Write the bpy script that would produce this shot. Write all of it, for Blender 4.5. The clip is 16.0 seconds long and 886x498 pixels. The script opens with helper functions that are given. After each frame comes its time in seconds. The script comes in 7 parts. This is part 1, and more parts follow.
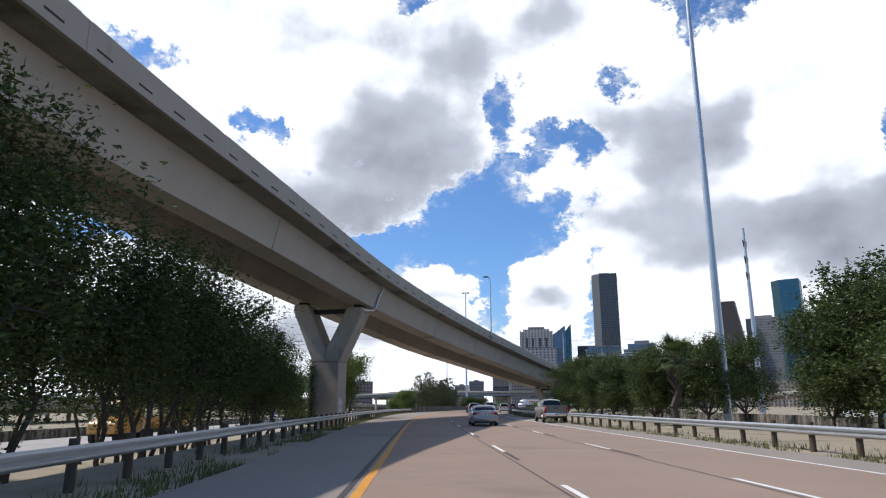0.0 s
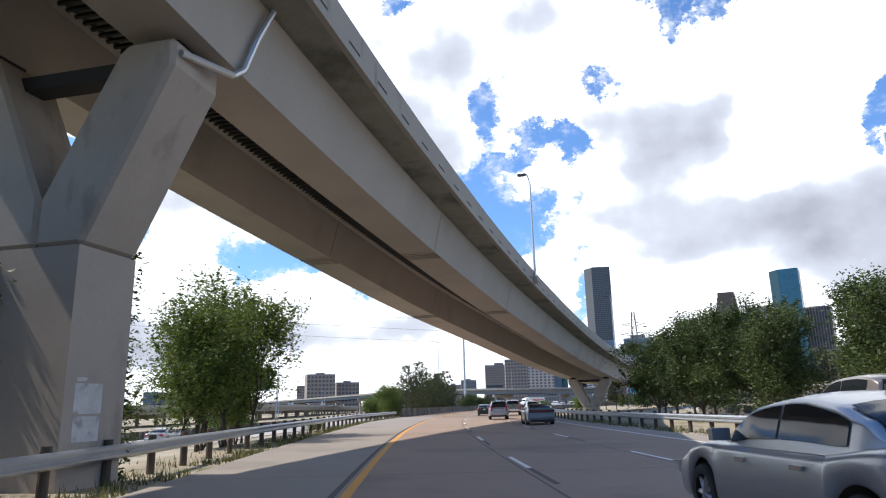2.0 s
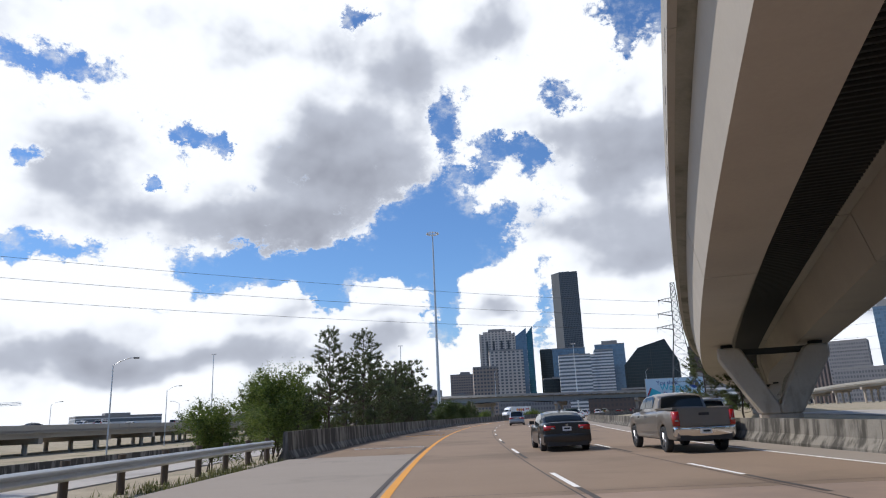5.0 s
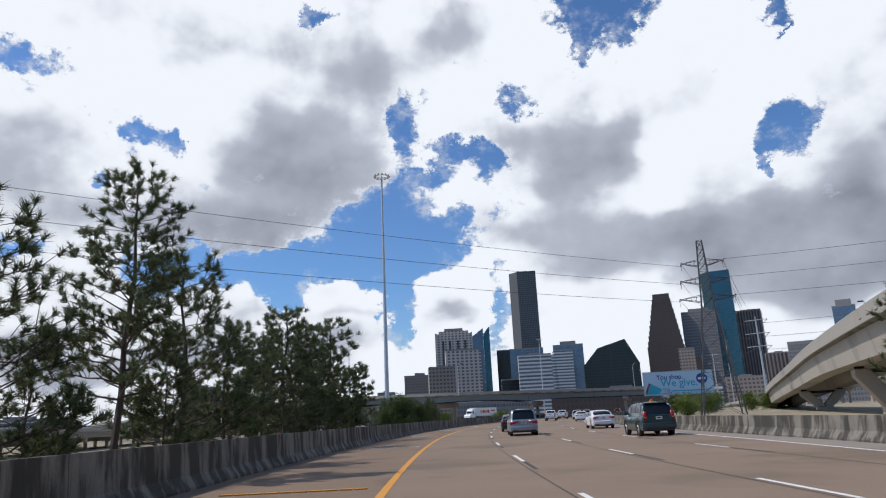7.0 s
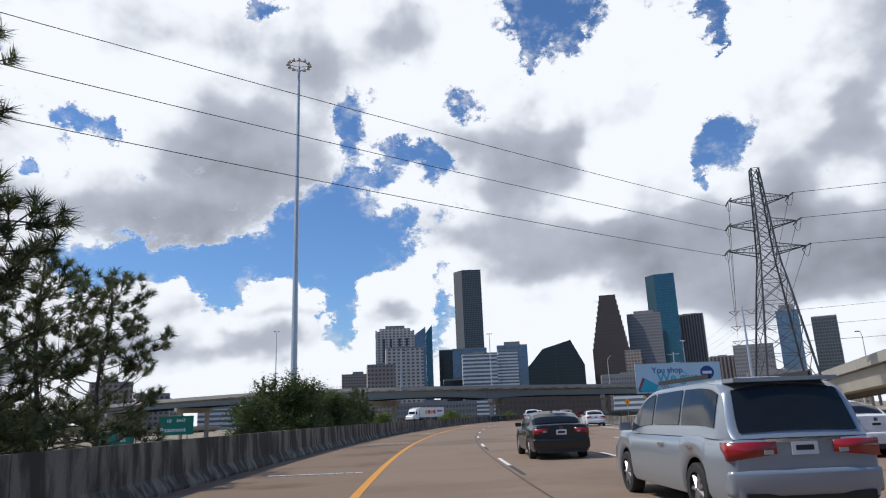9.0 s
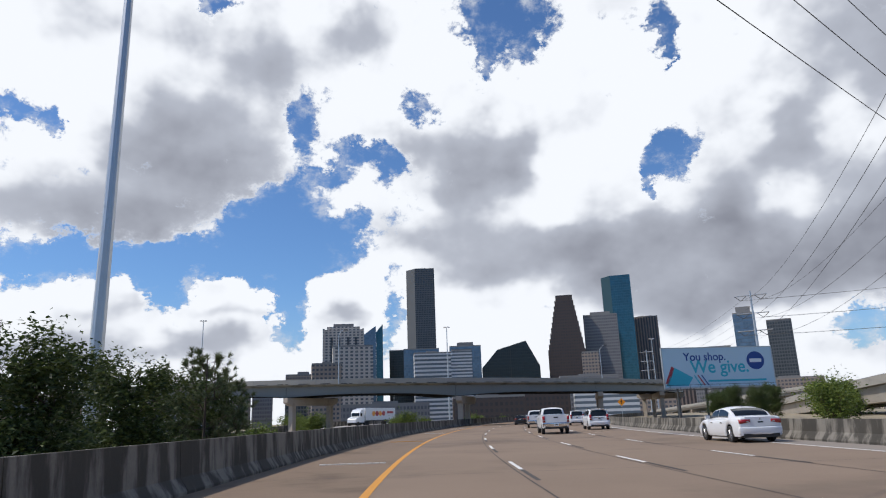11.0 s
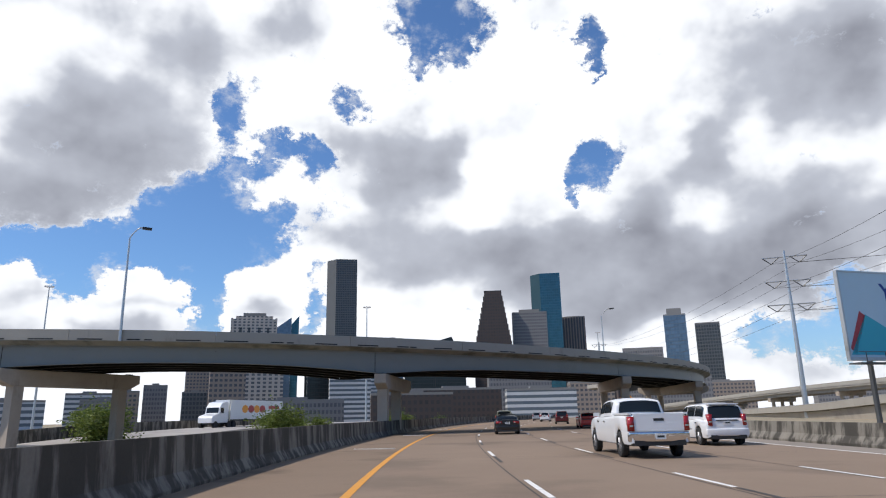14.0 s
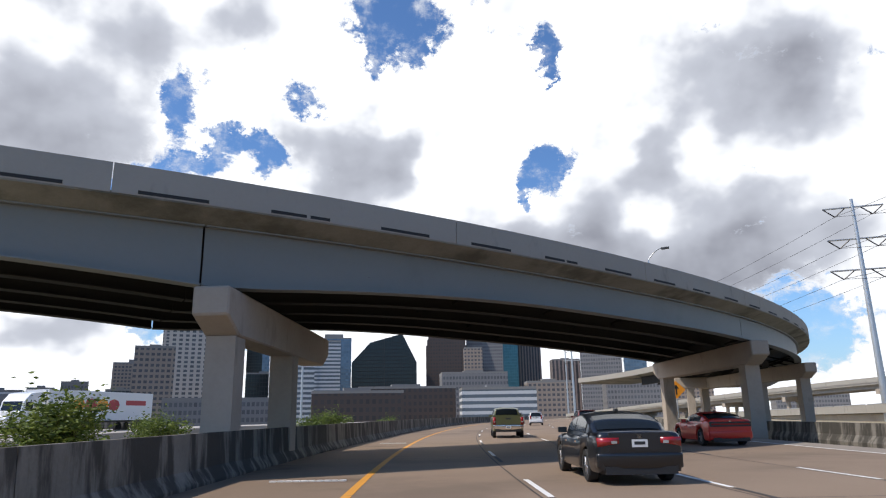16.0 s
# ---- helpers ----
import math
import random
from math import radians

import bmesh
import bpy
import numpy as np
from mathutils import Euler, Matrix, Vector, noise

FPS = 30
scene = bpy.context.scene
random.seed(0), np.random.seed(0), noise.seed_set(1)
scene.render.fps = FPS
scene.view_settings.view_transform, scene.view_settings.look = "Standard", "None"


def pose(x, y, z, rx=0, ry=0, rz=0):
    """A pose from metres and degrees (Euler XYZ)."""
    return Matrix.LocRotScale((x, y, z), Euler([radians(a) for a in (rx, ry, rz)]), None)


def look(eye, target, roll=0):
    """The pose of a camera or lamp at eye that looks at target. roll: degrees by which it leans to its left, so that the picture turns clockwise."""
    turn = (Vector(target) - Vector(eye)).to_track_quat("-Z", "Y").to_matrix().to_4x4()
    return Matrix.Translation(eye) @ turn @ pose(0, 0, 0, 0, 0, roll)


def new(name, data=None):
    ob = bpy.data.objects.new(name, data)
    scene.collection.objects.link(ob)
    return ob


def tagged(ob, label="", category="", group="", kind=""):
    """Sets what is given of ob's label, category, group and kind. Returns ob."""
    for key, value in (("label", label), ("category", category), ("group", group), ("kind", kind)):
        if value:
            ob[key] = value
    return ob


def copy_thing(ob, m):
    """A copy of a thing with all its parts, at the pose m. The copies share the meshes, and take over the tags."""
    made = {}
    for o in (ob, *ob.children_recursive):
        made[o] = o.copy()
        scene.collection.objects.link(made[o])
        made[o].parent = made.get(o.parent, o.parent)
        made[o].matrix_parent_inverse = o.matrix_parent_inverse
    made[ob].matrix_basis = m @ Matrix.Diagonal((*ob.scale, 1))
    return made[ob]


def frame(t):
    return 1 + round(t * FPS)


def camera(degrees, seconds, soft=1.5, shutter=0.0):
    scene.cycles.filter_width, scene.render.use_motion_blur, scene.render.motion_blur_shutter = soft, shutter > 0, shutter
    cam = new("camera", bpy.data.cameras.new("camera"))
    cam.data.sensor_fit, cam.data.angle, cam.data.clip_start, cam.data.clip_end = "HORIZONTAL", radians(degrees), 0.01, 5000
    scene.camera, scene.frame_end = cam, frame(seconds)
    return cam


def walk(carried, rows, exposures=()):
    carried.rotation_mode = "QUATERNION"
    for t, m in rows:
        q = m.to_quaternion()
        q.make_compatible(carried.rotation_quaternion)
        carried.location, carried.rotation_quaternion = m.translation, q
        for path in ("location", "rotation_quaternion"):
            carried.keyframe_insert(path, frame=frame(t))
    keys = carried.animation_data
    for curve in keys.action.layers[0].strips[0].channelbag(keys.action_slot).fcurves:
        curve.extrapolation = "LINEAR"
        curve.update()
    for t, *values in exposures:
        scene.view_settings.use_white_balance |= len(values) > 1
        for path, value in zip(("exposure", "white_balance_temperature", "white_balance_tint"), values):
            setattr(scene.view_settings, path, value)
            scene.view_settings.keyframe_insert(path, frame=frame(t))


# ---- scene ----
cam = camera(67.20, 16.0, 1.15)
# seconds, x, y, z, yaw, pitch, lean
PATH = [
    (0.0, 0.00, 0.00, 1.43, -0.00, 13.16, 0.14),
    (0.5, -0.23, 10.71, 1.40, -0.05, 13.04, 0.68),
    (1.0, -0.57, 21.49, 1.40, -0.35, 13.16, 0.89),
    (1.5, -0.90, 32.17, 1.41, -0.64, 13.27, 1.02),
    (2.0, -1.28, 42.68, 1.40, -1.10, 13.20, 1.35),
    (2.5, -1.65, 53.30, 1.40, -1.63, 13.40, 2.22),
    (3.0, -1.82, 63.85, 1.40, -1.95, 13.62, 2.07),
    (3.5, -1.83, 74.39, 1.40, -2.54, 13.79, 2.31),
    (4.0, -1.65, 84.73, 1.40, -3.24, 13.93, 2.27),
    (4.5, -1.44, 95.19, 1.40, -3.88, 14.06, 2.39),
    (5.0, -0.99, 105.66, 1.40, -4.53, 14.14, 2.54),
    (5.5, -0.33, 116.06, 1.40, -5.26, 14.19, 2.67),
    (6.0, 0.52, 126.31, 1.40, -6.15, 14.21, 2.76),
    (6.5, 1.54, 136.33, 1.40, -7.24, 14.21, 2.77),
    (7.0, 2.55, 146.33, 1.40, -8.44, 14.21, 2.76),
    (7.5, 3.75, 156.09, 1.40, -9.69, 14.19, 2.67),
    (8.0, 5.06, 165.69, 1.40, -11.01, 14.18, 2.50),
    (8.5, 6.53, 175.07, 1.40, -12.24, 14.17, 2.44),
    (9.0, 8.12, 184.26, 1.39, -13.41, 14.12, 2.21),
    (9.5, 9.76, 193.54, 1.39, -14.55, 14.12, 2.11),
    (10.0, 11.60, 202.76, 1.39, -15.60, 14.15, 2.09),
    (10.5, 13.66, 211.92, 1.40, -16.61, 14.18, 2.09),
    (11.0, 15.96, 220.97, 1.40, -17.62, 14.21, 2.04),
    (11.5, 18.51, 229.88, 1.40, -18.68, 14.20, 1.90),
    (12.0, 21.09, 238.76, 1.40, -19.72, 14.27, 1.58),
    (12.5, 23.85, 247.57, 1.40, -20.89, 14.13, 1.49),
    (13.0, 26.82, 256.31, 1.40, -22.07, 14.11, 1.47),
    (13.5, 30.03, 264.97, 1.40, -23.19, 14.04, 1.29),
    (14.0, 33.27, 273.44, 1.40, -24.22, 14.04, 1.14),
    (14.5, 36.59, 281.87, 1.39, -25.24, 14.02, 1.00),
    (15.0, 40.15, 290.36, 1.40, -26.30, 14.15, 1.24),
    (15.5, 43.92, 298.72, 1.40, -27.37, 14.13, 1.13),
    (16.0, 47.76, 306.81, 1.40, -28.47, 14.04, 0.92),
]


def rig(x, y, z, yaw, pitch, lean):
    a, b = radians(yaw), radians(pitch)
    eye = Vector((x, y, z))
    ahead = Vector((-math.sin(a) * math.cos(b), math.cos(a) * math.cos(b), math.sin(b)))
    return look(eye, eye + ahead * 10.0, -lean)


# the clip's own exposure: brighter below the ramp, darker in the open
EXPOSE = [(0.0, -0.18, 6250), (1.2, -0.08, 6300), (2.5, 0.46, 6350), (3.2, 0.38, 6350), (4.0, -0.13, 6300), (5.0, -0.30, 6300), (6.5, -0.48, 6250), (9.0, -0.42, 6300), (12.0, -0.42, 6400), (14.0, -0.28, 6450), (16.0, -0.12, 6500)]
walk(cam, [(t, rig(*p)) for t, *p in PATH], [(t, v, k, 10) for t, v, k in EXPOSE])

# ---------------------------------------------------------------- light
SUN_EL, SUN_AZ = radians(53.0), radians(-82.0)
SUN_DIR = Vector((math.sin(SUN_AZ) * math.cos(SUN_EL), math.cos(SUN_AZ) * math.cos(SUN_EL), math.sin(SUN_EL)))
sun_data = bpy.data.lights.new("sun", "SUN")
sun_data.energy, sun_data.angle, sun_data.color = 4.6, radians(0.6), (1.0, 0.93, 0.84)
sun = new("sun", sun_data)
sun.matrix_world = look(SUN_DIR * 200.0, (0, 0, 0))


class Graph:
    """A short way to write shader nodes."""

    def __init__(self, tree):
        self.t = tree
        tree.nodes.clear()

    def node(self, kind, **values):
        n = self.t.nodes.new(kind)
        for key, value in values.items():
            if key.startswith("i_"):
                sock = n.inputs[key[2:].replace("_", " ")]
            elif key.startswith("n_"):
                sock = n.inputs[int(key[2:])]
            else:
                if key == "op":
                    n.operation = value
                elif key == "blend":
                    n.blend_type = value
                elif key == "sky":
                    n.sky_type = value
                continue
            if isinstance(value, bpy.types.NodeSocket):
                self.t.links.new(value, sock)
            else:
                sock.default_value = value
        return n

    def math(self, op, a, b=0.0, c=0.0, clamp=False):
        n = self.node("ShaderNodeMath", op=op, n_0=a, n_1=b, n_2=c)
        n.use_clamp = clamp
        return n.outputs[0]

    def mix(self, f, a, b, blend="MIX"):
        n = self.t.nodes.new("ShaderNodeMix")
        n.data_type, n.blend_type = "RGBA", blend
        for sock, value in ((n.inputs[0], f), (n.inputs[6], a), (n.inputs[7], b)):
            if isinstance(value, bpy.types.NodeSocket):
                self.t.links.new(value, sock)
            elif sock is n.inputs[0]:
                sock.default_value = value
            else:
                sock.default_value = (*value, 1.0) if len(value) == 3 else value
        return n.outputs[2]

    def noise(self, vector, scale, detail=4.0, rough=0.55, lac=2.0, distort=0.0):
        n = self.node("ShaderNodeTexNoise", i_Scale=scale, i_Detail=detail, i_Roughness=rough, i_Lacunarity=lac, i_Distortion=distort)
        self.t.links.new(vector, n.inputs["Vector"])
        return n.outputs["Fac"]

    def smooth(self, x, lo, hi, a=0.0, b=1.0):
        n = self.t.nodes.new("ShaderNodeMapRange")
        n.interpolation_type = "SMOOTHSTEP"
        self.t.links.new(x, n.inputs[0])
        for i, v in zip((1, 2, 3, 4), (lo, hi, a, b)):
            n.inputs[i].default_value = v
        return n.outputs[0]


# ---------------------------------------------------------------- sky with cumulus clouds
world = bpy.data.worlds.new("sky")
scene.world = world
world.use_nodes = True
g = Graph(world.node_tree)
sky = g.node("ShaderNodeTexSky", sky="NISHITA")
sky.sun_disc, sky.sun_elevation, sky.sun_rotation = False, SUN_EL, SUN_AZ
sky.air_density, sky.dust_density, sky.ozone_density = 1.0, 0.6, 2.0
ray_dir = g.node("ShaderNodeTexCoord").outputs["Generated"]
split = g.node("ShaderNodeSeparateXYZ", n_0=ray_dir)
# azimuth from the road's first heading, positive to the right, and elevation, in radians
az = g.math("ARCTAN2", split.outputs[0], split.outputs[1])
el = g.math("ARCSINE", split.outputs[2])
flat = g.node("ShaderNodeCombineXYZ", n_0=az, n_1=g.math("MULTIPLY", el, 1.25), n_2=0.0).outputs[0]
def lobes(rows, across, upward):
    """A sum of soft patches: azimuth, elevation, half widths in degrees, weight."""
    total = None
    for ga, ge, wa, we, weight in rows:
        u = g.math("MULTIPLY", g.math("SUBTRACT", across, radians(ga)), 1.0 / radians(wa))
        v = g.math("MULTIPLY", g.math("SUBTRACT", upward, radians(ge)), 1.0 / radians(we))
        rr = g.math("ADD", g.math("MULTIPLY", u, u), g.math("MULTIPLY", v, v))
        bump = g.math("MULTIPLY", g.math("EXPONENT", g.math("MULTIPLY", rr, -0.7)), weight)
        total = bump if total is None else g.math("ADD", total, bump)
    return total


def puffs(vector, scale, detail):
    """Cauliflower heads: inverted distance cells, 0 in the creases, higher on the heads."""
    n = g.node("ShaderNodeTexVoronoi", i_Scale=scale, i_Detail=detail, i_Roughness=0.55, i_Lacunarity=2.2)
    n.feature, n.normalize = "SMOOTH_F1", True
    n.inputs["Smoothness"].default_value = 0.35
    g.t.links.new(vector, n.inputs["Vector"])
    return g.math("SUBTRACT", 0.35, n.outputs["Distance"])


def shifted(dx, dy):
    return g.node("ShaderNodeVectorMath", op="ADD", n_0=flat, n_1=(dx, dy, 0.0)).outputs[0]


def pushed(source, scale, detail, rough, amount, dx):
    """A coordinate pushed about by fractal noise."""
    n = g.noise(shifted(dx, 3.1), scale, detail, rough)
    return g.math("ADD", source, g.math("MULTIPLY", g.math("SUBTRACT", n, 0.5), amount))


# ragged outlines for the gaps, gently bent ones for the grey undersides
ragged_az, ragged_el = pushed(az, 15.0, 9.0, 0.70, 0.14, 1.3), pushed(el, 15.0, 9.0, 0.70, 0.11, 7.7)
soft_az, soft_el = pushed(az, 7.5, 4.0, 0.44, 0.20, 4.3), pushed(el, 7.5, 4.0, 0.44, 0.14, 9.1)
big = g.noise(flat, 4.0, 3.0, 0.5)
fine = g.noise(flat, 18.0, 10.0, 0.68, 2.1, 0.2)
heads = puffs(flat, 9.0, 3.0)
grain = g.math("ADD", g.math("MULTIPLY", g.math("SUBTRACT", big, 0.5), 0.45), g.math("ADD", g.math("MULTIPLY", g.math("SUBTRACT", fine, 0.5), 0.85), g.math("MULTIPLY", heads, 0.30)))
# open blue stretches between the clouds
open_sky = lobes((
    (4.0, 16.1, 4.0, 2.6, 0.62), (-0.4, 13.8, 4.3, 1.3, 0.5), (7.9, 13.7, 2.2, 1.9, 0.5), (3.9, 9.8, 1.2, 2.5, 0.55), (13.0, 8.5, 0.9, 3.1, 0.5), (5.1, 24.5, 1.1, 2.0, 0.45), (7.4, 20.7, 1.7, 0.7, 0.42),
    (9.6, 22.6, 1.5, 0.7, 0.38), (12.8, 21.7, 1.3, 1.3, 0.45), (16.3, 26.2, 1.9, 0.9, 0.32), (24.3, 33.2, 3.4, 2.3, 0.75), (22.2, 29.8, 0.8, 1.2, 0.4), (26.6, 30.5, 0.6, 0.8, 0.35), (38.6, 30.0, 0.7, 1.4, 0.6),
    (39.2, 27.5, 0.3, 0.6, 0.4), (37.7, 20.6, 1.5, 1.2, 0.68), (36.1, 18.3, 0.5, 1.1, 0.48), (51.5, 5.2, 3.1, 1.1, 0.3), (-27.9, 27.0, 3.9, 1.1, 0.4), (-17.6, 23.2, 2.3, 0.9, 0.46), (-29.5, 19.8, 1.0, 1.0, 0.42),
    (-19.8, 18.9, 1.0, 0.5, 0.42), (-27.4, 13.6, 3.3, 0.9, 0.46), (-10.7, 12.3, 3.3, 1.0, 0.42), (2.6, 16.7, 2.5, 1.5, 0.4), (4.4, 10.0, 1.3, 2.7, 0.45), (-18.2, 9.1, 2.6, 0.6, 0.3), (26.5, 8.4, 0.6, 0.9, 0.2),
    (-6.6, 12.9, 6.2, 1.0, 0.58), (-5.4, 10.6, 1.3, 1.7, 0.46), (-15.3, 11.9, 2.7, 1.4, 0.48), (-5.4, 11.0, 1.5, 1.7, 0.45), (-14.4, 23.0, 0.5, 0.8, 0.4), (-2.6, 33.6, 1.5, 0.6, 0.42), (9.8, 16.6, 0.7, 0.7, 0.3),
    (57.0, 7.6, 2.9, 1.9, 0.42), (56.6, 4.9, 2.7, 1.6, 0.4), (49.8, 6.0, 2.2, 0.9, 0.34),
), ragged_az, ragged_el)
heaps = lobes(((8.8, 9.8, 2.6, 3.0, 0.26), (-1.6, 8.6, 2.8, 2.6, 0.22), (-11.0, 8.8, 3.2, 2.6, 0.20), (-19.5, 8.6, 4.0, 3.0, 0.16), (19.0, 8.0, 6.0, 4.0, 0.15), (-14.0, 2.0, 30.0, 2.4, 0.15)), az, el)
# fewer clouds overhead and behind, where the sun comes through
aloft = g.math("ADD", g.smooth(el, 0.64, 0.88, 0.21, -0.60), g.smooth(g.math("ABSOLUTE", g.math("SUBTRACT", az, radians(14.0))), radians(58.0), radians(85.0), 0.0, -0.50))
density = g.math("ADD", g.math("ADD", grain, aloft), g.math("SUBTRACT", heaps, open_sky))
cover = g.smooth(density, -0.075, 0.085)
# grey undersides of the thicker clouds
shaded = lobes((
    (-1.2, 19.2, 6.0, 2.2, 0.62), (-10.1, 16.8, 6.4, 1.7, 0.75), (-4.6, 23.2, 3.5, 3.0, 0.5), (1.5, 27.5, 2.9, 2.6, 0.42), (10.9, 32.3, 2.9, 1.7, 0.35), (23.8, 22.5, 2.3, 2.8, 0.7), (20.3, 19.8, 3.1, 1.9, 0.6),
    (14.7, 22.6, 2.3, 1.6, 0.4), (13.7, 15.5, 3.0, 1.4, 0.35), (26.1, 12.8, 7.3, 1.7, 0.6), (34.4, 13.0, 5.1, 1.7, 0.7), (40.8, 14.5, 2.7, 2.6, 0.75), (47.6, 19.8, 2.0, 2.5, 0.55), (53.3, 25.9, 5.0, 2.9, 0.6),
    (53.5, 15.4, 3.1, 2.0, 0.6), (46.6, 10.9, 6.1, 2.4, 0.9), (39.5, 8.6, 6.3, 1.6, 0.7), (52.5, 9.3, 3.4, 2.1, 1.1), (-7.5, 6.2, 4.7, 1.1, 0.5), (9.2, 8.3, 2.1, 0.8, 0.5), (-0.3, 6.1, 2.6, 0.9, 0.45),
    (-8.5, 8.7, 2.7, 0.7, 0.3), (-0.4, 8.6, 2.6, 0.7, 0.3), (-25.1, 19.2, 3.5, 3.2, 0.5), (-3.9, 20.9, 5.6, 3.3, 0.3), (-14.5, 15.2, 7.6, 1.7, 0.5), (-3.2, 31.4, 7.6, 2.6, 0.3), (-26.3, 5.7, 6.2, 1.2, 0.45),
    (-17.1, 4.9, 7.1, 1.2, 0.4), (32.3, 11.1, 3.2, 1.7, 0.4), (20.7, 22.6, 2.7, 2.2, 0.3), (58.5, 24.6, 3.9, 3.5, 0.75), (55.2, 13.5, 5.7, 2.1, 0.6), (56.5, 6.6, 3.7, 2.5, 0.9), (48.2, 20.3, 2.2, 2.6, 0.3),
    (20.1, 15.1, 3.9, 1.8, 0.3),
), soft_az, soft_el)
# billows: relief of the cloud heads against the sun's side
relief = g.math("SUBTRACT", g.noise(shifted(-0.025, 0.035), 7.0, 3.0, 0.45), g.noise(flat, 7.0, 3.0, 0.45))
lumps = g.math("SUBTRACT", puffs(shifted(-0.010, 0.016), 9.0, 3.0), heads)
billow = g.math("ADD", g.math("MULTIPLY", relief, 0.8), g.math("MULTIPLY", lumps, 0.8))
thick = g.math("ADD", g.math("ADD", g.math("MULTIPLY", g.math("SUBTRACT", big, 0.5), 0.45), aloft), g.math("SUBTRACT", heaps, open_sky))
deep = g.smooth(thick, -0.02, 0.22)
under = g.math("MULTIPLY", g.math("TANH", shaded), g.math("ADD", 0.97, g.math("MULTIPLY", billow, 0.22)))
patchy = g.smooth(g.noise(shifted(2.2, 5.1), 7.0, 2.5, 0.45), 0.42, 0.74, 0.0, 0.20)
belly = g.math("MULTIPLY", g.math("ADD", under, g.math("ADD", patchy, g.math("ADD", -0.07, g.math("MULTIPLY", billow, 0.65)))), g.math("ADD", 0.40, g.math("MULTIPLY", deep, 0.60)))
lit = g.mix(g.smooth(belly, 0.02, 0.40), (1.36, 1.39, 1.44), (0.74, 0.78, 0.88))
shade = g.mix(g.smooth(belly, 0.14, 1.30), lit, (0.255, 0.265, 0.325))
rim = g.smooth(density, -0.02, 0.10, 0.0, 1.0)
cloud_col = g.mix(rim, (0.98, 1.02, 1.09), shade)
blue = g.node("ShaderNodeVectorMath", op="MULTIPLY", n_0=sky.outputs[0], n_1=(0.108, 0.146, 0.190))
# thin torn veils in the gaps
veil = g.math("MULTIPLY", g.smooth(g.noise(shifted(6.0, 1.0), 22.0, 8.0, 0.65), 0.47, 0.70, 0.0, 0.75), g.smooth(density, -0.42, -0.03))
cover = g.math("MAXIMUM", cover, veil)
haze = g.smooth(el, -0.02, 0.20, 0.45, 0.0)
blue_hazy = g.mix(haze, blue.outputs[0], (0.52, 0.68, 0.90))
mixed = g.mix(cover, blue_hazy, cloud_col)
bg = g.node("ShaderNodeBackground", i_Color=mixed, i_Strength=0.92)
g.t.links.new(bg.outputs[0], g.node("ShaderNodeOutputWorld").inputs[0])


# ---------------------------------------------------------------- materials
def stuff(name, base, rough=0.7, metal=0.0, vary=0.12, scale=1.5, fine=20.0, bump=0.15, dirt=None, dirt_scale=0.35, dirt_at=0.56, streak=0.0, spec=0.5, island=0.0, coords="Object"):
    """A surface with grain, large stains and relief. streak: how far stains run downwards."""
    m = bpy.data.materials.new(name)
    m.use_nodes = True
    q = Graph(m.node_tree)
    tc = q.node("ShaderNodeTexCoord")
    geo = q.node("ShaderNodeNewGeometry")
    pos = geo.outputs["Position"] if coords == "World" else tc.outputs["Object"]
    a = q.noise(pos, scale, 5.0)
    b = q.noise(pos, fine, 4.0, 0.6)
    v = q.math("ADD", q.math("MULTIPLY", q.math("SUBTRACT", a, 0.5), 2.0 * vary), q.math("MULTIPLY", q.math("SUBTRACT", b, 0.5), vary))
    if island:
        v = q.math("ADD", v, q.math("MULTIPLY", q.math("SUBTRACT", geo.outputs["Random Per Island"], 0.5), island))
    tone = q.math("ADD", 1.0, v)
    col = q.node("ShaderNodeVectorMath", op="SCALE", n_0=(*base[:3],))
    q.t.links.new(tone, col.inputs["Scale"])
    out = col.outputs[0]
    if dirt:
        stretched = q.node("ShaderNodeVectorMath", op="MULTIPLY", n_0=pos, n_1=(1.0, 1.0, 1.0 - streak)).outputs[0]
        d = q.smooth(q.noise(stretched, dirt_scale * (4.0 if streak else 1.0), 6.0, 0.6), dirt_at, dirt_at + 0.16, 0.0, 0.8)
        out = q.mix(d, out, dirt)
    p = q.node("ShaderNodeBsdfPrincipled", i_Base_Color=out, i_Roughness=rough, i_Metallic=metal)
    p.inputs["Specular IOR Level"].default_value = spec
    if bump:
        bm_ = q.node("ShaderNodeBump", i_Strength=bump, i_Distance=0.02, i_Height=b)
        q.t.links.new(bm_.outputs[0], p.inputs["Normal"])
    q.t.links.new(p.outputs[0], q.node("ShaderNodeOutputMaterial").inputs[0])
    return m


def plain(name, base, rough=0.5, metal=0.0, coat=0.0, emit=0.0, glass=False, spec=0.5):
    m = bpy.data.materials.new(name)
    m.use_nodes = True
    p = m.node_tree.nodes["Principled BSDF"]
    p.inputs["Base Color"].default_value = (*base, 1)
    p.inputs["Roughness"].default_value, p.inputs["Metallic"].default_value = rough, metal
    p.inputs["Coat Weight"].default_value = coat
    p.inputs["Specular IOR Level"].default_value = spec
    if emit:
        p.inputs["Emission Color"].default_value, p.inputs["Emission Strength"].default_value = (*base, 1), emit
    return m


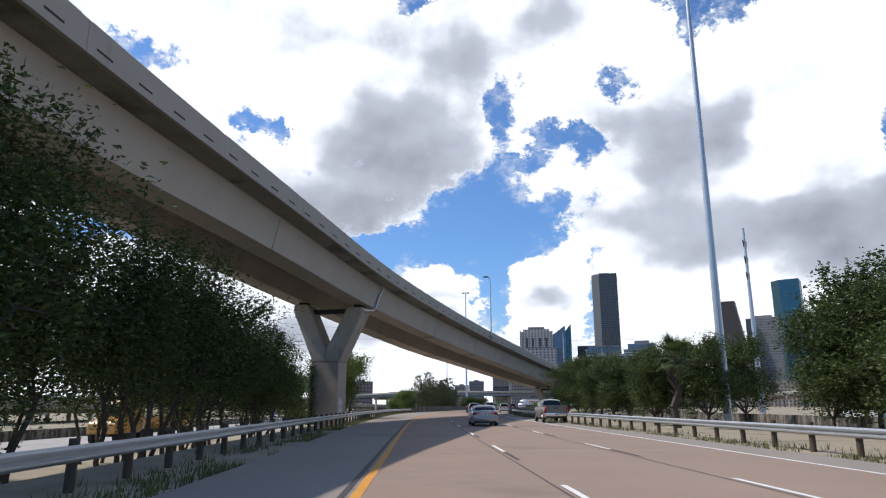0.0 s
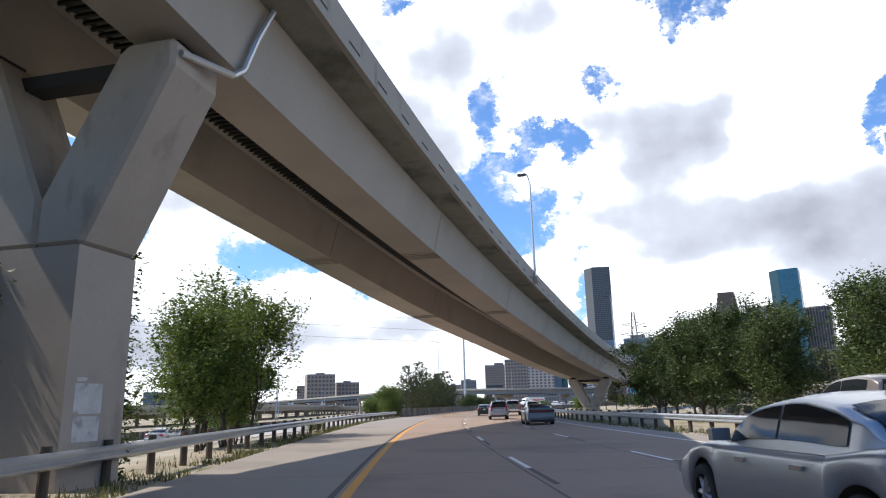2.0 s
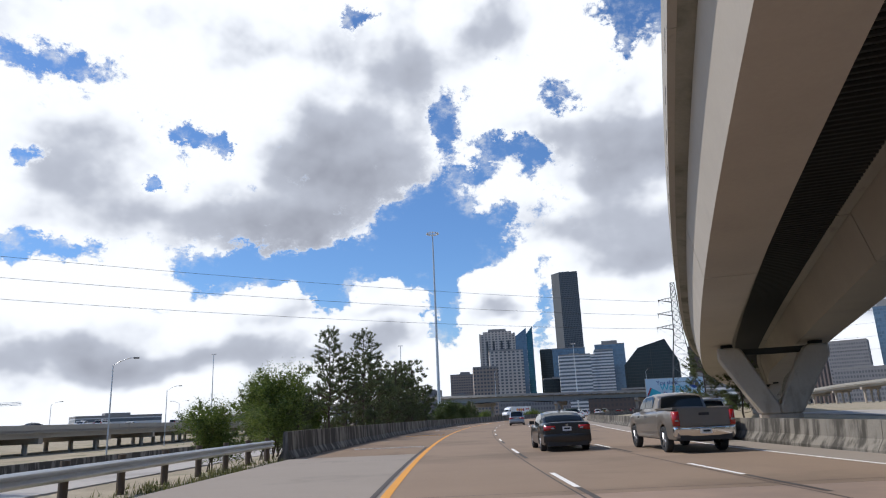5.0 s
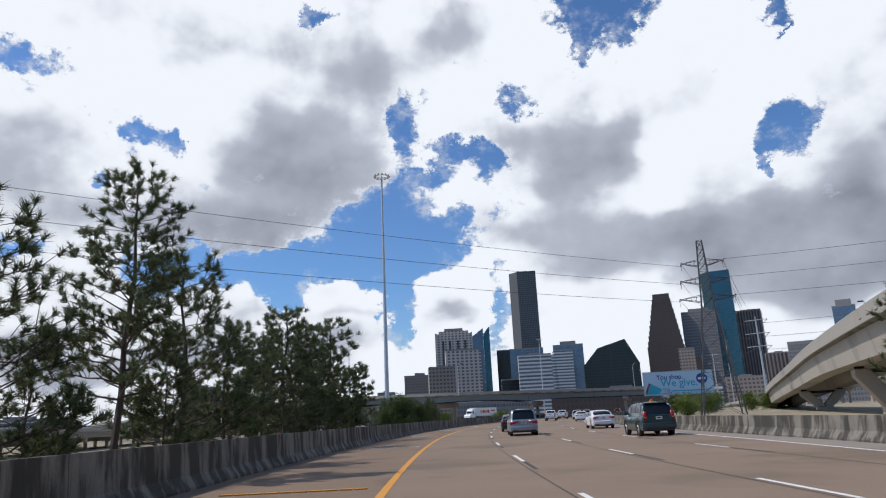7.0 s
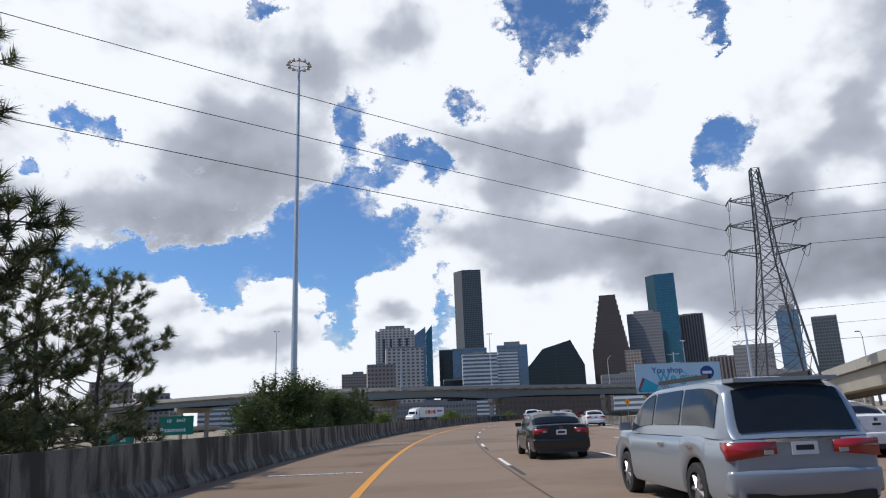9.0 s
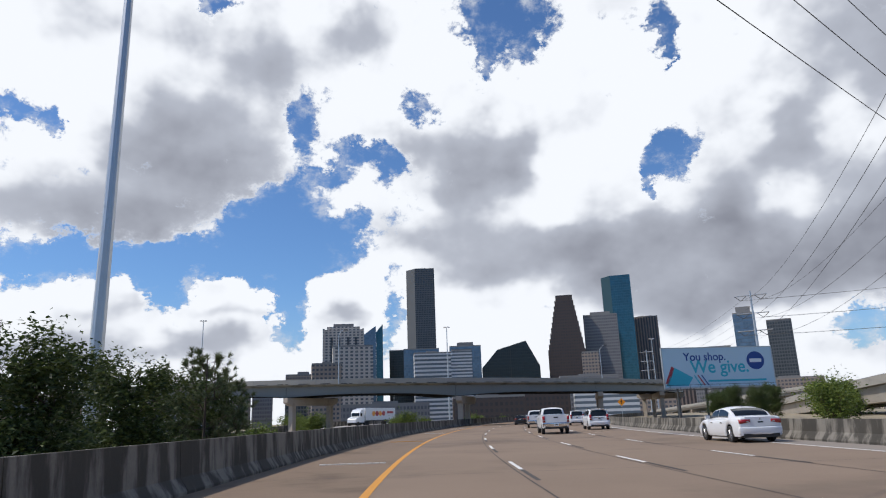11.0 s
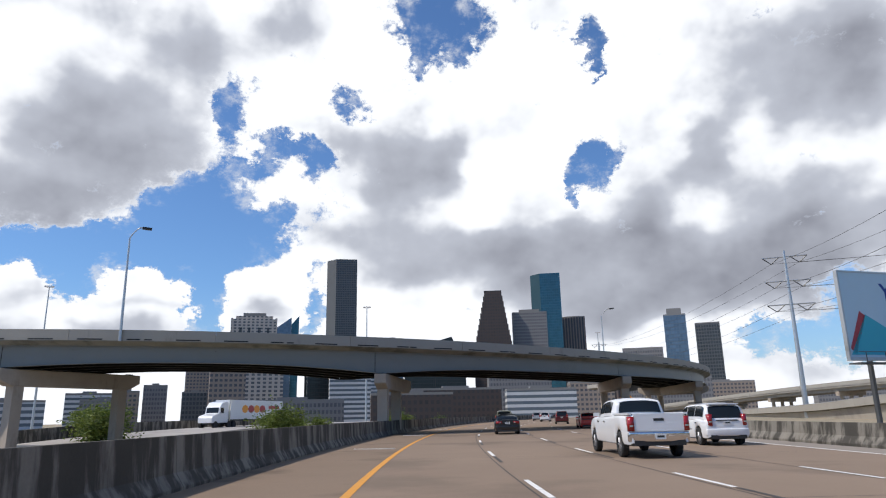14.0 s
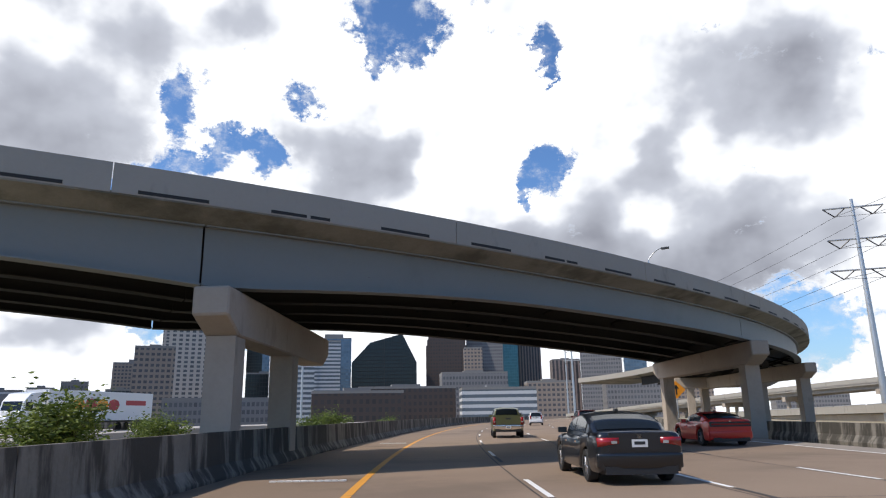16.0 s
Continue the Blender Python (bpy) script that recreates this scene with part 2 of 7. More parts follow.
M_LANE = stuff("lane concrete", (0.285, 0.205, 0.155), 0.85, 0, 0.14, 0.25, 14.0, 0.12, (0.19, 0.145, 0.115), 0.12, 0.52, coords="World", spec=0.25)
M_LANE_OLD = stuff("older lane concrete", (0.235, 0.170, 0.120), 0.85, 0, 0.17, 0.25, 14.0, 0.12, (0.160, 0.117, 0.084), 0.12, 0.50, coords="World", spec=0.25)
M_SHOULDER = stuff("shoulder concrete", (0.27, 0.232, 0.195), 0.9, 0, 0.12, 0.4, 8.0, 0.15, (0.20, 0.175, 0.15), 0.2, 0.52, coords="World", spec=0.2)
M_DIRT = stuff("grass and dirt", (0.31, 0.262, 0.19), 0.95, 0, 0.4, 0.3, 4.0, 0.5, (0.09, 0.115, 0.045), 0.25, 0.53, coords="World", spec=0.1)
M_ROAD2 = stuff("service road", (0.36, 0.33, 0.30), 0.9, 0, 0.12, 0.2, 5.0, 0.1, (0.26, 0.24, 0.22), 0.1, 0.5, coords="World", spec=0.2)
M_BARRIER = stuff("barrier concrete", (0.215, 0.195, 0.165), 0.9, 0, 0.34, 1.1, 16.0, 0.3, (0.030, 0.027, 0.023), 0.42, 0.395, streak=0.80, coords="World", spec=0.2)
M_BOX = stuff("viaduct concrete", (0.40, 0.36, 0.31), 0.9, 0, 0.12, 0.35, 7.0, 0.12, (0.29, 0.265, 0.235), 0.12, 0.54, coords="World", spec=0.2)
# stained on the ramp; its dark tone also paints shade under the flyover
M_SOFFIT = stuff("stained and shade-dark soffit concrete", (0.25, 0.24, 0.205), 0.95, 0, 0.3, 0.9, 9.0, 0.5, (0.11, 0.11, 0.09), 0.35, 0.50, coords="World", spec=0.15)
M_PARAPET = stuff("parapet concrete", (0.34, 0.315, 0.275), 0.9, 0, 0.09, 0.5, 9.0, 0.12, (0.22, 0.21, 0.19), 0.3, 0.58, streak=0.7, coords="World", spec=0.2)
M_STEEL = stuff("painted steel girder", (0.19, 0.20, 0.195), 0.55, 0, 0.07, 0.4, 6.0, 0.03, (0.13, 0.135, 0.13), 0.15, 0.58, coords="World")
# inner girders and bracing: shade under the flyover put into a near-black colour
M_STEEL_SHADE = stuff("girder steel with painted shade", (0.030, 0.029, 0.027), 0.8, 0, 0.2, 0.6, 8.0, 0.05, (0.03, 0.026, 0.022), 0.3, 0.5, coords="World", spec=0.2)
M_PIER = stuff("pier concrete", (0.40, 0.335, 0.27), 0.9, 0, 0.16, 0.6, 8.0, 0.2, (0.27, 0.225, 0.18), 0.25, 0.56, streak=0.6, coords="World", spec=0.2)
# ramp pans; near-black so the flyover's sheets carry its underside's shade
M_PAN_SHADE = stuff("corrugated pan and shade sheet", (0.030, 0.031, 0.030), 0.6, 0.3, 0.1, 0.6, 6.0, 0.05)
M_DARK = stuff("dark recess", (0.03, 0.03, 0.03), 0.9, 0, 0.1, 1.0, 6.0, 0.0)
M_GALV = stuff("galvanised steel", (0.48, 0.49, 0.50), 0.42, 0.75, 0.10, 1.2, 12.0, 0.05, (0.30, 0.28, 0.25), 0.5, 0.60, coords="World")
M_POST = stuff("weathered timber", (0.09, 0.065, 0.045), 0.9, 0, 0.25, 4.0, 30.0, 0.3)
M_YELLOW = stuff("yellow paint", (0.62, 0.27, 0.03), 0.75, 0, 0.12, 1.5, 18.0, 0.05, (0.30, 0.19, 0.09), 1.5, 0.60, coords="World")
M_WHITE = stuff("white paint", (0.72, 0.70, 0.66), 0.75, 0, 0.10, 1.5, 18.0, 0.05, (0.36, 0.32, 0.28), 1.5, 0.60, coords="World")
M_TAR = stuff("tar joint", (0.055, 0.045, 0.04), 0.8, 0, 0.2, 1.0, 10.0, 0.05, coords="World")


# ---------------------------------------------------------------- shapes
def link(name, bm, material, parent=None, label="", smooth=False):
    me = bpy.data.meshes.new(name)
    bm.normal_update()
    bm.to_mesh(me)
    bm.free()
    for mt in (material if isinstance(material, (list, tuple)) else [material]):
        me.materials.append(mt)
    if smooth:
        for f in me.polygons:
            f.use_smooth = True
    ob = new(name, me)
    if parent is not None:
        ob.parent = parent
    if label:
        ob["label"] = label
    return ob


def part(name, bm, material, parent, label="", smooth=False):
    return link(name, bm, material, parent, label, smooth)


def empty(name, m=None):
    ob = new(name)
    ob.empty_display_size = 0.3
    if m is not None:
        ob.matrix_world = m
    return ob


def box(bm, x0, x1, y0, y1, z0, z1, mat=0):
    vs = [bm.verts.new(c) for c in ((x0, y0, z0), (x1, y0, z0), (x1, y1, z0), (x0, y1, z0), (x0, y0, z1), (x1, y0, z1), (x1, y1, z1), (x0, y1, z1))]
    for idx in ((0, 3, 2, 1), (4, 5, 6, 7), (0, 1, 5, 4), (1, 2, 6, 5), (2, 3, 7, 6), (3, 0, 4, 7)):
        f = bm.faces.new([vs[i] for i in idx])
        f.material_index = mat
    return vs


def bevel(bm, width, seg=1, angle=0.5):
    edges = [e for e in bm.edges if len(e.link_faces) == 2 and e.calc_face_angle(0) > angle]
    bmesh.ops.bevel(bm, geom=edges, offset=width, segments=seg, affect="EDGES", profile=0.6)


def boxy(x0, x1, y0, y1, z0, z1, width=0.0):
    bm = bmesh.new()
    box(bm, x0, x1, y0, y1, z0, z1)
    if width:
        bevel(bm, width)
    return bm


def tube(bm, p, q, r0, r1=None, n=8, caps=True):
    """A tapered round bar from p to q."""
    p, q = Vector(p), Vector(q)
    r1 = r0 if r1 is None else r1
    w = (q - p).normalized()
    u = w.orthogonal().normalized()
    v = w.cross(u)
    rings = []
    for c, r in ((p, r0), (q, r1)):
        rings.append([bm.verts.new(c + (u * math.cos(2 * math.pi * k / n) + v * math.sin(2 * math.pi * k / n)) * r) for k in range(n)])
    for k in range(n):
        bm.faces.new((rings[0][k], rings[0][(k + 1) % n], rings[1][(k + 1) % n], rings[1][k]))
    if caps:
        bm.faces.new(rings[0][::-1])
        bm.faces.new(rings[1])


def prism(bm, outline, place, depth_vec):
    """An outline of 3D points pushed along depth_vec."""
    a = [bm.verts.new(place @ Vector(c)) for c in outline]
    b = [bm.verts.new(v.co + depth_vec) for v in a]
    n = len(a)
    bm.faces.new(a[::-1])
    bm.faces.new(b)
    for k in range(n):
        bm.faces.new((a[k], a[(k + 1) % n], b[(k + 1) % n], b[k]))


def sweep(stations, profiles, closed=True, caps=True):
    """Skin sections over stations: (x, y, z, heading); each profile is a list of (sideways, up)."""
    bm = bmesh.new()
    rings = []
    for i, (x, y, z, h) in enumerate(stations):
        prof = profiles[i] if isinstance(profiles[0][0], (list, tuple)) else profiles
        rings.append([bm.verts.new((x + math.cos(h) * a, y - math.sin(h) * a, z + b)) for a, b in prof])
    n = len(rings[0])
    for i in range(len(rings) - 1):
        for k in range(n if closed else n - 1):
            bm.faces.new((rings[i][k], rings[i + 1][k], rings[i + 1][(k + 1) % n], rings[i][(k + 1) % n]))
    if closed and caps:
        bm.faces.new(rings[0])
        bm.faces.new(rings[-1][::-1])
    bmesh.ops.recalc_face_normals(bm, faces=bm.faces)
    return bm


# ---------------------------------------------------------------- the freeway's line: heading in degrees, positive to the right
TURN = [(0, -0.028), (40, 0.0167), (70, 0.0873), (100, 0.1009), (140, 0.0749), (180, 0.0978), (220, 0.135), (260, 0.118), (330, 0.1195)]   # degrees a metre
LINE = {}
_x, _y, _h = 0.05, 0.0, -1.542


def lerp(x, table):
    """Straight lines between (x, value) rows."""
    if x <= table[0][0]:
        return table[0][1]
    for (a, va), (b, vb) in zip(table, table[1:]):
        if x <= b:
            return va + (vb - va) * (x - a) / (b - a)
    return table[-1][1]


for _s in range(0, 701):
    LINE[_s] = (_x, _y, radians(_h))
    _x += math.sin(radians(_h))
    _y += math.cos(radians(_h))
    _h += lerp(_s + 0.5, TURN)
for _s in range(-1, -201, -1):
    _x, _y, _r = LINE[_s + 1]
    LINE[_s] = (_x - math.sin(_r), _y - math.cos(_r), _r)


def at(s, side=0.0, up=0.0):
    """A place on the freeway: metres along its line, metres to the right, height."""
    i = max(-200, min(699, math.floor(s)))
    x, y, h = LINE[i]
    d = s - i
    hh = h + (LINE[i + 1][2] - h) * d
    return Vector((x + math.sin(h) * d + math.cos(hh) * side, y + math.cos(h) * d - math.sin(hh) * side, up)), hh


def strip(s0, s1, step, left, right, z, thick=0.0):
    """A ribbon of ground between two edges given by (s, side) tables or numbers."""
    bm = bmesh.new()
    prev = None
    n = max(1, math.ceil((s1 - s0) / step))
    for k in range(n + 1):
        s = s0 + (s1 - s0) * k / n
        l = lerp(s, left) if isinstance(left, (list, tuple)) else left
        r = lerp(s, right) if isinstance(right, (list, tuple)) else right
        a, b = bm.verts.new(at(s, l, z)[0]), bm.verts.new(at(s, r, z)[0])
        if prev:
            bm.faces.new((prev[0], prev[1], b, a))
        prev = (a, b)
    if thick:
        ext = bmesh.ops.extrude_face_region(bm, geom=bm.faces[:])
        for v in [e for e in ext["geom"] if isinstance(e, bmesh.types.BMVert)]:
            v.co.z -= thick
        bmesh.ops.recalc_face_normals(bm, faces=bm.faces)
    return bm


def stations(s0, s1, step, side, z=0.0):
    out = []
    n = max(1, math.ceil((s1 - s0) / step))
    for k in range(n + 1):
        s = s0 + (s1 - s0) * k / n
        p, h = at(s, lerp(s, side) if isinstance(side, (list, tuple)) else side)
        out.append((p.x, p.y, z, h))
    return out


# ---------------------------------------------------------------- ground and carriageway
SHOULDER_L = [(-60, -3.8), (20, -4.5), (60, -5.2), (90, -5.9), (112, -6.9), (138, -6.6), (150, -6.4), (200, -5.6), (265, -5.1), (328, -4.8), (360, -4.2), (500, -4.2)]
BAR_L = [(130, -6.9), (150, -6.45), (200, -5.7), (265, -5.2), (328, -4.9), (360, -4.3), (500, -4.3)]
RAIL_L = [(-40, -6.3), (12, -6.4), (60, -6.6), (90, -7.2), (110, -8.1), (136, -7.9)]
EDGE_R = [(-60, 9.7), (130, 9.7), (175, 12.6), (320, 14.6), (360, 15.6), (500, 15.6)]
BAR_R = [(98, 11.4), (125, 11.6), (175, 14.4), (320, 17.0), (360, 19.0), (500, 19.0)]
RAIL_R = [(-60, 13.2), (60, 13.0), (100, 12.2), (120, 12.0)]


def ground_height(side):
    return lerp(side, [(-60, -1.9), (-13, -1.5), (-8.6, -0.12), (14, -0.12), (24, -0.25), (60, -0.25)])


bm = bmesh.new()
cols = (-260, -120, -60, -30, -18, -13, -10.5, -8.6, -4, 4, 12, 16, 20, 24, 34, 60, 120, 260)
prev = None
for s in range(-120, 561, 10):
    row = [bm.verts.new(at(s, c, ground_height(c) + 0.10 * noise.noise((s * 0.13, c * 0.2, 1.0)) * (abs(c + 2) > 11))[0]) for c in cols]
    if prev:
        for k in range(len(cols) - 1):
            bm.faces.new((prev[k], prev[k + 1], row[k + 1], row[k]))
    prev = row
far = [bm.verts.new(c) for c in ((-2600, -1500, -2.1), (2600, -1500, -2.1), (2600, 3600, -2.1), (-2600, 3600, -2.1))]
bm.faces.new(far)
tagged(link("ground", bm, M_DIRT), "dry grass and bare dirt beside the freeway", "ground", kind="structure")

road = tagged(link("road", strip(-120, 118, 4, -1.2, EDGE_R, 0.0, 0.3), M_LANE), "worn brownish concrete freeway lanes", "road", kind="structure")
tagged(link("road", strip(118.02, 520, 4, -1.2, EDGE_R, 0.0, 0.3), M_LANE_OLD), "older darker concrete freeway lanes", "road", kind="structure")
M_SHOULDER_OLD = stuff("older shoulder concrete", (0.215, 0.155, 0.108), 0.9, 0, 0.14, 0.4, 10.0, 0.15, (0.11, 0.078, 0.056), 0.2, 0.52, coords="World", spec=0.2)
tagged(link("shoulder_left", strip(-120, 134, 4, SHOULDER_L, -1.2, -0.004, 0.25), M_SHOULDER), "pale concrete shoulder inside the yellow line", "shoulder", kind="structure")
tagged(link("shoulder_left", strip(134.02, 520, 4, SHOULDER_L, -1.2, -0.004, 0.25), M_SHOULDER_OLD), "brownish worn concrete shoulder beside the barrier", "shoulder", kind="structure")
tagged(link("shoulder_right", strip(-120, 520, 4, EDGE_R, [(s, v + 1.6) for s, v in EDGE_R], -0.004, 0.25), M_SHOULDER), "concrete shoulder along the outer edge", "shoulder", kind="structure")

# markings
tagged(link("edge_line", strip(-110, 510, 2, -1.22, -1.04, 0.006), M_YELLOW, road), "continuous yellow edge line")
link("edge_line", strip(-110, 510, 2, [(s, v - 0.2) for s, v in EDGE_R], [(s, v - 0.06) for s, v in EDGE_R], 0.006), M_WHITE, road, "continuous white edge line")
for side in (2.5, 6.1):
    link("joint", strip(-110, 510, 3, side - 0.20, side - 0.16, 0.005), M_TAR, road, "dark sealed joint along the lanes")
link("joint", strip(150, 510, 3, 9.5, 9.54, 0.005), M_TAR, road, "dark sealed joint along the lanes")
link("joint", strip(-110, 140, 2, -1.42, -1.30, 0.005), M_TAR, road, "crumbling dark joint beside the yellow line")
PERIOD = 12.19
for side, s_from, shift in ((2.5, -100, 0.0), (6.1, -100, 1.0), (9.6, 148, 2.0)):
    k = math.ceil((s_from - 265.4 - shift) / PERIOD)
    while 265.4 + shift + PERIOD * k < 500:
        s = 265.4 + shift + PERIOD * k
        link("lane_dash", strip(s, s + 3.3, 1.1, side - 0.06, side + 0.06, 0.008), M_WHITE, road)
        link("lane_shadow_dash", strip(s - 3.2, s - 0.1, 1.1, side - 0.06, side + 0.06, 0.007), M_TAR, road, "black contrast dash")
        k += 1
for k in range(-1, 10):
    s = 161.6 + 21.06 * k
    a, b = lerp(s, SHOULDER_L) + 1.5, -1.5
    for j in range(10):
        c = a + (b - a) * j / 10
        link("shoulder_bar", strip(s, s + 0.13, 1, c, c + (b - a) * 0.085, 0.024, 0.03), M_YELLOW if k % 5 == 0 else M_WHITE, road, "faded bar painted across the shoulder")
for k in range(46):
    s = -40 + 12.19 * k
    link("slab_joint", strip(s, s + 0.03, 1, lerp(s, SHOULDER_L) + 0.3, lerp(s, EDGE_R) - 0.1, 0.003), M_TAR, road)

# ---------------------------------------------------------------- concrete barriers
SAFETY = [(-0.30, -0.15), (-0.30, 0.06), (-0.12, 0.34), (-0.08, 1.10), (0.08, 1.10), (0.12, 0.34), (0.30, 0.06), (0.30, -0.15)]


def barrier(name, s0, s1, side, piece, height, label, flare=()):
    """Barrier cast in pieces with narrow open joints."""
    top = empty(name, Matrix.Translation(at(s0, lerp(s0, side))[0]))
    tagged(top, label, "concrete barrier", kind="structure")
    inv = top.matrix_world.inverted()
    prof = [(a, b * height / 1.10 if b > 0.5 else b) for a, b in SAFETY]
    s = s0
    while s < s1 - 0.1:
        e = min(s + piece, s1)
        bm = sweep(stations(s + 0.012, e - 0.012, 3.1, side), prof)
        bm.transform(inv)
        part("barrier_piece", bm, M_BARRIER, top)
        s = e
    return top


barrier("barrier_left", 134, 500, BAR_L, 6.1, 1.10, "stained grey concrete barrier with dark streaks beside the shoulder")
barrier("barrier_right", 118, 500, BAR_R, 6.1, 0.84, "weathered concrete barrier on the outer edge")


# ---------------------------------------------------------------- steel guard rails
def guard_rail(name, s0, s1, side, face, gap, label, material_post):
    """W-shaped beam on timber posts; face: +1 when it faces to the right."""
    top = tagged(empty(name, Matrix.Translation(at(s0, lerp(s0, side))[0])), label, "guard rail", kind="structure")
    inv = top.matrix_world.inverted()
    w = [(0.0, 0.42), (0.035, 0.44), (0.085, 0.475), (0.085, 0.505), (0.03, 0.545), (0.0, 0.575), (0.03, 0.605), (0.085, 0.645), (0.085, 0.675), (0.035, 0.71), (0.0, 0.73)]
    prof = [(a * face, b) for a, b in w] + [(a * face - 0.012 * face, b) for a, b in w[::-1]]
    s = s0
    while s < s1 - 0.1:
        e = min(s + 7.62, s1)
        bm = sweep(stations(s, e + 0.05, 2.0, side), prof)
        bm.transform(inv)
        part("beam", bm, M_GALV, top)
        s = e
    mesh = None
    s = s0 + 0.6
    while s < s1:
        p, h = at(s, lerp(s, side) - 0.13 * face)
        if mesh is None:
            bm = bmesh.new()
            tube(bm, (0, 0, -0.9), (0, 0, 0.84), 0.105, 0.10, 10)
            bevel(bm, 0.02)
            ob = part("post", bm, material_post, top)
            block = part("block", boxy(-0.07, 0.07, -0.08, 0.08, 0.43, 0.72, 0.01), material_post, top)
            mesh = (ob.data, block.data)
        else:
            ob, block = new("post", mesh[0]), new("block", mesh[1])
            ob.parent = block.parent = top
        rz = -h
        ob.matrix_local = inv @ Matrix.Translation(p) @ Matrix.Rotation(rz + random.uniform(-0.05, 0.05), 4, "Z") @ Matrix.Rotation(random.uniform(-0.02, 0.02), 4, "X")
        p2, _ = at(s, lerp(s, side) - 0.06 * face)
        block.matrix_local = inv @ Matrix.Translation(p2) @ Matrix.Rotation(rz, 4, "Z") @ Matrix.Diagonal((0.6, 1, 1, 1))
        s += gap
    return top


guard_rail("guard_rail_left", -30, 136, RAIL_L, 1, 2.5, "galvanised W-beam guard rail on dark timber posts", M_POST)
guard_rail("guard_rail_right", -30, 119, RAIL_R, -1, 2.5, "galvanised W-beam guard rail below the trees", M_POST)


# ---------------------------------------------------------------- the concrete ramp that crosses over the lanes: twin boxes on Y piers
RAMP_HEAD = [(-140, 6.6), (-40, 6.2), (-16, 11.0), (-6, 13.3), (4, 15.55), (18, 17.4), (34, 19.2), (50, 20.65), (76, 23.25), (95, 24.55), (108, 26.05), (120, 27.9), (150, 30.0), (220, 29.5), (300, 33.0), (420, 38.0)]   # degrees
RAMP_Z = [(-140, 9.6), (-60, 10.27), (-20, 10.94), (0, 9.95), (18, 9.05), (34, 8.15), (50, 7.53), (70, 6.28), (88, 5.31), (105, 4.51), (140, 4.35), (172, 4.2), (198, 3.3), (238, 2.0), (280, 0.6), (330, -1.2), (420, -2.3)]
RAMP_BANK = [(-40, 0.084), (0, 0.074), (30, 0.008), (60, 0.002), (100, 0.013), (130, 0.0)]   # fall to the right, metres a metre
RAMP = {}
_x, _y = -9.34, 58.97
for _s in range(0, 421):
    _h = radians(lerp(_s, RAMP_HEAD))
    RAMP[_s] = (_x, _y, _h)
    _x += math.sin(_h)
    _y += math.cos(_h)
for _s in range(-1, -141, -1):
    _x, _y, _r = RAMP[_s + 1]
    _h = radians(lerp(_s, RAMP_HEAD))
    RAMP[_s] = (_x - math.sin(_h), _y - math.cos(_h), _h)


def ramp_z(s):
    """Height of the boxes' undersides, rounded between the given rows."""
    return sum(lerp(s + d, RAMP_Z) for d in (-9, -6, -3, 0, 3, 6, 9)) / 7.0


def ramp_at(s, side=0.0, up=0.0):
    i = max(-140, min(419, math.floor(s)))
    x, y, h = RAMP[i]
    d = s - i
    return Vector((x + math.sin(h) * d + math.cos(h) * side, y + math.cos(h) * d - math.sin(h) * side, ramp_z(s) + up - side * lerp(s, RAMP_BANK))), h


def ramp_sweep(s0, s1, prof, step=3.0):
    """Skin a section along the ramp, tilted with the deck's cross fall."""
    n = max(1, math.ceil((s1 - s0) / step))
    st, profs = [], []
    for k in range(n + 1):
        s = s0 + (s1 - s0) * k / n
        p, h = ramp_at(s)
        bank = lerp(s, RAMP_BANK)
        st.append((*p, h))
        profs.append([(a, b - a * bank) for a, b in prof])
    return sweep(st, profs)


viaduct = tagged(empty("viaduct", Matrix.Translation(ramp_at(0)[0])), "long concrete twin-box ramp bridge curving over the lanes", "viaduct", kind="structure")
v_inv = viaduct.matrix_world.inverted()


def on_viaduct(name, bm, material, label="", parent=None):
    bm.transform(v_inv)
    return part(name, bm, material, parent or viaduct, label)


SPANS = [-140, -100, -58, -20, 18, 35, 73.5, 110, 140, 170, 200, 240, 280, 320, 360, 400]
for a, b in zip(SPANS, SPANS[1:]):
    for prof in ([(-2.37, 0.0), (-4.23, 0.0), (-4.62, 2.05), (-1.78, 2.05)], [(1.55, 0.0), (3.41, 0.0), (3.86, 2.05), (1.02, 2.05)]):
        on_viaduct("box_girder", ramp_sweep(a + 0.045, b - 0.045, prof), M_BOX)
    for c in (-1.55, 0.82):
        on_viaduct("ledge", ramp_sweep(a + 0.045, b - 0.045, [(c - 0.22, 1.86), (c + 0.18, 1.86), (c + 0.18, 2.04), (c - 0.22, 2.04)]), M_PARAPET, "narrow concrete ledge that carries the steel pans")
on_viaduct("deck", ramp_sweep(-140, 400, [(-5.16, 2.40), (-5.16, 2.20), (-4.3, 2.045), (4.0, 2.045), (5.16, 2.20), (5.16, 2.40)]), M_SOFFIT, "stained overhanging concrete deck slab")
for a in range(-140, 400, 10):
    for m in (-1, 1):
        on_viaduct("parapet", ramp_sweep(a + 0.012, a + 9.988, [(m * 5.18, 2.17), (m * 5.18, 3.27), (m * 4.96, 3.27), (m * 4.78, 2.42), (m * 4.78, 2.41), (m * 4.98, 2.17)]), M_PARAPET)
        on_viaduct("parapet_rail", ramp_sweep(a + 0.3, a + 9.7, [(m * 5.10, 3.275), (m * 5.10, 3.36), (m * 5.02, 3.36), (m * 5.02, 3.275)]), M_GALV, "low steel rail on the parapet")
        for k in range(4):
            s = a + 0.5 + 2.5 * k
            if -60 < s < 140:
                on_viaduct("scupper", ramp_sweep(s, s + 0.9, [(m * 5.184, 2.46), (m * 5.184, 2.55), (m * 5.16, 2.55), (m * 5.16, 2.46)]), M_DARK, "dark drain slot")
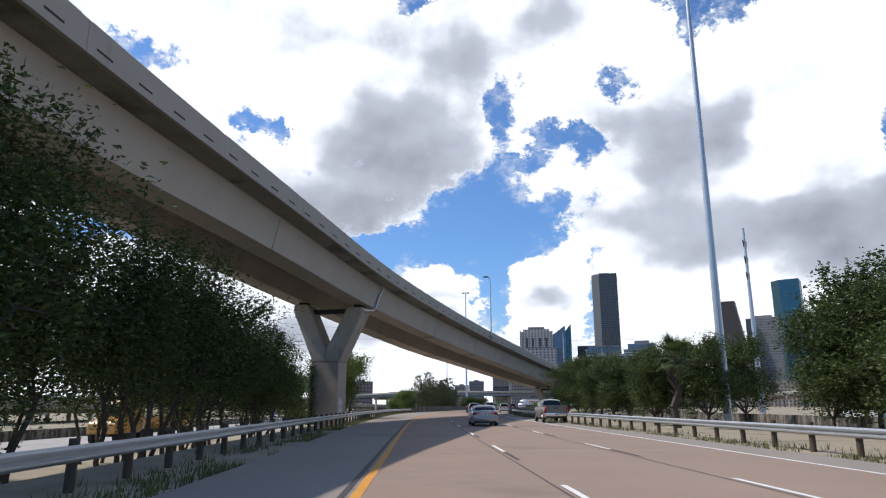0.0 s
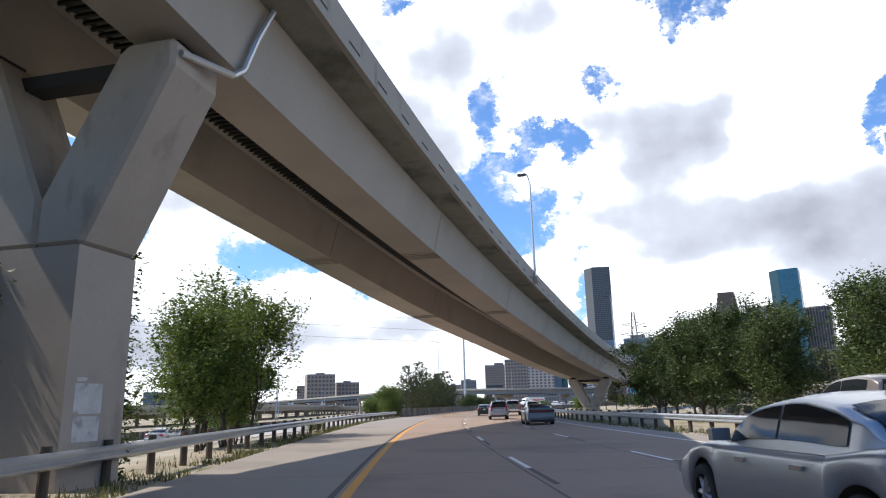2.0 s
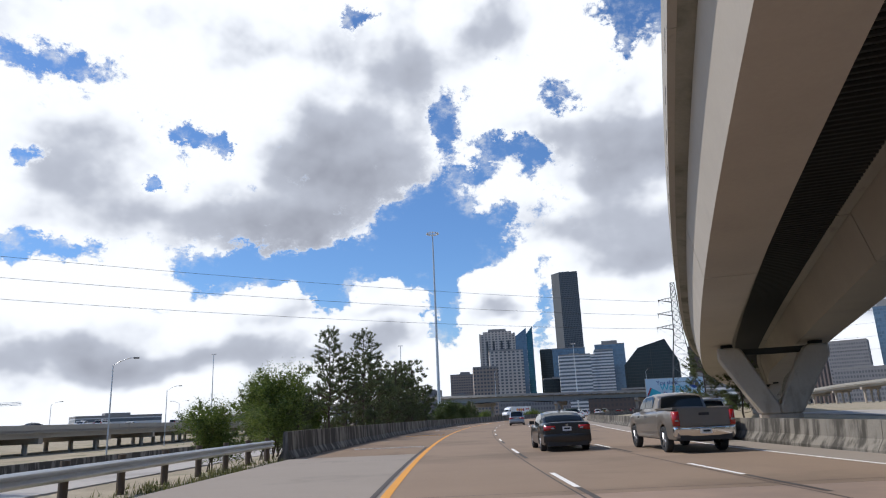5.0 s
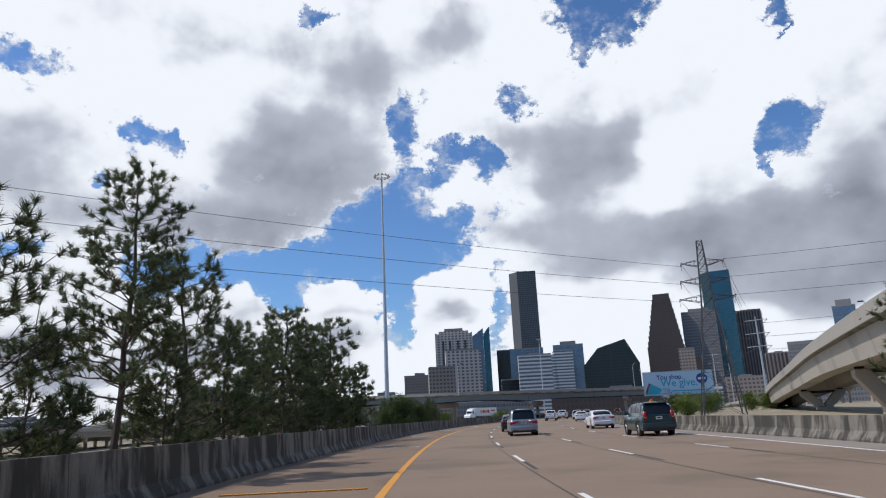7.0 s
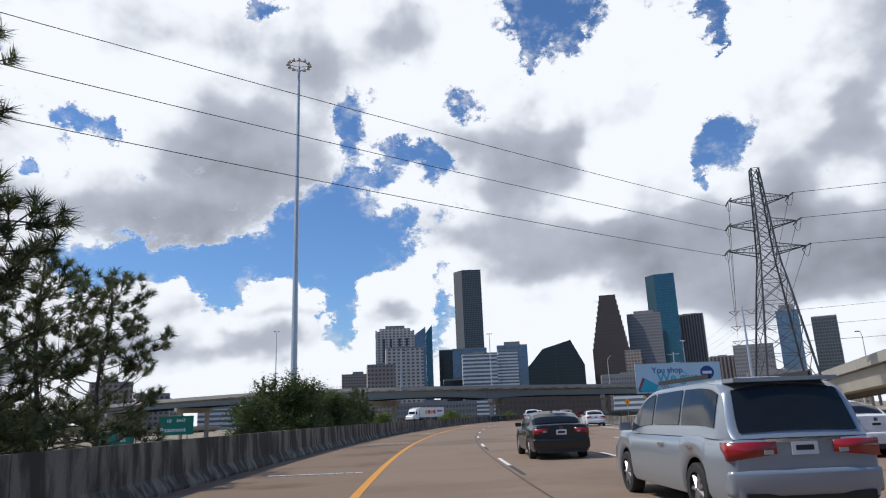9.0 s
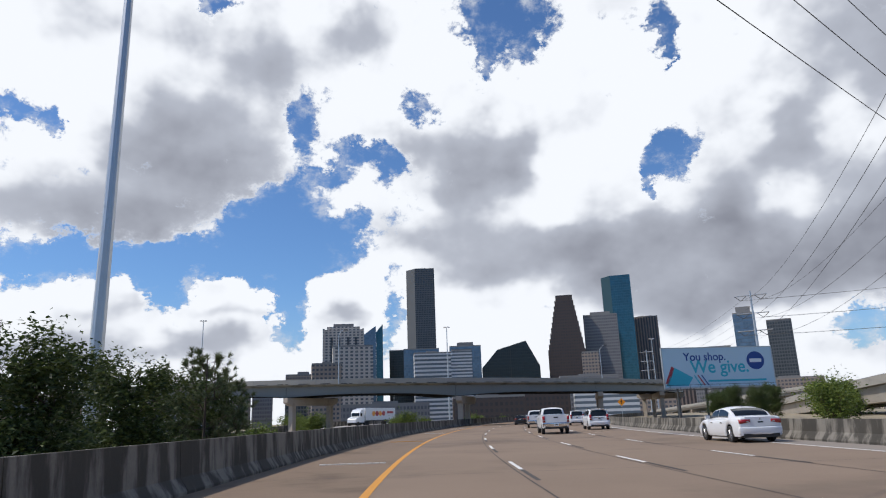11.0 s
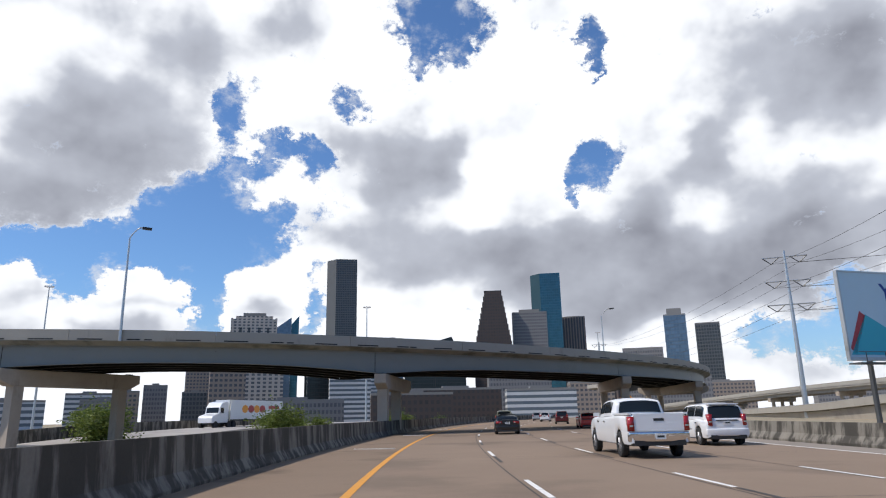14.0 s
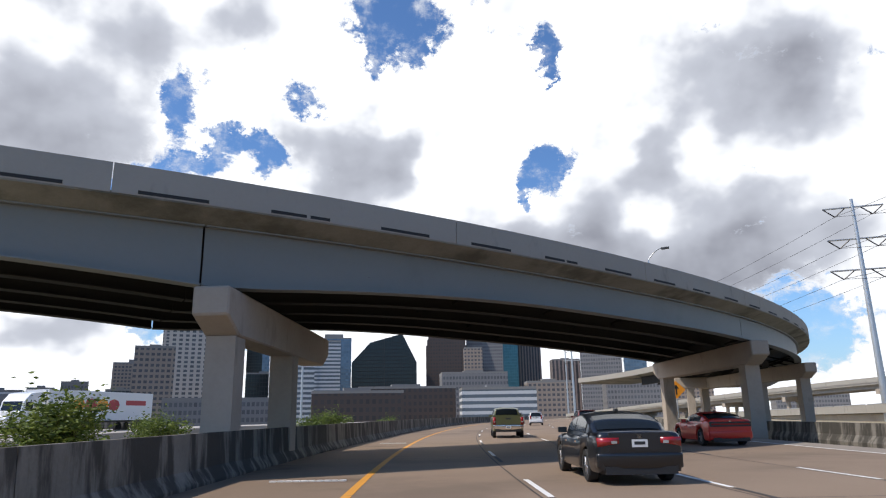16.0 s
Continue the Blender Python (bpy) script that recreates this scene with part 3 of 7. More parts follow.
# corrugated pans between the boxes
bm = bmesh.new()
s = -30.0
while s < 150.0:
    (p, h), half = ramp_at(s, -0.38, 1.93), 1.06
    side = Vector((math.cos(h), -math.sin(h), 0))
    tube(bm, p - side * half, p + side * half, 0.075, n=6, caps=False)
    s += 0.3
on_viaduct("dark_deck_sheet", bm, M_PAN_SHADE, "dark corrugated steel pan between the boxes")
# barred access panels under both boxes near the span joints
for s in (18.3, 35.3):
    for lo, hi in ((-4.17, -2.43), (1.61, 3.35)):
        hatch = on_viaduct("access_panel", ramp_sweep(s, s + 0.9, [(lo, -0.012), (hi, -0.012), (hi, 0.01), (lo, 0.01)]), M_DARK, "dark barred panel let into the underside")
        for k in range(17):
            c = lo + (hi - lo) * (k + 0.5) / 17
            bm = ramp_sweep(s + 0.04, s + 0.86, [(c - 0.022, -0.045), (c + 0.022, -0.045), (c + 0.022, -0.014), (c - 0.022, -0.014)])
            on_viaduct("bar", bm, M_BOX, parent=hatch)
        for e in (0.0, 0.42, 0.85):
            on_viaduct("rim", ramp_sweep(s + e, s + e + 0.05, [(lo, -0.05), (hi, -0.05), (hi, -0.0155), (lo, -0.0155)]), M_BOX, parent=hatch)


def y_pier(s, foot, knee, crotch, half=1.2, label=""):
    """Two leaning arms on one broad shaft; knee and crotch: heights above the foot."""
    p, h = ramp_at(s, -0.1)
    top = tagged(empty("y_pier", Matrix.Translation((p.x, p.y, foot)) @ Matrix.Rotation(-h, 4, "Z")), label or "Y-shaped concrete pier under the ramp bridge", "bridge pier", group="ramp piers", kind="structure")
    bm = bmesh.new()
    prism(bm, [(-half, -0.9, 0), (half, -0.9, 0), (half, -0.9, knee), (-half, -0.9, knee)], Matrix(), Vector((0, 1.8, 0)))
    bevel(bm, 0.11)
    part("shaft", bm, M_PIER, top)
    low = min(ramp_at(s, c)[0].z for c in (-3.0, 3.0)) - foot
    for m in (-1, 1):
        hgt = ramp_at(s, 2.6 * m)[0].z - foot
        bm = bmesh.new()
        prism(bm, [(0.0, -0.9, knee + 0.004), (half * m, -0.9, knee + 0.004), (3.15 * m, -0.9, hgt - 0.9), (3.15 * m, -0.9, hgt - 0.22), (1.95 * m, -0.9, hgt - 0.22), (1.70 * m, -0.9, hgt - 0.42), (0.0, -0.9, crotch)], Matrix(), Vector((0, 1.8, 0)))
        bmesh.ops.recalc_face_normals(bm, faces=bm.faces)
        bevel(bm, 0.10)
        part("arm", bm, M_PIER, top)
        part("bearing", boxy(2.55 * m - 0.35, 2.55 * m + 0.35, -0.4, 0.4, hgt - 0.235, hgt - 0.002), M_DARK, top)
    part("tie", boxy(-2.1, 2.1, -0.28, 0.28, low - 0.62, low - 0.26, 0.04), M_DARK, top, "dark tie beam between the arms")
    return top


first_pier = y_pier(-1.2, -0.15, 5.1, 6.2)
M_POSTER = stuff("weathered paper", (0.56, 0.53, 0.49), 0.9, 0, 0.3, 3.0, 20.0, 0.2, (0.30, 0.27, 0.24), 2.5, 0.5)
for y0, y1, z0, z1 in ((-0.62, 0.18, 1.55, 2.18), (-0.60, 0.16, 0.98, 1.50), (-0.58, -0.30, 2.22, 2.30)):
    part("poster", boxy(1.198, 1.206, y0, y1, z0, z1), M_POSTER, first_pier, "torn faded paper pasted on the shaft")
y_pier(93.5, -0.15, 0.85, 1.35, 1.15)
y_pier(157, -0.15, 0.7, 1.2, 1.15)
y_pier(205, -0.15, 0.5, 0.9, 1.15)
y_pier(-52, -0.6, 5.2, 6.3)
# drain pipe down the web beside the first pier
bm = bmesh.new()
pipe = [ramp_at(0.5, 4.05, 2.0)[0], ramp_at(0.2, 3.78, 1.0)[0], ramp_at(0.0, 3.56, 0.05)[0], ramp_at(-0.3, 3.45, -0.25)[0], ramp_at(-1.9, 3.1, -0.55)[0]]
for a, b in zip(pipe, pipe[1:]):
    tube(bm, a, b, 0.09, n=8)
on_viaduct("drain_pipe", bm, M_GALV, "grey drain pipe on the web")

# ---------------------------------------------------------------- the steel girder overpass ahead: a flat curve across the lanes
OV_TURN = [(-300, 0.0), (-110, 0.05), (-60, 0.30), (-40, 0.55), (-22, 0.95), (-2, 0.85), (4, 0.65), (60, 0.60), (130, 0.60)]   # degrees a metre
OV_TOP = [(-260, 5.0), (-90, 7.5), (-45, 7.65), (-20, 7.25), (0, 6.97), (20, 6.80), (40, 6.78), (110, 7.0)]   # height of the deck's edge, by metres along
OV_W = 11.5
OVER = {}
_x, _y, _h = 48.0, 324.2, 90.0
for _s in range(0, 141):
    OVER[_s] = (_x, _y, radians(_h))
    _x += math.sin(radians(_h))
    _y += math.cos(radians(_h))
    _h -= lerp(_s, OV_TURN)
_h = 90.0
for _s in range(-1, -271, -1):
    _x, _y, _r = OVER[_s + 1]
    _h += lerp(_s, OV_TURN)
    OVER[_s] = (_x - math.sin(radians(_h)), _y - math.cos(radians(_h)), radians(_h))


def over_at(s, back=0.0, up=0.0):
    """s: metres along the near edge to the right of the point nearest the camera; back: metres away from it."""
    i = max(-270, min(139, math.floor(s)))
    x, y, h = OVER[i]
    hh = h + (OVER[i + 1][2] - h) * (s - i)
    x, y = x + math.sin(h) * (s - i), y + math.cos(h) * (s - i)
    return Vector((x - math.cos(hh) * back, y + math.sin(hh) * back, lerp(s, OV_TOP) + up)), hh


def over_stations(s0, s1, back=0.0, step=3.0):
    n = max(1, math.ceil((s1 - s0) / step))
    out = []
    for k in range(n + 1):
        p, h = over_at(s0 + (s1 - s0) * k / n, back)
        out.append((p.x, p.y, p.z, h))
    return out


overpass = tagged(empty("overpass", Matrix.Translation(over_at(0)[0])), "curved flyover on grey steel girders with a concrete parapet", "overpass", kind="structure")
o_inv = overpass.matrix_world.inverted()


def on_over(name, bm, material, label=""):
    bm.transform(o_inv)
    return part(name, bm, material, overpass, label)


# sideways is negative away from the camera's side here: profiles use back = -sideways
# dark soffit concrete: the overhang's shade is put into its colour
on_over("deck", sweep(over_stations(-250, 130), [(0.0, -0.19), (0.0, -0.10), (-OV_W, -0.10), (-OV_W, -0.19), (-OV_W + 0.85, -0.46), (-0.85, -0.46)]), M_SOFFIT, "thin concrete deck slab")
for a in range(-250, 130, 10):
    for b0, m in ((0.0, 1), (-OV_W, -1)):
        on_over("parapet", sweep(over_stations(a + 0.012, a + 9.988), [(b0 + 0.02 * m, -0.15), (b0 + 0.02 * m, 0.62), (b0 - 0.2 * m, 0.62), (b0 - 0.42 * m, -0.08), (b0 - 0.2 * m, -0.13)]), M_PARAPET)
    for k in range(3 if a > -70 else 0):
        s = a + 0.6 + 3.33 * k
        on_over("scupper", sweep(over_stations(s, s + 1.7), [(0.024, -0.11), (0.024, -0.02), (0.01, -0.02), (0.01, -0.11)]), M_DARK, "dark drain slot")
JOINTS = (-250.0, -215.0, -180.0, -145.0, -110.0, -78.0, -50.0, -25.0, 2.4, 32.0, 55.0, 78.0, 104.0)


def web_depth(s):
    """Girders deepen in a curve over the two middle piers."""
    d = 1.15
    for c, w, add in ((-50.0, 13.0, 0.3), (-25.0, 13.0, 0.4), (3.0, 13.0, 0.55), (32.0, 12.0, 0.05)):
        u = abs(s - c) / w
        if u < 1:
            d = max(d, 1.15 + add * (1 - u) ** 2)
    return d


for a, b in zip(JOINTS, JOINTS[1:]):
    for gi, back in enumerate((1.0, 3.4, 5.75, 8.1, 10.5)):
        st = over_stations(a + 0.03, b - 0.03, 0.0, 1.5)
        profs = []
        n = len(st) - 1
        for k in range(n + 1):
            d = web_depth(a + 0.03 + (b - a - 0.06) * k / n)
            c = -back
            profs.append([(c - 0.2, -0.45), (c + 0.2, -0.45), (c + 0.2, -0.49), (c + 0.015, -0.49), (c + 0.015, -0.43 - d), (c + 0.25, -0.43 - d), (c + 0.25, -0.47 - d), (c - 0.25, -0.47 - d), (c - 0.25, -0.43 - d), (c - 0.015, -0.43 - d), (c - 0.015, -0.49), (c - 0.2, -0.49)])
        # outer girder in plain grey, inner ones coloured as if shaded
        on_over("girder", sweep(st, profs), M_STEEL if gi == 0 else M_STEEL_SHADE, "grey painted steel girder" if gi == 0 else "inner girder darkened for the shade below the deck")
    for k in range(1, int((b - a) // 5)):
        s = a + 5.0 * k
        bm = bmesh.new()
        for q0, q1 in ((1.0, 3.4), (3.4, 5.75), (5.75, 8.1), (8.1, 10.5)):
            tube(bm, over_at(s, q0, -0.7)[0], over_at(s, q1, -1.4)[0], 0.06, n=5)
            tube(bm, over_at(s, q0, -1.4)[0], over_at(s, q1, -0.7)[0], 0.06, n=5)
        on_over("cross_brace", bm, M_STEEL_SHADE, "steel cross bracing")


# flat dark sheets between the girders, added to deepen the shade under the deck
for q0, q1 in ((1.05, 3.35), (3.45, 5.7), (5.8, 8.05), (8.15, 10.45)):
    on_over("dark_deck_sheet", sweep(over_stations(-110, 110), [(-q1, -0.475), (-q1, -0.505), (-q0, -0.505), (-q0, -0.475)]), M_PAN_SHADE, "dark sheet that stands in for shade under the deck")


def bent(s, foot, lie=None):
    """A cap beam on square columns; lie: the cap's own heading in degrees."""
    d = web_depth(s) + 0.55
    p, h = over_at(s)
    square = math.degrees(h) - 90.0
    skew = 0.0 if lie is None else lie - square
    wide = OV_W / math.cos(radians(skew))
    m = Matrix.Translation((p.x, p.y, foot)) @ Matrix.Rotation(-radians(square + skew), 4, "Z")
    top = tagged(empty("bent", m), "concrete bent of a cap beam on columns under the flyover", "bridge pier", group="flyover piers", kind="structure")
    hh = p.z - d - foot
    bm = bmesh.new()
    prism(bm, [(-0.48, 0.3, hh - 0.75), (-0.48, 0.3, hh), (-0.48, wide - 0.3, hh), (-0.48, wide - 0.3, hh - 0.7), (-0.48, wide - 1.3, hh - 1.2), (-0.48, 1.3, hh - 1.2)], Matrix(), Vector((0.96, 0, 0)))
    bmesh.ops.recalc_face_normals(bm, faces=bm.faces)
    bevel(bm, 0.05)
    part("cap_beam", bm, M_PIER, top)
    for y in ((1.6, 7.7) if s == 2.4 else (1.9, wide - 1.9)):
        part("column", boxy(-0.40, 0.40, y - 0.40, y + 0.40, 0, hh - 1.19, 0.12), M_PIER, top)
    for y in (1.0, 3.4, 5.75, 8.1, 10.5):
        y *= wide / OV_W
        part("bearing", boxy(-0.2, 0.2, y - 0.25, y + 0.25, hh - 0.01, hh + 0.085), M_DARK, top)
    return top


LIES = {-25.0: 48.0, 2.4: 30.0, 32.0: 28.0, 55.0: 30.0}
for s in JOINTS[:-1]:
    bent(s, -0.15 if -10 < s < 40 else -1.6, LIES.get(s))


# ---------------------------------------------------------------- skyline
def facade(name, wall, glass, floor_h=4.0, bay=3.0, wall_frac=0.35, vert_frac=0.2, rough=0.25, metal=0.0, bump=0.0, vary=0.35, turn=0.0):
    """Rows of windows between floors and mullions, laid out in metres over each wall."""
    m = bpy.data.materials.new(name)
    m.use_nodes = True
    q = Graph(m.node_tree)
    tc = q.node("ShaderNodeTexCoord").outputs["Object"]
    nrm = q.node("ShaderNodeSeparateXYZ", n_0=q.node("ShaderNodeTexCoord").outputs["Normal"])
    xyz = q.node("ShaderNodeSeparateXYZ", n_0=tc)
    along = q.math("ADD", q.math("MULTIPLY", xyz.outputs[0], q.math("ABSOLUTE", nrm.outputs[1])), q.math("MULTIPLY", xyz.outputs[1], q.math("ABSOLUTE", nrm.outputs[0])))
    fz = q.math("FRACT", q.math("DIVIDE", xyz.outputs[2], floor_h))
    fx = q.math("FRACT", q.math("DIVIDE", q.math("ADD", along, 500.0), bay))
    win = q.math("MULTIPLY", q.math("GREATER_THAN", fz, wall_frac), q.math("GREATER_THAN", fx, vert_frac))
    cell = q.node("ShaderNodeCombineXYZ", n_0=q.math("FLOOR", q.math("DIVIDE", q.math("ADD", along, 500.0), bay)), n_1=q.math("FLOOR", q.math("DIVIDE", xyz.outputs[2], floor_h)), n_2=nrm.outputs[0]).outputs[0]
    rnd = q.node("ShaderNodeTexWhiteNoise")
    q.t.links.new(cell, rnd.inputs["Vector"])
    tone = q.math("ADD", 1.0 - vary / 2, q.math("MULTIPLY", rnd.outputs["Value"], vary))
    gcol = q.node("ShaderNodeVectorMath", op="SCALE", n_0=(*glass,))
    q.t.links.new(tone, gcol.inputs["Scale"])
    big = q.noise(tc, 0.03, 3.0)
    wcol = q.node("ShaderNodeVectorMath", op="SCALE", n_0=(*wall,))
    q.t.links.new(q.math("ADD", 0.85, q.math("MULTIPLY", big, 0.3)), wcol.inputs["Scale"])
    col = q.mix(win, wcol.outputs[0], gcol.outputs[0])
    p = q.node("ShaderNodeBsdfPrincipled", i_Base_Color=col, i_Metallic=metal)
    q.t.links.new(q.math("SUBTRACT", 0.75, q.math("MULTIPLY", win, 0.75 - rough)), p.inputs["Roughness"])
    q.t.links.new(p.outputs[0], q.node("ShaderNodeOutputMaterial").inputs[0])
    return m


F_CHASE = facade("grey granite tower wall", (0.090, 0.096, 0.102), (0.042, 0.051, 0.060), 4.0, 3.0, 0.35, 0.3, 0.25)
F_HOTEL = facade("cream concrete with windows", (0.50, 0.44, 0.38), (0.10, 0.10, 0.11), 3.6, 5.0, 0.45, 0.45, 0.3)
F_STRIP = facade("dark glass strip", (0.10, 0.09, 0.09), (0.05, 0.055, 0.06), 3.6, 2.0, 0.3, 0.2, 0.2)
F_BLUE = facade("pale blue glass", (0.096, 0.132, 0.174), (0.120, 0.180, 0.252), 4.0, 3.0, 0.2, 0.15, 0.12, 0.35)
F_TEAL = facade("teal mirror glass", (0.036, 0.084, 0.108), (0.042, 0.120, 0.156), 4.0, 3.0, 0.15, 0.1, 0.08, 0.6)
F_BLACK = facade("black glass", (0.013, 0.017, 0.020), (0.017, 0.025, 0.029), 4.0, 2.5, 0.2, 0.2, 0.15, 0.2)
F_GRANITE = facade("brown granite gabled tower", (0.069, 0.051, 0.045), (0.036, 0.030, 0.030), 4.0, 3.2, 0.45, 0.45, 0.35)
F_WHITE = facade("white banded office", (0.55, 0.55, 0.55), (0.10, 0.12, 0.14), 3.8, 40.0, 0.5, 0.0, 0.3)
F_GREY = facade("grey ribbed office", (0.203, 0.195, 0.195), (0.098, 0.098, 0.105), 4.0, 2.4, 0.45, 0.35, 0.4)
F_BROWN = facade("brown ribbed tower", (0.240, 0.184, 0.160), (0.048, 0.044, 0.048), 4.0, 4.2, 0.0, 0.45, 0.3)
F_TAN = facade("tan brick block", (0.289, 0.230, 0.187), (0.076, 0.076, 0.085), 3.6, 3.4, 0.5, 0.4, 0.4)
M_ROOF = stuff("roof gravel", (0.22, 0.21, 0.20), 0.9)


def tower(name, x, y, w, d, h, turn, material, label, crown=None, cut=0.0):
    """A tall block with a plinth, a roof rim and plant on top."""
    top = tagged(empty(name, Matrix.Translation((x, y, -2.0)) @ Matrix.Rotation(radians(turn), 4, "Z")), label, "skyscraper" if h > 60 else "building", kind="thing")
    bm = bmesh.new()
    if cut:
        prism(bm, [(-w / 2, -d / 2 + cut, 0), (-w / 2 + cut, -d / 2, 0), (w / 2, -d / 2, 0), (w / 2, d / 2, 0), (-w / 2, d / 2, 0)], Matrix(), Vector((0, 0, h)))
    else:
        box(bm, -w / 2, w / 2, -d / 2, d / 2, 0, h)
    part("wall", bm, material, top)
    rim = bmesh.new()
    for x0, x1, y0, y1 in ((-w / 2, w / 2, -d / 2, -d / 2 + 0.8), (-w / 2, w / 2, d / 2 - 0.8, d / 2), (-w / 2, -w / 2 + 0.8, -d / 2 + 0.8, d / 2 - 0.8), (w / 2 - 0.8, w / 2, -d / 2 + 0.8, d / 2 - 0.8)):
        if not cut:
            box(rim, x0, x1, y0, y1, h, h + 1.4)
    if not cut:
        part("roof_rim", rim, M_ROOF, top)
    else:
        rim.free()
    if crown:
        cw, cd, ch = crown
        part("plant_room", boxy(-cw / 2, cw / 2, -cd / 2, cd / 2, h, h + ch), M_ROOF, top)
    return top


def skyline():
    tower("office_block", 100, 1080, 42, 30, 60, -6, F_TAN, "low tan office block at the edge of downtown", (14, 12, 5))
    tower("glass_tower", 283, 1304, 40, 36, 112, -18, F_BLACK, "dark glass office block")
    tower("glass_tower", 346, 1168, 46, 36, 104, -20, F_BLUE, "stepped pale blue glass office block", (24, 20, 7))
    ch = tower("granite_tower", 345, 1405, 52, 52, 272, -16, F_CHASE, "very tall plain grey granite skyscraper with one cut corner", (20, 20, 4), cut=16)
    tower("office_tower", 283, 1187, 52, 34, 102, -15, F_BLUE, "pale glass office block below the tall grey tower")
    tower("office_tower", 255, 1000, 26, 40, 74, -15, F_WHITE, "white office block with dark window bands", (12, 12, 4))
    tower("office_tower", 279, 994, 24, 40, 80, -15, F_WHITE, "white office block with dark window bands")
    tower("office_tower", 398, 893, 18, 24, 68, -28, F_TAN, "brown office block beside the gabled tower")
    tower("office_tower", 487, 1014, 44, 40, 128, -31, F_GREY, "ribbed grey stone office tower", (26, 20, 6))
    tower("glass_tower", 585, 1123, 44, 40, 208, -33, F_TEAL, "tall teal mirror glass skyscraper with a rounded side", cut=14)
    tower("office_tower", 650, 1150, 38, 38, 148, -36, F_BROWN, "brown stone tower with dark vertical ribs", (22, 22, 3))
    tower("office_block", 510, 830, 40, 30, 66, -40, F_GREY, "grey low office block")
    tower("glass_tower", 595, 870, 24, 30, 110, -42, F_BLUE, "narrow blue glass tower with a stepped crown", (16, 16, 9))
    tower("office_tower", 665, 890, 28, 30, 106, -44, F_CHASE, "dark ribbed office tower")

    tower("office_block", -166, 975, 40, 34, 32, 8, F_TAN, "tan office block far beyond the elevated freeway", (20, 14, 4))
    dome = tower("domed_building", -118, 975, 30, 30, 22, 8, F_TAN, "tan stone building with a domed roof")
    bm = bmesh.new()
    ring = [(math.cos(k * 0.3) * 11, math.sin(k * 0.3) * 11) for k in range(6)]
    for (r0, z0), (r1, z1) in zip(ring, ring[1:]):
        tube(bm, (0, 0, 24 + z0), (0, 0, 24 + z1), r0, r1, 20, False)
    tube(bm, (0, 0, 34), (0, 0, 38), 1.2, 0.4, 8)
    part("dome", bm, M_ROOF, dome, "grey dome with a small lantern", True)
    part("drum", boxy(-11, 11, -11, 11, 22, 24.2), F_TAN, dome)


skyline()


# ---------------------------------------------------------------- plants
def leaf_material(name, base, back):
    m = bpy.data.materials.new(name)
    m.use_nodes = True
    q = Graph(m.node_tree)
    geo = q.node("ShaderNodeNewGeometry")
    rnd = geo.outputs["Random Per Island"]
    big = q.noise(geo.outputs["Position"], 0.6, 2.0)
    col = q.mix(rnd, base, back)
    tone = q.node("ShaderNodeVectorMath", op="SCALE", n_0=col)
    q.t.links.new(q.math("ADD", 0.55, q.math("MULTIPLY", big, 0.9)), tone.inputs["Scale"])
    d = q.node("ShaderNodeBsdfPrincipled", i_Base_Color=tone.outputs[0], i_Roughness=0.55)
    d.inputs["Specular IOR Level"].default_value = 0.3
    tr = q.node("ShaderNodeBsdfTranslucent", i_Color=tone.outputs[0])
    mx = q.node("ShaderNodeMixShader", n_0=0.30, n_1=d.outputs[0], n_2=tr.outputs[0])
    q.t.links.new(mx.outputs[0], q.node("ShaderNodeOutputMaterial").inputs[0])
    return m


M_LEAF = leaf_material("broad leaves", (0.026, 0.045, 0.013), (0.105, 0.135, 0.036))
M_LEAF_Y = leaf_material("sunny leaves", (0.05, 0.085, 0.016), (0.20, 0.25, 0.05))
M_NEEDLE = leaf_material("pine needles", (0.058, 0.082, 0.030), (0.165, 0.185, 0.085))
M_PALM = leaf_material("palm fronds", (0.05, 0.08, 0.025), (0.12, 0.15, 0.05))
M_WEED = leaf_material("roadside weeds", (0.07, 0.09, 0.02), (0.20, 0.18, 0.07))
M_BARK = stuff("bark", (0.075, 0.055, 0.042), 0.95, 0, 0.3, 3.0, 25.0, 0.6)


def leaves(name, places, size, material, parent, rng, flat=0.35, label="", corners=4):
    """Many small folded leaves in one mesh, at (x, y, z) places."""
    n = len(places)
    c = np.array(places)
    a = rng.normal(size=(n, 3))
    a[:, 2] *= flat
    a /= np.linalg.norm(a, axis=1)[:, None]
    b = rng.normal(size=(n, 3))
    b -= (b * a).sum(1)[:, None] * a
    b /= np.linalg.norm(b, axis=1)[:, None]
    s = size * rng.uniform(0.6, 1.35, n)[:, None]
    up = np.cross(a, b)
    v = np.stack([c - a * s, c + b * s * 0.45 + up * s * 0.12, c + a * s, c - b * s * 0.45 + up * s * 0.12], 1).reshape(-1, 3)
    me = bpy.data.meshes.new(name)
    k = np.arange(n) * 4
    if corners == 3:
        me.from_pydata(np.stack([c - a * s, c + b * s * 0.8, c + a * s + up * s * 0.15], 1).reshape(-1, 3).tolist(), [], np.arange(n * 3).reshape(-1, 3).tolist())
    else:
        me.from_pydata(v.tolist(), [], np.stack([k, k + 1, k + 2, k + 3], 1).tolist())
    me.materials.append(material)
    ob = new(name, me)
    ob.parent = parent
    if label:
        ob["label"] = label
    return ob


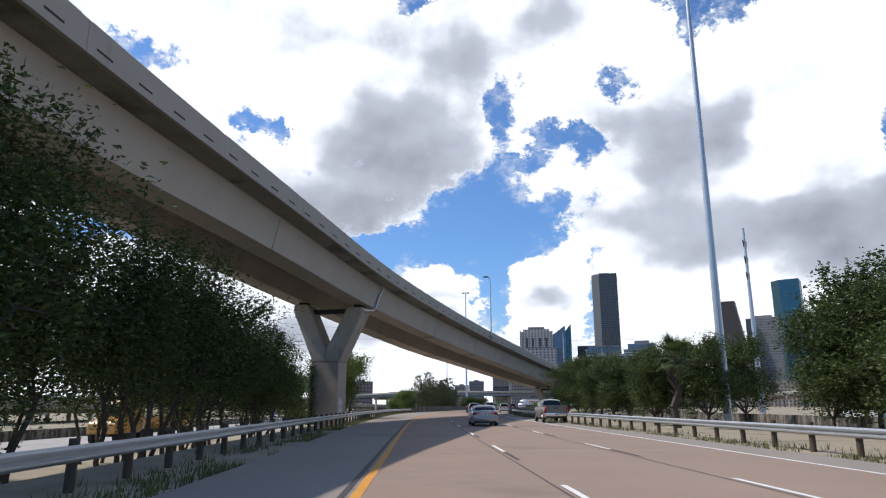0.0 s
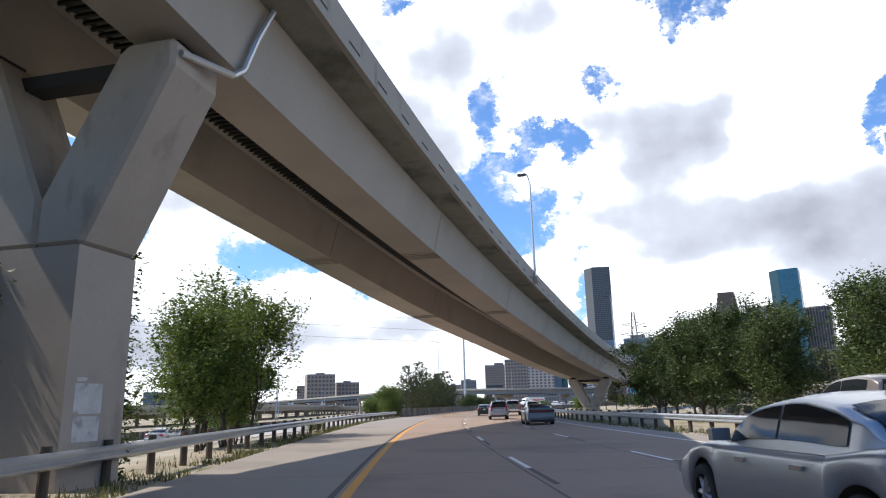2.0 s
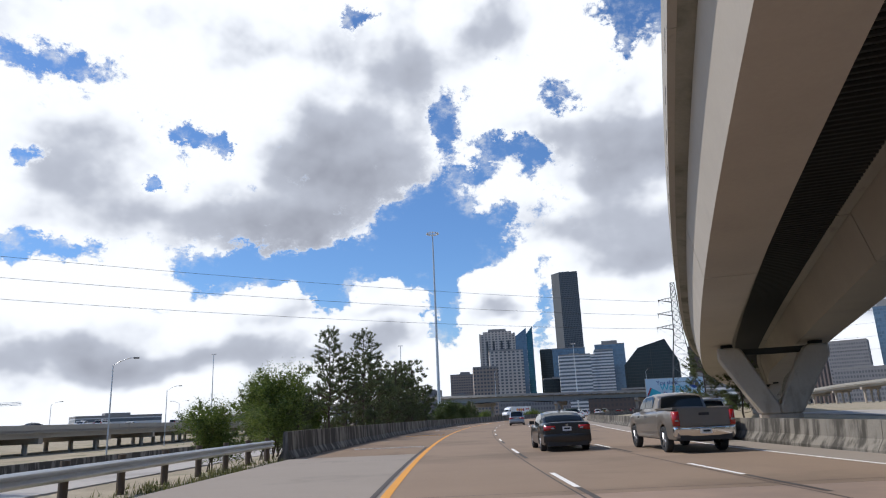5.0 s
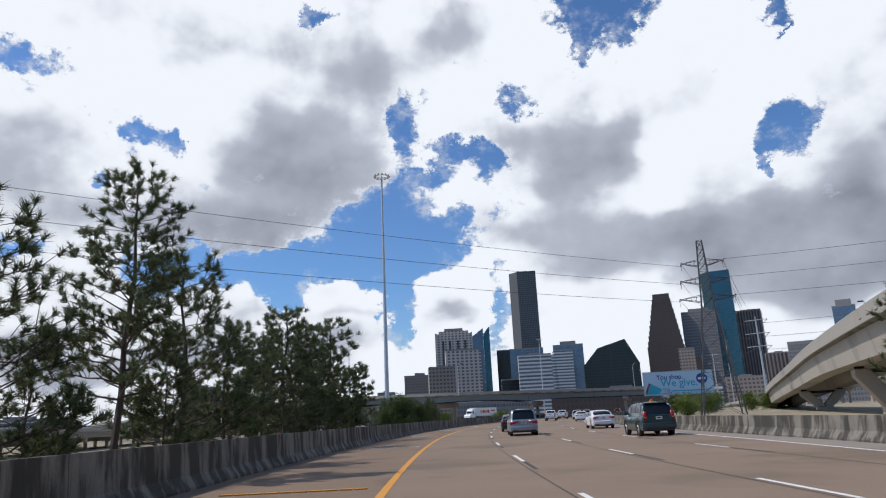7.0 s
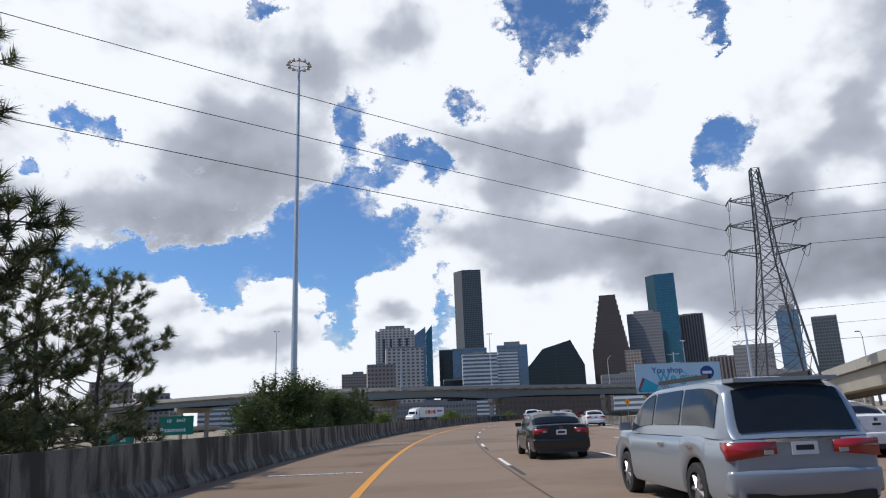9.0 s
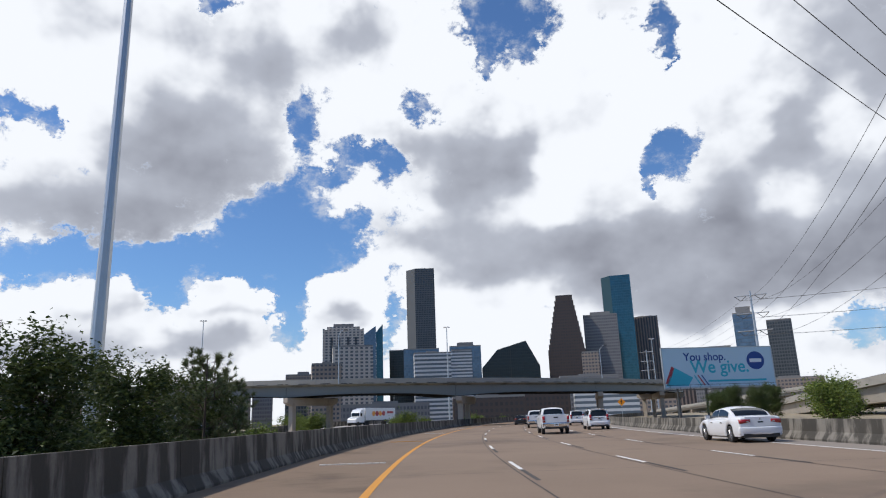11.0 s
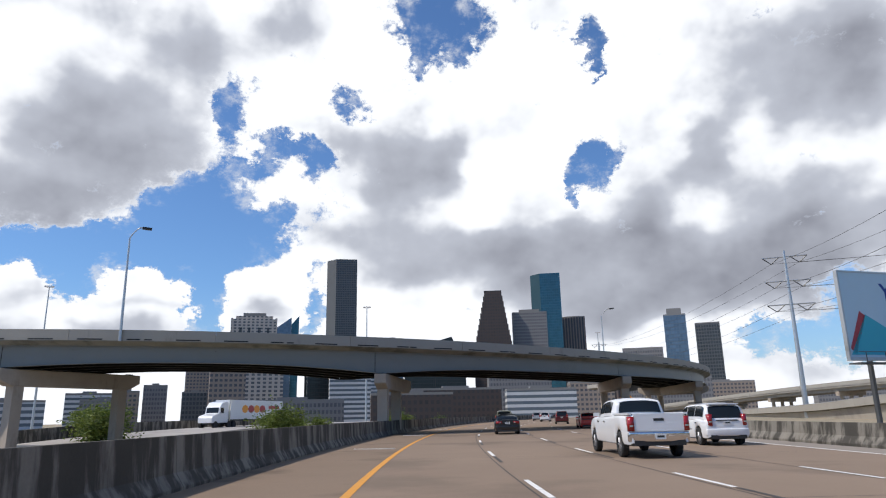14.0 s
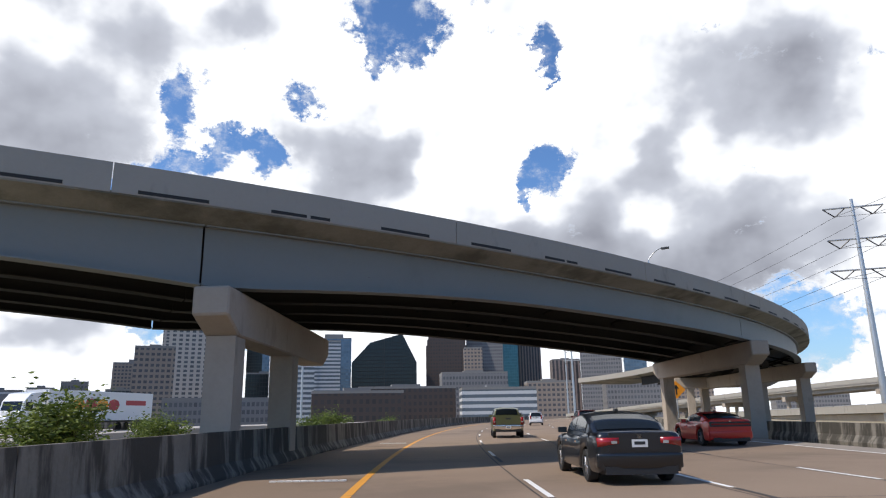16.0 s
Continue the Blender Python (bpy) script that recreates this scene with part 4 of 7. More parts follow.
def limb(bm, p, q, r0, r1, rng, bends=3, wobble=0.05):
    """A crooked tapered branch; gives the points along it."""
    p, q = Vector(p), Vector(q)
    pts = [p]
    for k in range(1, bends + 1):
        f = k / bends
        jig = Vector(rng.normal(size=3).tolist()) * (q - p).length * wobble * (k < bends)
        pts.append(p.lerp(q, f) + jig)
    for k in range(bends):
        tube(bm, pts[k], pts[k + 1], r0 + (r1 - r0) * k / bends, r0 + (r1 - r0) * (k + 1) / bends, 6, False)
    return pts


def broad_tree(seed, height, spread, base, count, size, material, label, stems=1, group="roadside trees", shoots=0):
    rng = np.random.default_rng(seed)
    top = tagged(empty("tree"), label, "tree", group)
    bm = bmesh.new()
    tips = []
    for k in range(stems):
        off = rng.normal(size=2) * 0.35 * (stems > 1)
        fork = Vector((off[0] * 1.6, off[1] * 1.6, base * rng.uniform(0.9, 1.15)))
        r = 0.018 * height / math.sqrt(stems) + 0.03
        limb(bm, (off[0], off[1], -0.6), fork, r, r * 0.75, rng)
        for j in range(7 if stems == 1 else 4):
            a = rng.uniform(0, 2 * math.pi)
            rr = spread * rng.uniform(0.35, 0.8)
            z = base + (height - base) * rng.uniform(0.25, 0.9)
            q = Vector((fork.x + math.cos(a) * rr * (1.15 - z / height * 0.6), fork.y + math.sin(a) * rr * (1.15 - z / height * 0.6), z))
            pts = limb(bm, fork, q, r * 0.5, r * 0.12, rng, 4)
            tips += pts[2:]
            for i in range(3):
                d = Vector(rng.normal(size=3).tolist())
                d.z = abs(d.z) * 0.7
                e = q + d.normalized() * spread * 0.35
                limb(bm, pts[2].lerp(q, rng.uniform(0.2, 1)), e, r * 0.14, r * 0.05, rng, 2)
                tips.append(e)
    # long thin shoots that stand out of the crown, leafy along their length
    sprays = []
    for k in range(shoots):
        p = tips[int(rng.integers(0, len(tips)))]
        d = Vector((p.x / spread + rng.normal() * 0.45, p.y / spread + rng.normal() * 0.45, 1.1 + rng.uniform(0, 1.0))).normalized()
        q = p + d * rng.uniform(0.16, 0.34) * spread * 1.25
        limb(bm, p, q, 0.012, 0.005, rng, 3, 0.04)
        sprays += [np.array(p.lerp(q, f)) + rng.normal(size=3) * 0.055 for f in rng.uniform(0.1, 1.0, 46)]
    part("trunk", bm, M_BARK, top)
    centres = []
    for q in tips:
        for i in range(3):
            d = rng.normal(size=3) * spread * 0.17
            centres.append(np.array(q) + d)
    centres = np.array(centres)
    centres = centres[centres[:, 2] > base * 0.75]
    idx = rng.integers(0, len(centres), count)
    puff = 0.13 * spread * rng.uniform(0.6, 1.3, len(centres))
    pos = centres[idx] + rng.normal(size=(count, 3)) * puff[idx][:, None] * np.array([1, 1, 0.8])
    pos = pos[pos[:, 2] > base * 0.5]
    if sprays:
        pos = np.concatenate([pos, np.array(sprays)])
    leaves("crown", pos, size, material, top, rng, corners=3 if material is M_LEAF else 4)
    return top


def pine(seed, height, spread, base, label):
    """A straight mast, whorls of upswept limbs, and a brush of needles round the end of every shoot."""
    rng = np.random.default_rng(seed)
    top = tagged(empty("pine_tree"), label, "tree", "pines by the barrier")
    bm = bmesh.new()
    r = 0.011 * height + 0.03
    lean = rng.normal(size=2) * 0.012 * height
    limb(bm, (0, 0, -1.2), (lean[0], lean[1], height * 0.97), r, 0.025, rng, 7, 0.006)
    shoots = []
    z = base
    while z < height * 0.96:
        f = (z - base) / (height - base)
        turn = rng.uniform(0, 2 * math.pi)
        for w in range(3 + int(rng.integers(0, 2))):
            reach = spread * (1.0 - 0.80 * f ** 1.3) * rng.uniform(0.55, 1.15)
            a = turn + w * 1.75 + rng.normal() * 0.3
            p = Vector((lean[0] * z / height, lean[1] * z / height, z + rng.normal() * 0.08))
            q = p + Vector((math.cos(a) * reach, math.sin(a) * reach, reach * rng.uniform(0.10, 0.55)))
            limb(bm, p, q, r * 0.22 * (1.15 - f), 0.012, rng, 3, 0.035)
            out = (q - p).normalized()
            shoots.append((q, out))
            for i in range(int(4 + reach * 2.9)):
                s = p.lerp(q, rng.uniform(0.38, 1.0))
                d = (out * 0.7 + Vector((rng.normal() * 0.6, rng.normal() * 0.6, abs(rng.normal()) * 0.5 + 0.15))).normalized()
                e = s + d * rng.uniform(0.25, 0.75)
                tube(bm, s, e, 0.014, 0.008, 4, False)
                shoots.append((e, d))
        z += 0.36 + 0.16 * rng.uniform()
    part("trunk", bm, M_BARK, top, "straight scaly trunk with bare limbs")
    shoots.append((Vector((lean[0], lean[1], height)), Vector((0, 0, 1))))
    per = 60
    n = len(shoots) * per
    tip = np.repeat(np.array([tuple(e) for e, d in shoots]), per, 0)
    axis = np.repeat(np.array([tuple((d + Vector((0, 0, 0.5))).normalized()) for e, d in shoots]), per, 0)
    c = tip - axis * rng.uniform(0.0, 0.20, n)[:, None]
    d = rng.normal(size=(n, 3))
    d -= (d * axis).sum(1)[:, None] * axis
    d /= np.linalg.norm(d, axis=1)[:, None]
    d = d + axis * rng.uniform(0.25, 1.5, n)[:, None]
    d /= np.linalg.norm(d, axis=1)[:, None]
    w = np.cross(d, rng.normal(size=(n, 3)))
    w /= np.linalg.norm(w, axis=1)[:, None]
    ln = rng.uniform(0.18, 0.31, n)[:, None]
    v = np.stack([c - w * 0.010, c + w * 0.010, c + d * ln], 1).reshape(-1, 3)
    me = bpy.data.meshes.new("needles")
    k = np.arange(n) * 3
    me.from_pydata(v.tolist(), [], np.stack([k, k + 1, k + 2], 1).tolist())
    me.materials.append(M_NEEDLE)
    new("needles", me).parent = top
    return top


def palm(seed, height, label):
    rng = np.random.default_rng(seed)
    top = tagged(empty("palm_tree"), label, "palm tree")
    bm = bmesh.new()
    pts = limb(bm, (0, 0, -0.5), (0.15, 0.1, height), 0.24, 0.20, rng, 6)
    for k in range(26):
        a, z = rng.uniform(0, 6.28), height * rng.uniform(0.45, 0.98)
        tube(bm, (math.cos(a) * 0.2, math.sin(a) * 0.2, z), (math.cos(a) * 0.45, math.sin(a) * 0.45, z + 0.25), 0.05, 0.02, 4)
    part("trunk", bm, M_BARK, top, "shaggy palm trunk with old stubs")
    vs, fs = [], []
    for k in range(46):
        a, e = rng.uniform(0, 6.28), rng.uniform(-0.9, 1.3)
        out = Vector((math.cos(a) * math.cos(e), math.sin(a) * math.cos(e), math.sin(e)))
        hub = Vector((0.15, 0.1, height)) + out * rng.uniform(0.7, 1.1)
        side = out.cross(Vector((0, 0, 1))).normalized()
        nrm = side.cross(out)
        for j in range(-9, 10):
            th = j * 0.135
            tip = hub + (out * math.cos(th) + side * math.sin(th)) * rng.uniform(0.8, 1.05) + Vector((0, 0, -0.25 * abs(th)))
            w = (side * math.cos(th) - out * math.sin(th)) * 0.035
            i = len(vs)
            vs += [tuple(hub - w), tuple(hub + w), tuple(tip)]
            fs.append((i, i + 1, i + 2))
    me = bpy.data.meshes.new("fronds")
    me.from_pydata(vs, [], fs)
    me.materials.append(M_PALM)
    new("fronds", me).parent = top
    return top


def plant(ob, s, side, z=None, turn=0.0, k=1.0, first=False):
    """Puts a plant, or a copy of one, beside the freeway."""
    p, h = at(s, side)
    zz = ground_height(side) if z is None else z
    m = Matrix.Translation((p.x, p.y, zz)) @ Matrix.Rotation(turn, 4, "Z")
    if first:
        ob.matrix_world = m @ Matrix.Diagonal((k, k, k, 1))
        return ob
    c = copy_thing(ob, m)
    c.scale = (k, k, k)
    return c


T_DARK = broad_tree(3, 8.0, 3.3, 2.4, 22000, 0.085, M_LEAF, "dark leafy roadside tree with several thin stems", 4, shoots=110)
T_ROUND = broad_tree(5, 7.6, 3.6, 1.0, 22000, 0.115, M_LEAF, "dense dark green roadside tree", shoots=80)
T_SUN = broad_tree(8, 6.4, 2.6, 1.5, 24000, 0.08, M_LEAF_Y, "bright green young tree with feathery top", 5, shoots=130)
T_BUSH = broad_tree(12, 3.2, 2.0, 0.2, 4500, 0.12, M_LEAF_Y, "low green bush behind the barrier", 5, "bushes")
T_PINE_A = pine(21, 12.5, 2.9, 4.2, "tall thin pine with bare lower limbs behind the barrier")
T_PINE_B = pine(22, 8.0, 2.7, 1.6, "bushy young pine behind the barrier")
T_PINE_C = pine(23, 6.0, 2.2, 0.8, "small bushy pine behind the barrier")


# ---------------------------------------------------------------- vehicles
def car_paint(name, base, metal=0.4):
    m = stuff(name, base, 0.30, metal, 0.05, 1.0, 12.0, 0.0, tuple(c * 0.75 for c in base), 1.2, 0.66)
    m.node_tree.nodes["Principled BSDF"].inputs["Coat Weight"].default_value = 0.6
    m.node_tree.nodes["Principled BSDF"].inputs["Coat Roughness"].default_value = 0.08
    return m


M_GLASS = plain("tinted car glass", (0.012, 0.015, 0.017), 0.06, 0.0, 0.0, spec=0.35)
M_TYRE = stuff("tyre rubber", (0.022, 0.022, 0.022), 0.85, 0, 0.15, 5, 40, 0.1)
M_RIM = plain("alloy rim", (0.36, 0.36, 0.37), 0.38, 0.8)
M_TAIL = plain("red tail lamp lens", (0.30, 0.010, 0.010), 0.15, 0.0, 0.5)
M_CLEAR = plain("clear lamp lens", (0.42, 0.40, 0.38), 0.15, 0.1, 0.8)
M_TRIM = stuff("black plastic trim", (0.02, 0.02, 0.02), 0.5, 0, 0.1, 3, 30, 0.03)
M_CHROME = plain("chrome", (0.75, 0.75, 0.75), 0.12, 1.0)
M_PLATE = plain("plate", (0.7, 0.7, 0.68), 0.5)

# length, width, height, sill, belt, deck (trunk or bed rail) height, hood height,
# cabin: rear base y, rear top y, front top y, front base y; wheel radius, rear axle y, front axle y, side windows
KINDS = {
    "sedan": dict(L=4.85, W=1.84, H=1.45, sill=0.24, belt=0.93, deck=1.03, hood=0.88, cab=(0.62, 1.38, 2.62, 3.55), r=0.33, ax=(0.98, 3.86), win=2),
    "coupe": dict(L=4.85, W=1.90, H=1.40, sill=0.22, belt=0.92, deck=1.08, hood=0.92, cab=(0.45, 1.35, 2.45, 3.25), r=0.35, ax=(1.0, 3.85), win=2),
    "suv": dict(L=4.65, W=1.84, H=1.72, sill=0.30, belt=1.05, deck=1.05, hood=1.02, cab=(0.06, 0.42, 2.75, 3.55), r=0.36, ax=(0.92, 3.62), win=3),
    "minivan": dict(L=5.10, W=1.95, H=1.76, sill=0.26, belt=1.02, deck=1.02, hood=1.0, cab=(0.05, 0.40, 3.0, 4.15), r=0.34, ax=(1.02, 4.05), win=3),
    "pickup": dict(L=5.75, W=1.98, H=1.88, sill=0.42, belt=1.24, deck=1.32, hood=1.24, cab=(1.92, 2.08, 3.55, 4.35), r=0.40, ax=(1.15, 4.75), win=2),
}


def ease(x, table):
    """Soft curve through (x, value) rows."""
    if x <= table[0][0]:
        return table[0][1]
    for (a, va), (b, vb) in zip(table, table[1:]):
        if x <= b:
            f = (x - a) / (b - a)
            return va + (vb - va) * (f * 0.55 + 0.45 * f * f * (3 - 2 * f))
    return table[-1][1]


def grid(rows, thick=0.0):
    """A skin over rows of points; closed at both ends when it has no thickness of its own."""
    bm = bmesh.new()
    vs = [[bm.verts.new(p) for p in row] for row in rows]
    for r0, r1 in zip(vs, vs[1:]):
        for k in range(len(r0) - 1):
            bm.faces.new((r0[k], r0[k + 1], r1[k + 1], r1[k]))
    if thick:
        bmesh.ops.recalc_face_normals(bm, faces=bm.faces)
        bmesh.ops.solidify(bm, geom=bm.faces[:], thickness=thick)
    return bm


def quad_plate(bm, a, b, c, d, lift):
    """A thin plate over four corners, raised along its own normal."""
    a, b, c, d = (Vector(p) for p in (a, b, c, d))
    n = (c - a).cross(d - b).normalized()
    lo = [bm.verts.new(p - n * 0.004) for p in (a, b, c, d)]
    hi = [bm.verts.new(p + n * lift) for p in (a, b, c, d)]
    bm.faces.new(hi)
    bm.faces.new(lo[::-1])
    for k in range(4):
        bm.faces.new((lo[k], lo[(k + 1) % 4], hi[(k + 1) % 4], hi[k]))


def vehicle(kind, paint, label, category="car", lamp="wide", rim=None):
    spec = KINDS[kind]
    L, W, H, sill, belt, deck, hood = (spec[k] for k in ("L", "W", "H", "sill", "belt", "deck", "hood"))
    rb, rt, ft, fb = spec["cab"]
    top = tagged(empty({"suv": "sport_utility_car", "pickup": "pickup_truck", "minivan": "minivan", "coupe": "sedan_car", "sedan": "sedan_car"}[kind]), label, category, "traffic")
    hw = W / 2
    ra, fa = spec["ax"]
    ar = spec["r"] + 0.07
    # lower body: sections along the car, raised over the wheels
    roof = H
    if kind == "pickup":
        crest = [(0, deck - 0.02), (0.05, deck), (rb, deck), (fb - 0.1, belt + 0.02), (fb + 0.2, hood + 0.02), (L - 0.5, hood - 0.05), (L - 0.12, hood - 0.16), (L, hood - 0.34)]
    else:
        crest = [(0, deck - 0.02), (0.10, deck + 0.005), (max(rb, 0.2), deck), (rb + 0.7, belt + 0.02), (fb - 0.3, belt + 0.01), (fb + 0.1, hood + 0.05), (L - 0.7, hood - 0.03), (L - 0.2, hood - 0.17), (L, hood - 0.34)]

    def half_width(y):
        k = 1.0
        if y < 0.9:
            k -= 0.065 * ((0.9 - y) / 0.9) ** 2
        if y > L - 1.2:
            k -= 0.12 * ((y - L + 1.2) / 1.2) ** 2
        return hw * k

    def section(y):
        top_z, w = ease(y, crest), half_width(y)
        back, nose = max(0.0, 1 - y / 0.13), max(0.0, 1 - (L - y) / 0.30)
        inset = 0.075 * (1 - math.sqrt(1 - back * back)) + 0.14 * (1 - math.sqrt(1 - nose * nose))
        w, top_z = w - inset, top_z - inset * 0.8
        low = sill + 0.05 * back + 0.05 * nose
        for ay in (ra, fa):
            if abs(y - ay) < ar:
                low = max(low, spec["r"] + math.sqrt(ar * ar - (y - ay) ** 2))
        flare = 0.012 * sum(math.exp(-((abs(y - ay) - ar) / 0.10) ** 2) for ay in (ra, fa))
        rows = [(0.945, 0.0), (0.975 + flare, 0.10), (0.995 + flare, 0.35), (1.0, 0.58), (0.993, 0.70), (0.978, 0.84), (0.945, 0.94), (0.88, 0.985), (0.70, 1.0), (0.35, 1.012), (0.0, 1.015)]
        half = [(w * a, y, low + (top_z - low) * b) for a, b in rows]
        return half + [(-x, yy, z) for x, yy, z in half[-2::-1]]

    ys = {0.0, 0.012, 0.035, 0.07, 0.13, 0.3, 0.5, L, L - 0.012, L - 0.04, L - 0.1, L - 0.2, L - 0.32, L - 0.55}
    ys |= {rb + (fb - rb) * k / 8 for k in range(9)}
    for ay in (ra, fa):
        ys |= {ay + ar * math.cos(math.pi * k / 12) for k in range(13)} | {ay - ar - 0.012, ay + ar + 0.012}
    rows = [section(y) for y in sorted(ys) if 0 <= y <= L]
    bm = grid(rows)
    bm.verts.ensure_lookup_table()
    n = len(rows[0])
    bm.faces.new([bm.verts[k] for k in range(n)])
    bm.faces.new([bm.verts[len(bm.verts) - 1 - k] for k in range(n)])
    bmesh.ops.recalc_face_normals(bm, faces=bm.faces)
    body = part("body", bm, paint, top, smooth=True)
    for f in body.data.polygons:
        if len(f.vertices) > 4:
            f.use_smooth = False
    # cabin: a curved skin given by place along the car and place across it
    w0 = hw - 0.055
    line = [(rb, deck - 0.02), (rb + (rt - rb) * 0.45, deck + (roof - deck) * (0.56 if rt - rb > 0.5 else 0.50)), (rt, roof - 0.065), (rt + 0.40, roof - 0.005), ((rt + ft) / 2, roof), (ft - 0.25, roof - 0.035), (ft, roof - 0.075), (fb, belt - 0.02)]
    if kind in ("suv", "minivan", "pickup"):
        line = [(rb, deck - 0.02), (rt - 0.08, roof - 0.13), (rt + 0.10, roof - 0.04), (rt + 0.5, roof), ((rt + ft) / 2, roof), (ft - 0.25, roof - 0.03), (ft, roof - 0.085), (fb, belt - 0.02)]

    def skin(y, u, lift=0.0):
        zt = ease(y, line)
        zb = min(zt, ease(y, crest) - 0.03)
        edge = zt - min(0.075, (zt - zb) * 0.4)
        lean_in = lambda z: (0.17 * max(0.0, z - belt) / (roof - belt) + 0.05 * (max(0.0, z - belt) / (roof - belt)) ** 3) * hw
        ends = 0.10 * max(0.0, 1 - (y - rb) / 0.5) ** 2 + 0.16 * max(0.0, 1 - (fb - y) / 0.8) ** 2
        w = w0 - ends * hw
        a = abs(u)
        if a >= 0.55:
            f = (1 - a) / 0.45
            z = zb + (edge - zb) * f
            x = w - lean_in(z) + lift
        else:
            f = a / 0.55
            z = edge + (zt - edge) * (1 - f ** 3) + lift
            x = (w - lean_in(edge)) * f
        if y < rt + 0.05 and a < 0.55:
            y -= 0.05 * (1 - (a / 0.55) ** 2) + lift
        if y > ft - 0.02 and a < 0.55:
            y += 0.07 * (1 - (a / 0.55) ** 2) * min(1.0, (y - ft) / 0.2) + lift
        return (math.copysign(x, u), y, z)

    us = [-1, -0.85, -0.7, -0.6, -0.55, -0.5, -0.4, -0.2, 0, 0.2, 0.4, 0.5, 0.55, 0.6, 0.7, 0.85, 1]
    cy = [rb + (rt - rb) * k / 7 for k in range(8)] + [rt + (ft - rt) * k / 9 for k in range(1, 10)] + [ft + (fb - ft) * k / 7 for k in range(1, 8)]
    cy = sorted(set(cy) | {rb + (rt - rb) * (k + 0.5) / 7 for k in range(7)} | {a for a, z in line if rb < a < fb})
    bm = grid([[skin(y, u) for u in us] for y in cy])
    bmesh.ops.remove_doubles(bm, verts=bm.verts, dist=0.0005)
    bmesh.ops.recalc_face_normals(bm, faces=bm.faces)
    part("cabin", bm, paint, top, smooth=True)

    def pane(name, y0, y1, u0, u1, label="", ny=6, nu=8):
        bm = grid([[skin(y0 + (y1 - y0) * j / ny, u0 + (u1 - u0) * k / nu, 0.013) for k in range(nu + 1)] for j in range(ny + 1)])
        bmesh.ops.remove_doubles(bm, verts=bm.verts, dist=0.0005)
        bmesh.ops.recalc_face_normals(bm, faces=bm.faces)
        return part(name, bm, M_GLASS, top, label, True)

    slope = rt - rb
    pane("rear_window", rb + slope * 0.12, rb + slope * (0.88 if slope > 0.5 else 0.74), -0.48, 0.48, "dark tinted rear window")
    pane("windscreen", ft + (fb - ft) * 0.10, ft + (fb - ft) * 0.88, -0.47, 0.47)
    n = spec["win"]
    y0a = rb + (slope * 0.62 if slope > 0.5 else 0.34)
    y1a = ft + (fb - ft) * 0.62
    for m in (-1, 1):
        for k in range(n):
            f0, f1 = k / n + (0.012 if k else 0), (k + 1) / n - (0.012 if k < n - 1 else 0)
            pane("side_window", y0a + (y1a - y0a) * f0, y0a + (y1a - y0a) * f1, m * 0.90, m * 0.585, "", 6, 4)
        # mirror, handles
        bm = boxy(m * (hw + 0.02) - 0.10, m * (hw + 0.02) + 0.10, fb - 0.43, fb - 0.32, belt + 0.03, belt + 0.16, 0.045)
        part("mirror", bm, paint, top)
        for yy in (y0a + 0.55, y0a + 0.55 + (y1a - y0a) / n)[: 2 if n > 1 else 1]:
            part("door_handle", boxy(m * (hw - 0.005) - 0.02, m * (hw - 0.005) + 0.02, yy, yy + 0.2, belt - 0.16, belt - 0.12, 0.008), M_CHROME if kind != "coupe" else paint, top)
        bm = bmesh.new()
        quad_plate(bm, (m * (hw * 0.985), ra + ar + 0.1, belt - 0.42), (m * (hw * 0.985), fa - ar - 0.1, belt - 0.42), (m * (hw * 0.985), fa - ar - 0.1, belt - 0.39), (m * (hw * 0.985), ra + ar + 0.1, belt - 0.39), 0.012 * m)
        part("side_moulding", bm, M_TRIM if kind in ("suv", "pickup") else paint, top)
        # lamps
        if lamp == "tall":
            lx, lz, half = (hw - 0.22, hw - 0.045), (deck - 0.50, deck - 0.06), 0.03
        elif lamp == "post":
            lx, lz, half = (hw - 0.30, hw - 0.13), (belt - 0.26, belt + 0.20), 0.04
        elif kind == "minivan":
            lx, lz, half = (hw - 0.62, hw - 0.055), (deck - 0.27, deck - 0.06), 0.04
        else:
            lx, lz, half = (hw - 0.50, hw - 0.075), (deck - 0.29, deck - 0.11), 0.04
        if kind != "coupe":
            x0, x1 = (m * lx[0], m * lx[1]) if m > 0 else (m * lx[1], m * lx[0])
            bm = boxy(x0, x1, -0.045, 0.22, lz[0], lz[1])
            for v in bm.verts:
                if abs(v.co.x) < lx[0] + 0.01 and v.co.z < lz[0] + 0.01 and lamp == "wide":
                    v.co.z += 0.07
                if abs(v.co.x) > lx[1] - 0.01 and v.co.y < 0:
                    v.co.y += 0.05
            bevel(bm, 0.022, 2)
            tl = part("tail_lamp", bm, M_TAIL, top, "red tail lamp", True)
            cx = m * (lx[0] + 0.10 if lamp == "wide" else (lx[0] + lx[1]) / 2)
            zc = lz[0] + (0.09 if lamp == "wide" else 0.16)
            part("reverse_lens", boxy(cx - 0.055, cx + 0.055, -0.051, -0.040, zc - 0.025, zc + 0.025), M_CLEAR, tl)
        part("headlamp", boxy(m * (hw - 0.33) - 0.2, m * (hw - 0.33) + 0.2, L - 0.16, L - 0.005, hood - 0.40, hood - 0.26, 0.03), M_CLEAR, top)
        # wheels
        for ay in (ra, fa):
            r = spec["r"]
            hub = Vector((m * (hw - 0.13), ay, r))
            bm = bmesh.new()
            prof = [(r * 0.66, -0.11), (r * 0.94, -0.11), (r, -0.08), (r, 0.08), (r * 0.94, 0.11), (r * 0.66, 0.11)]
            rings = []
            for k in range(24):
                a = 2 * math.pi * k / 24
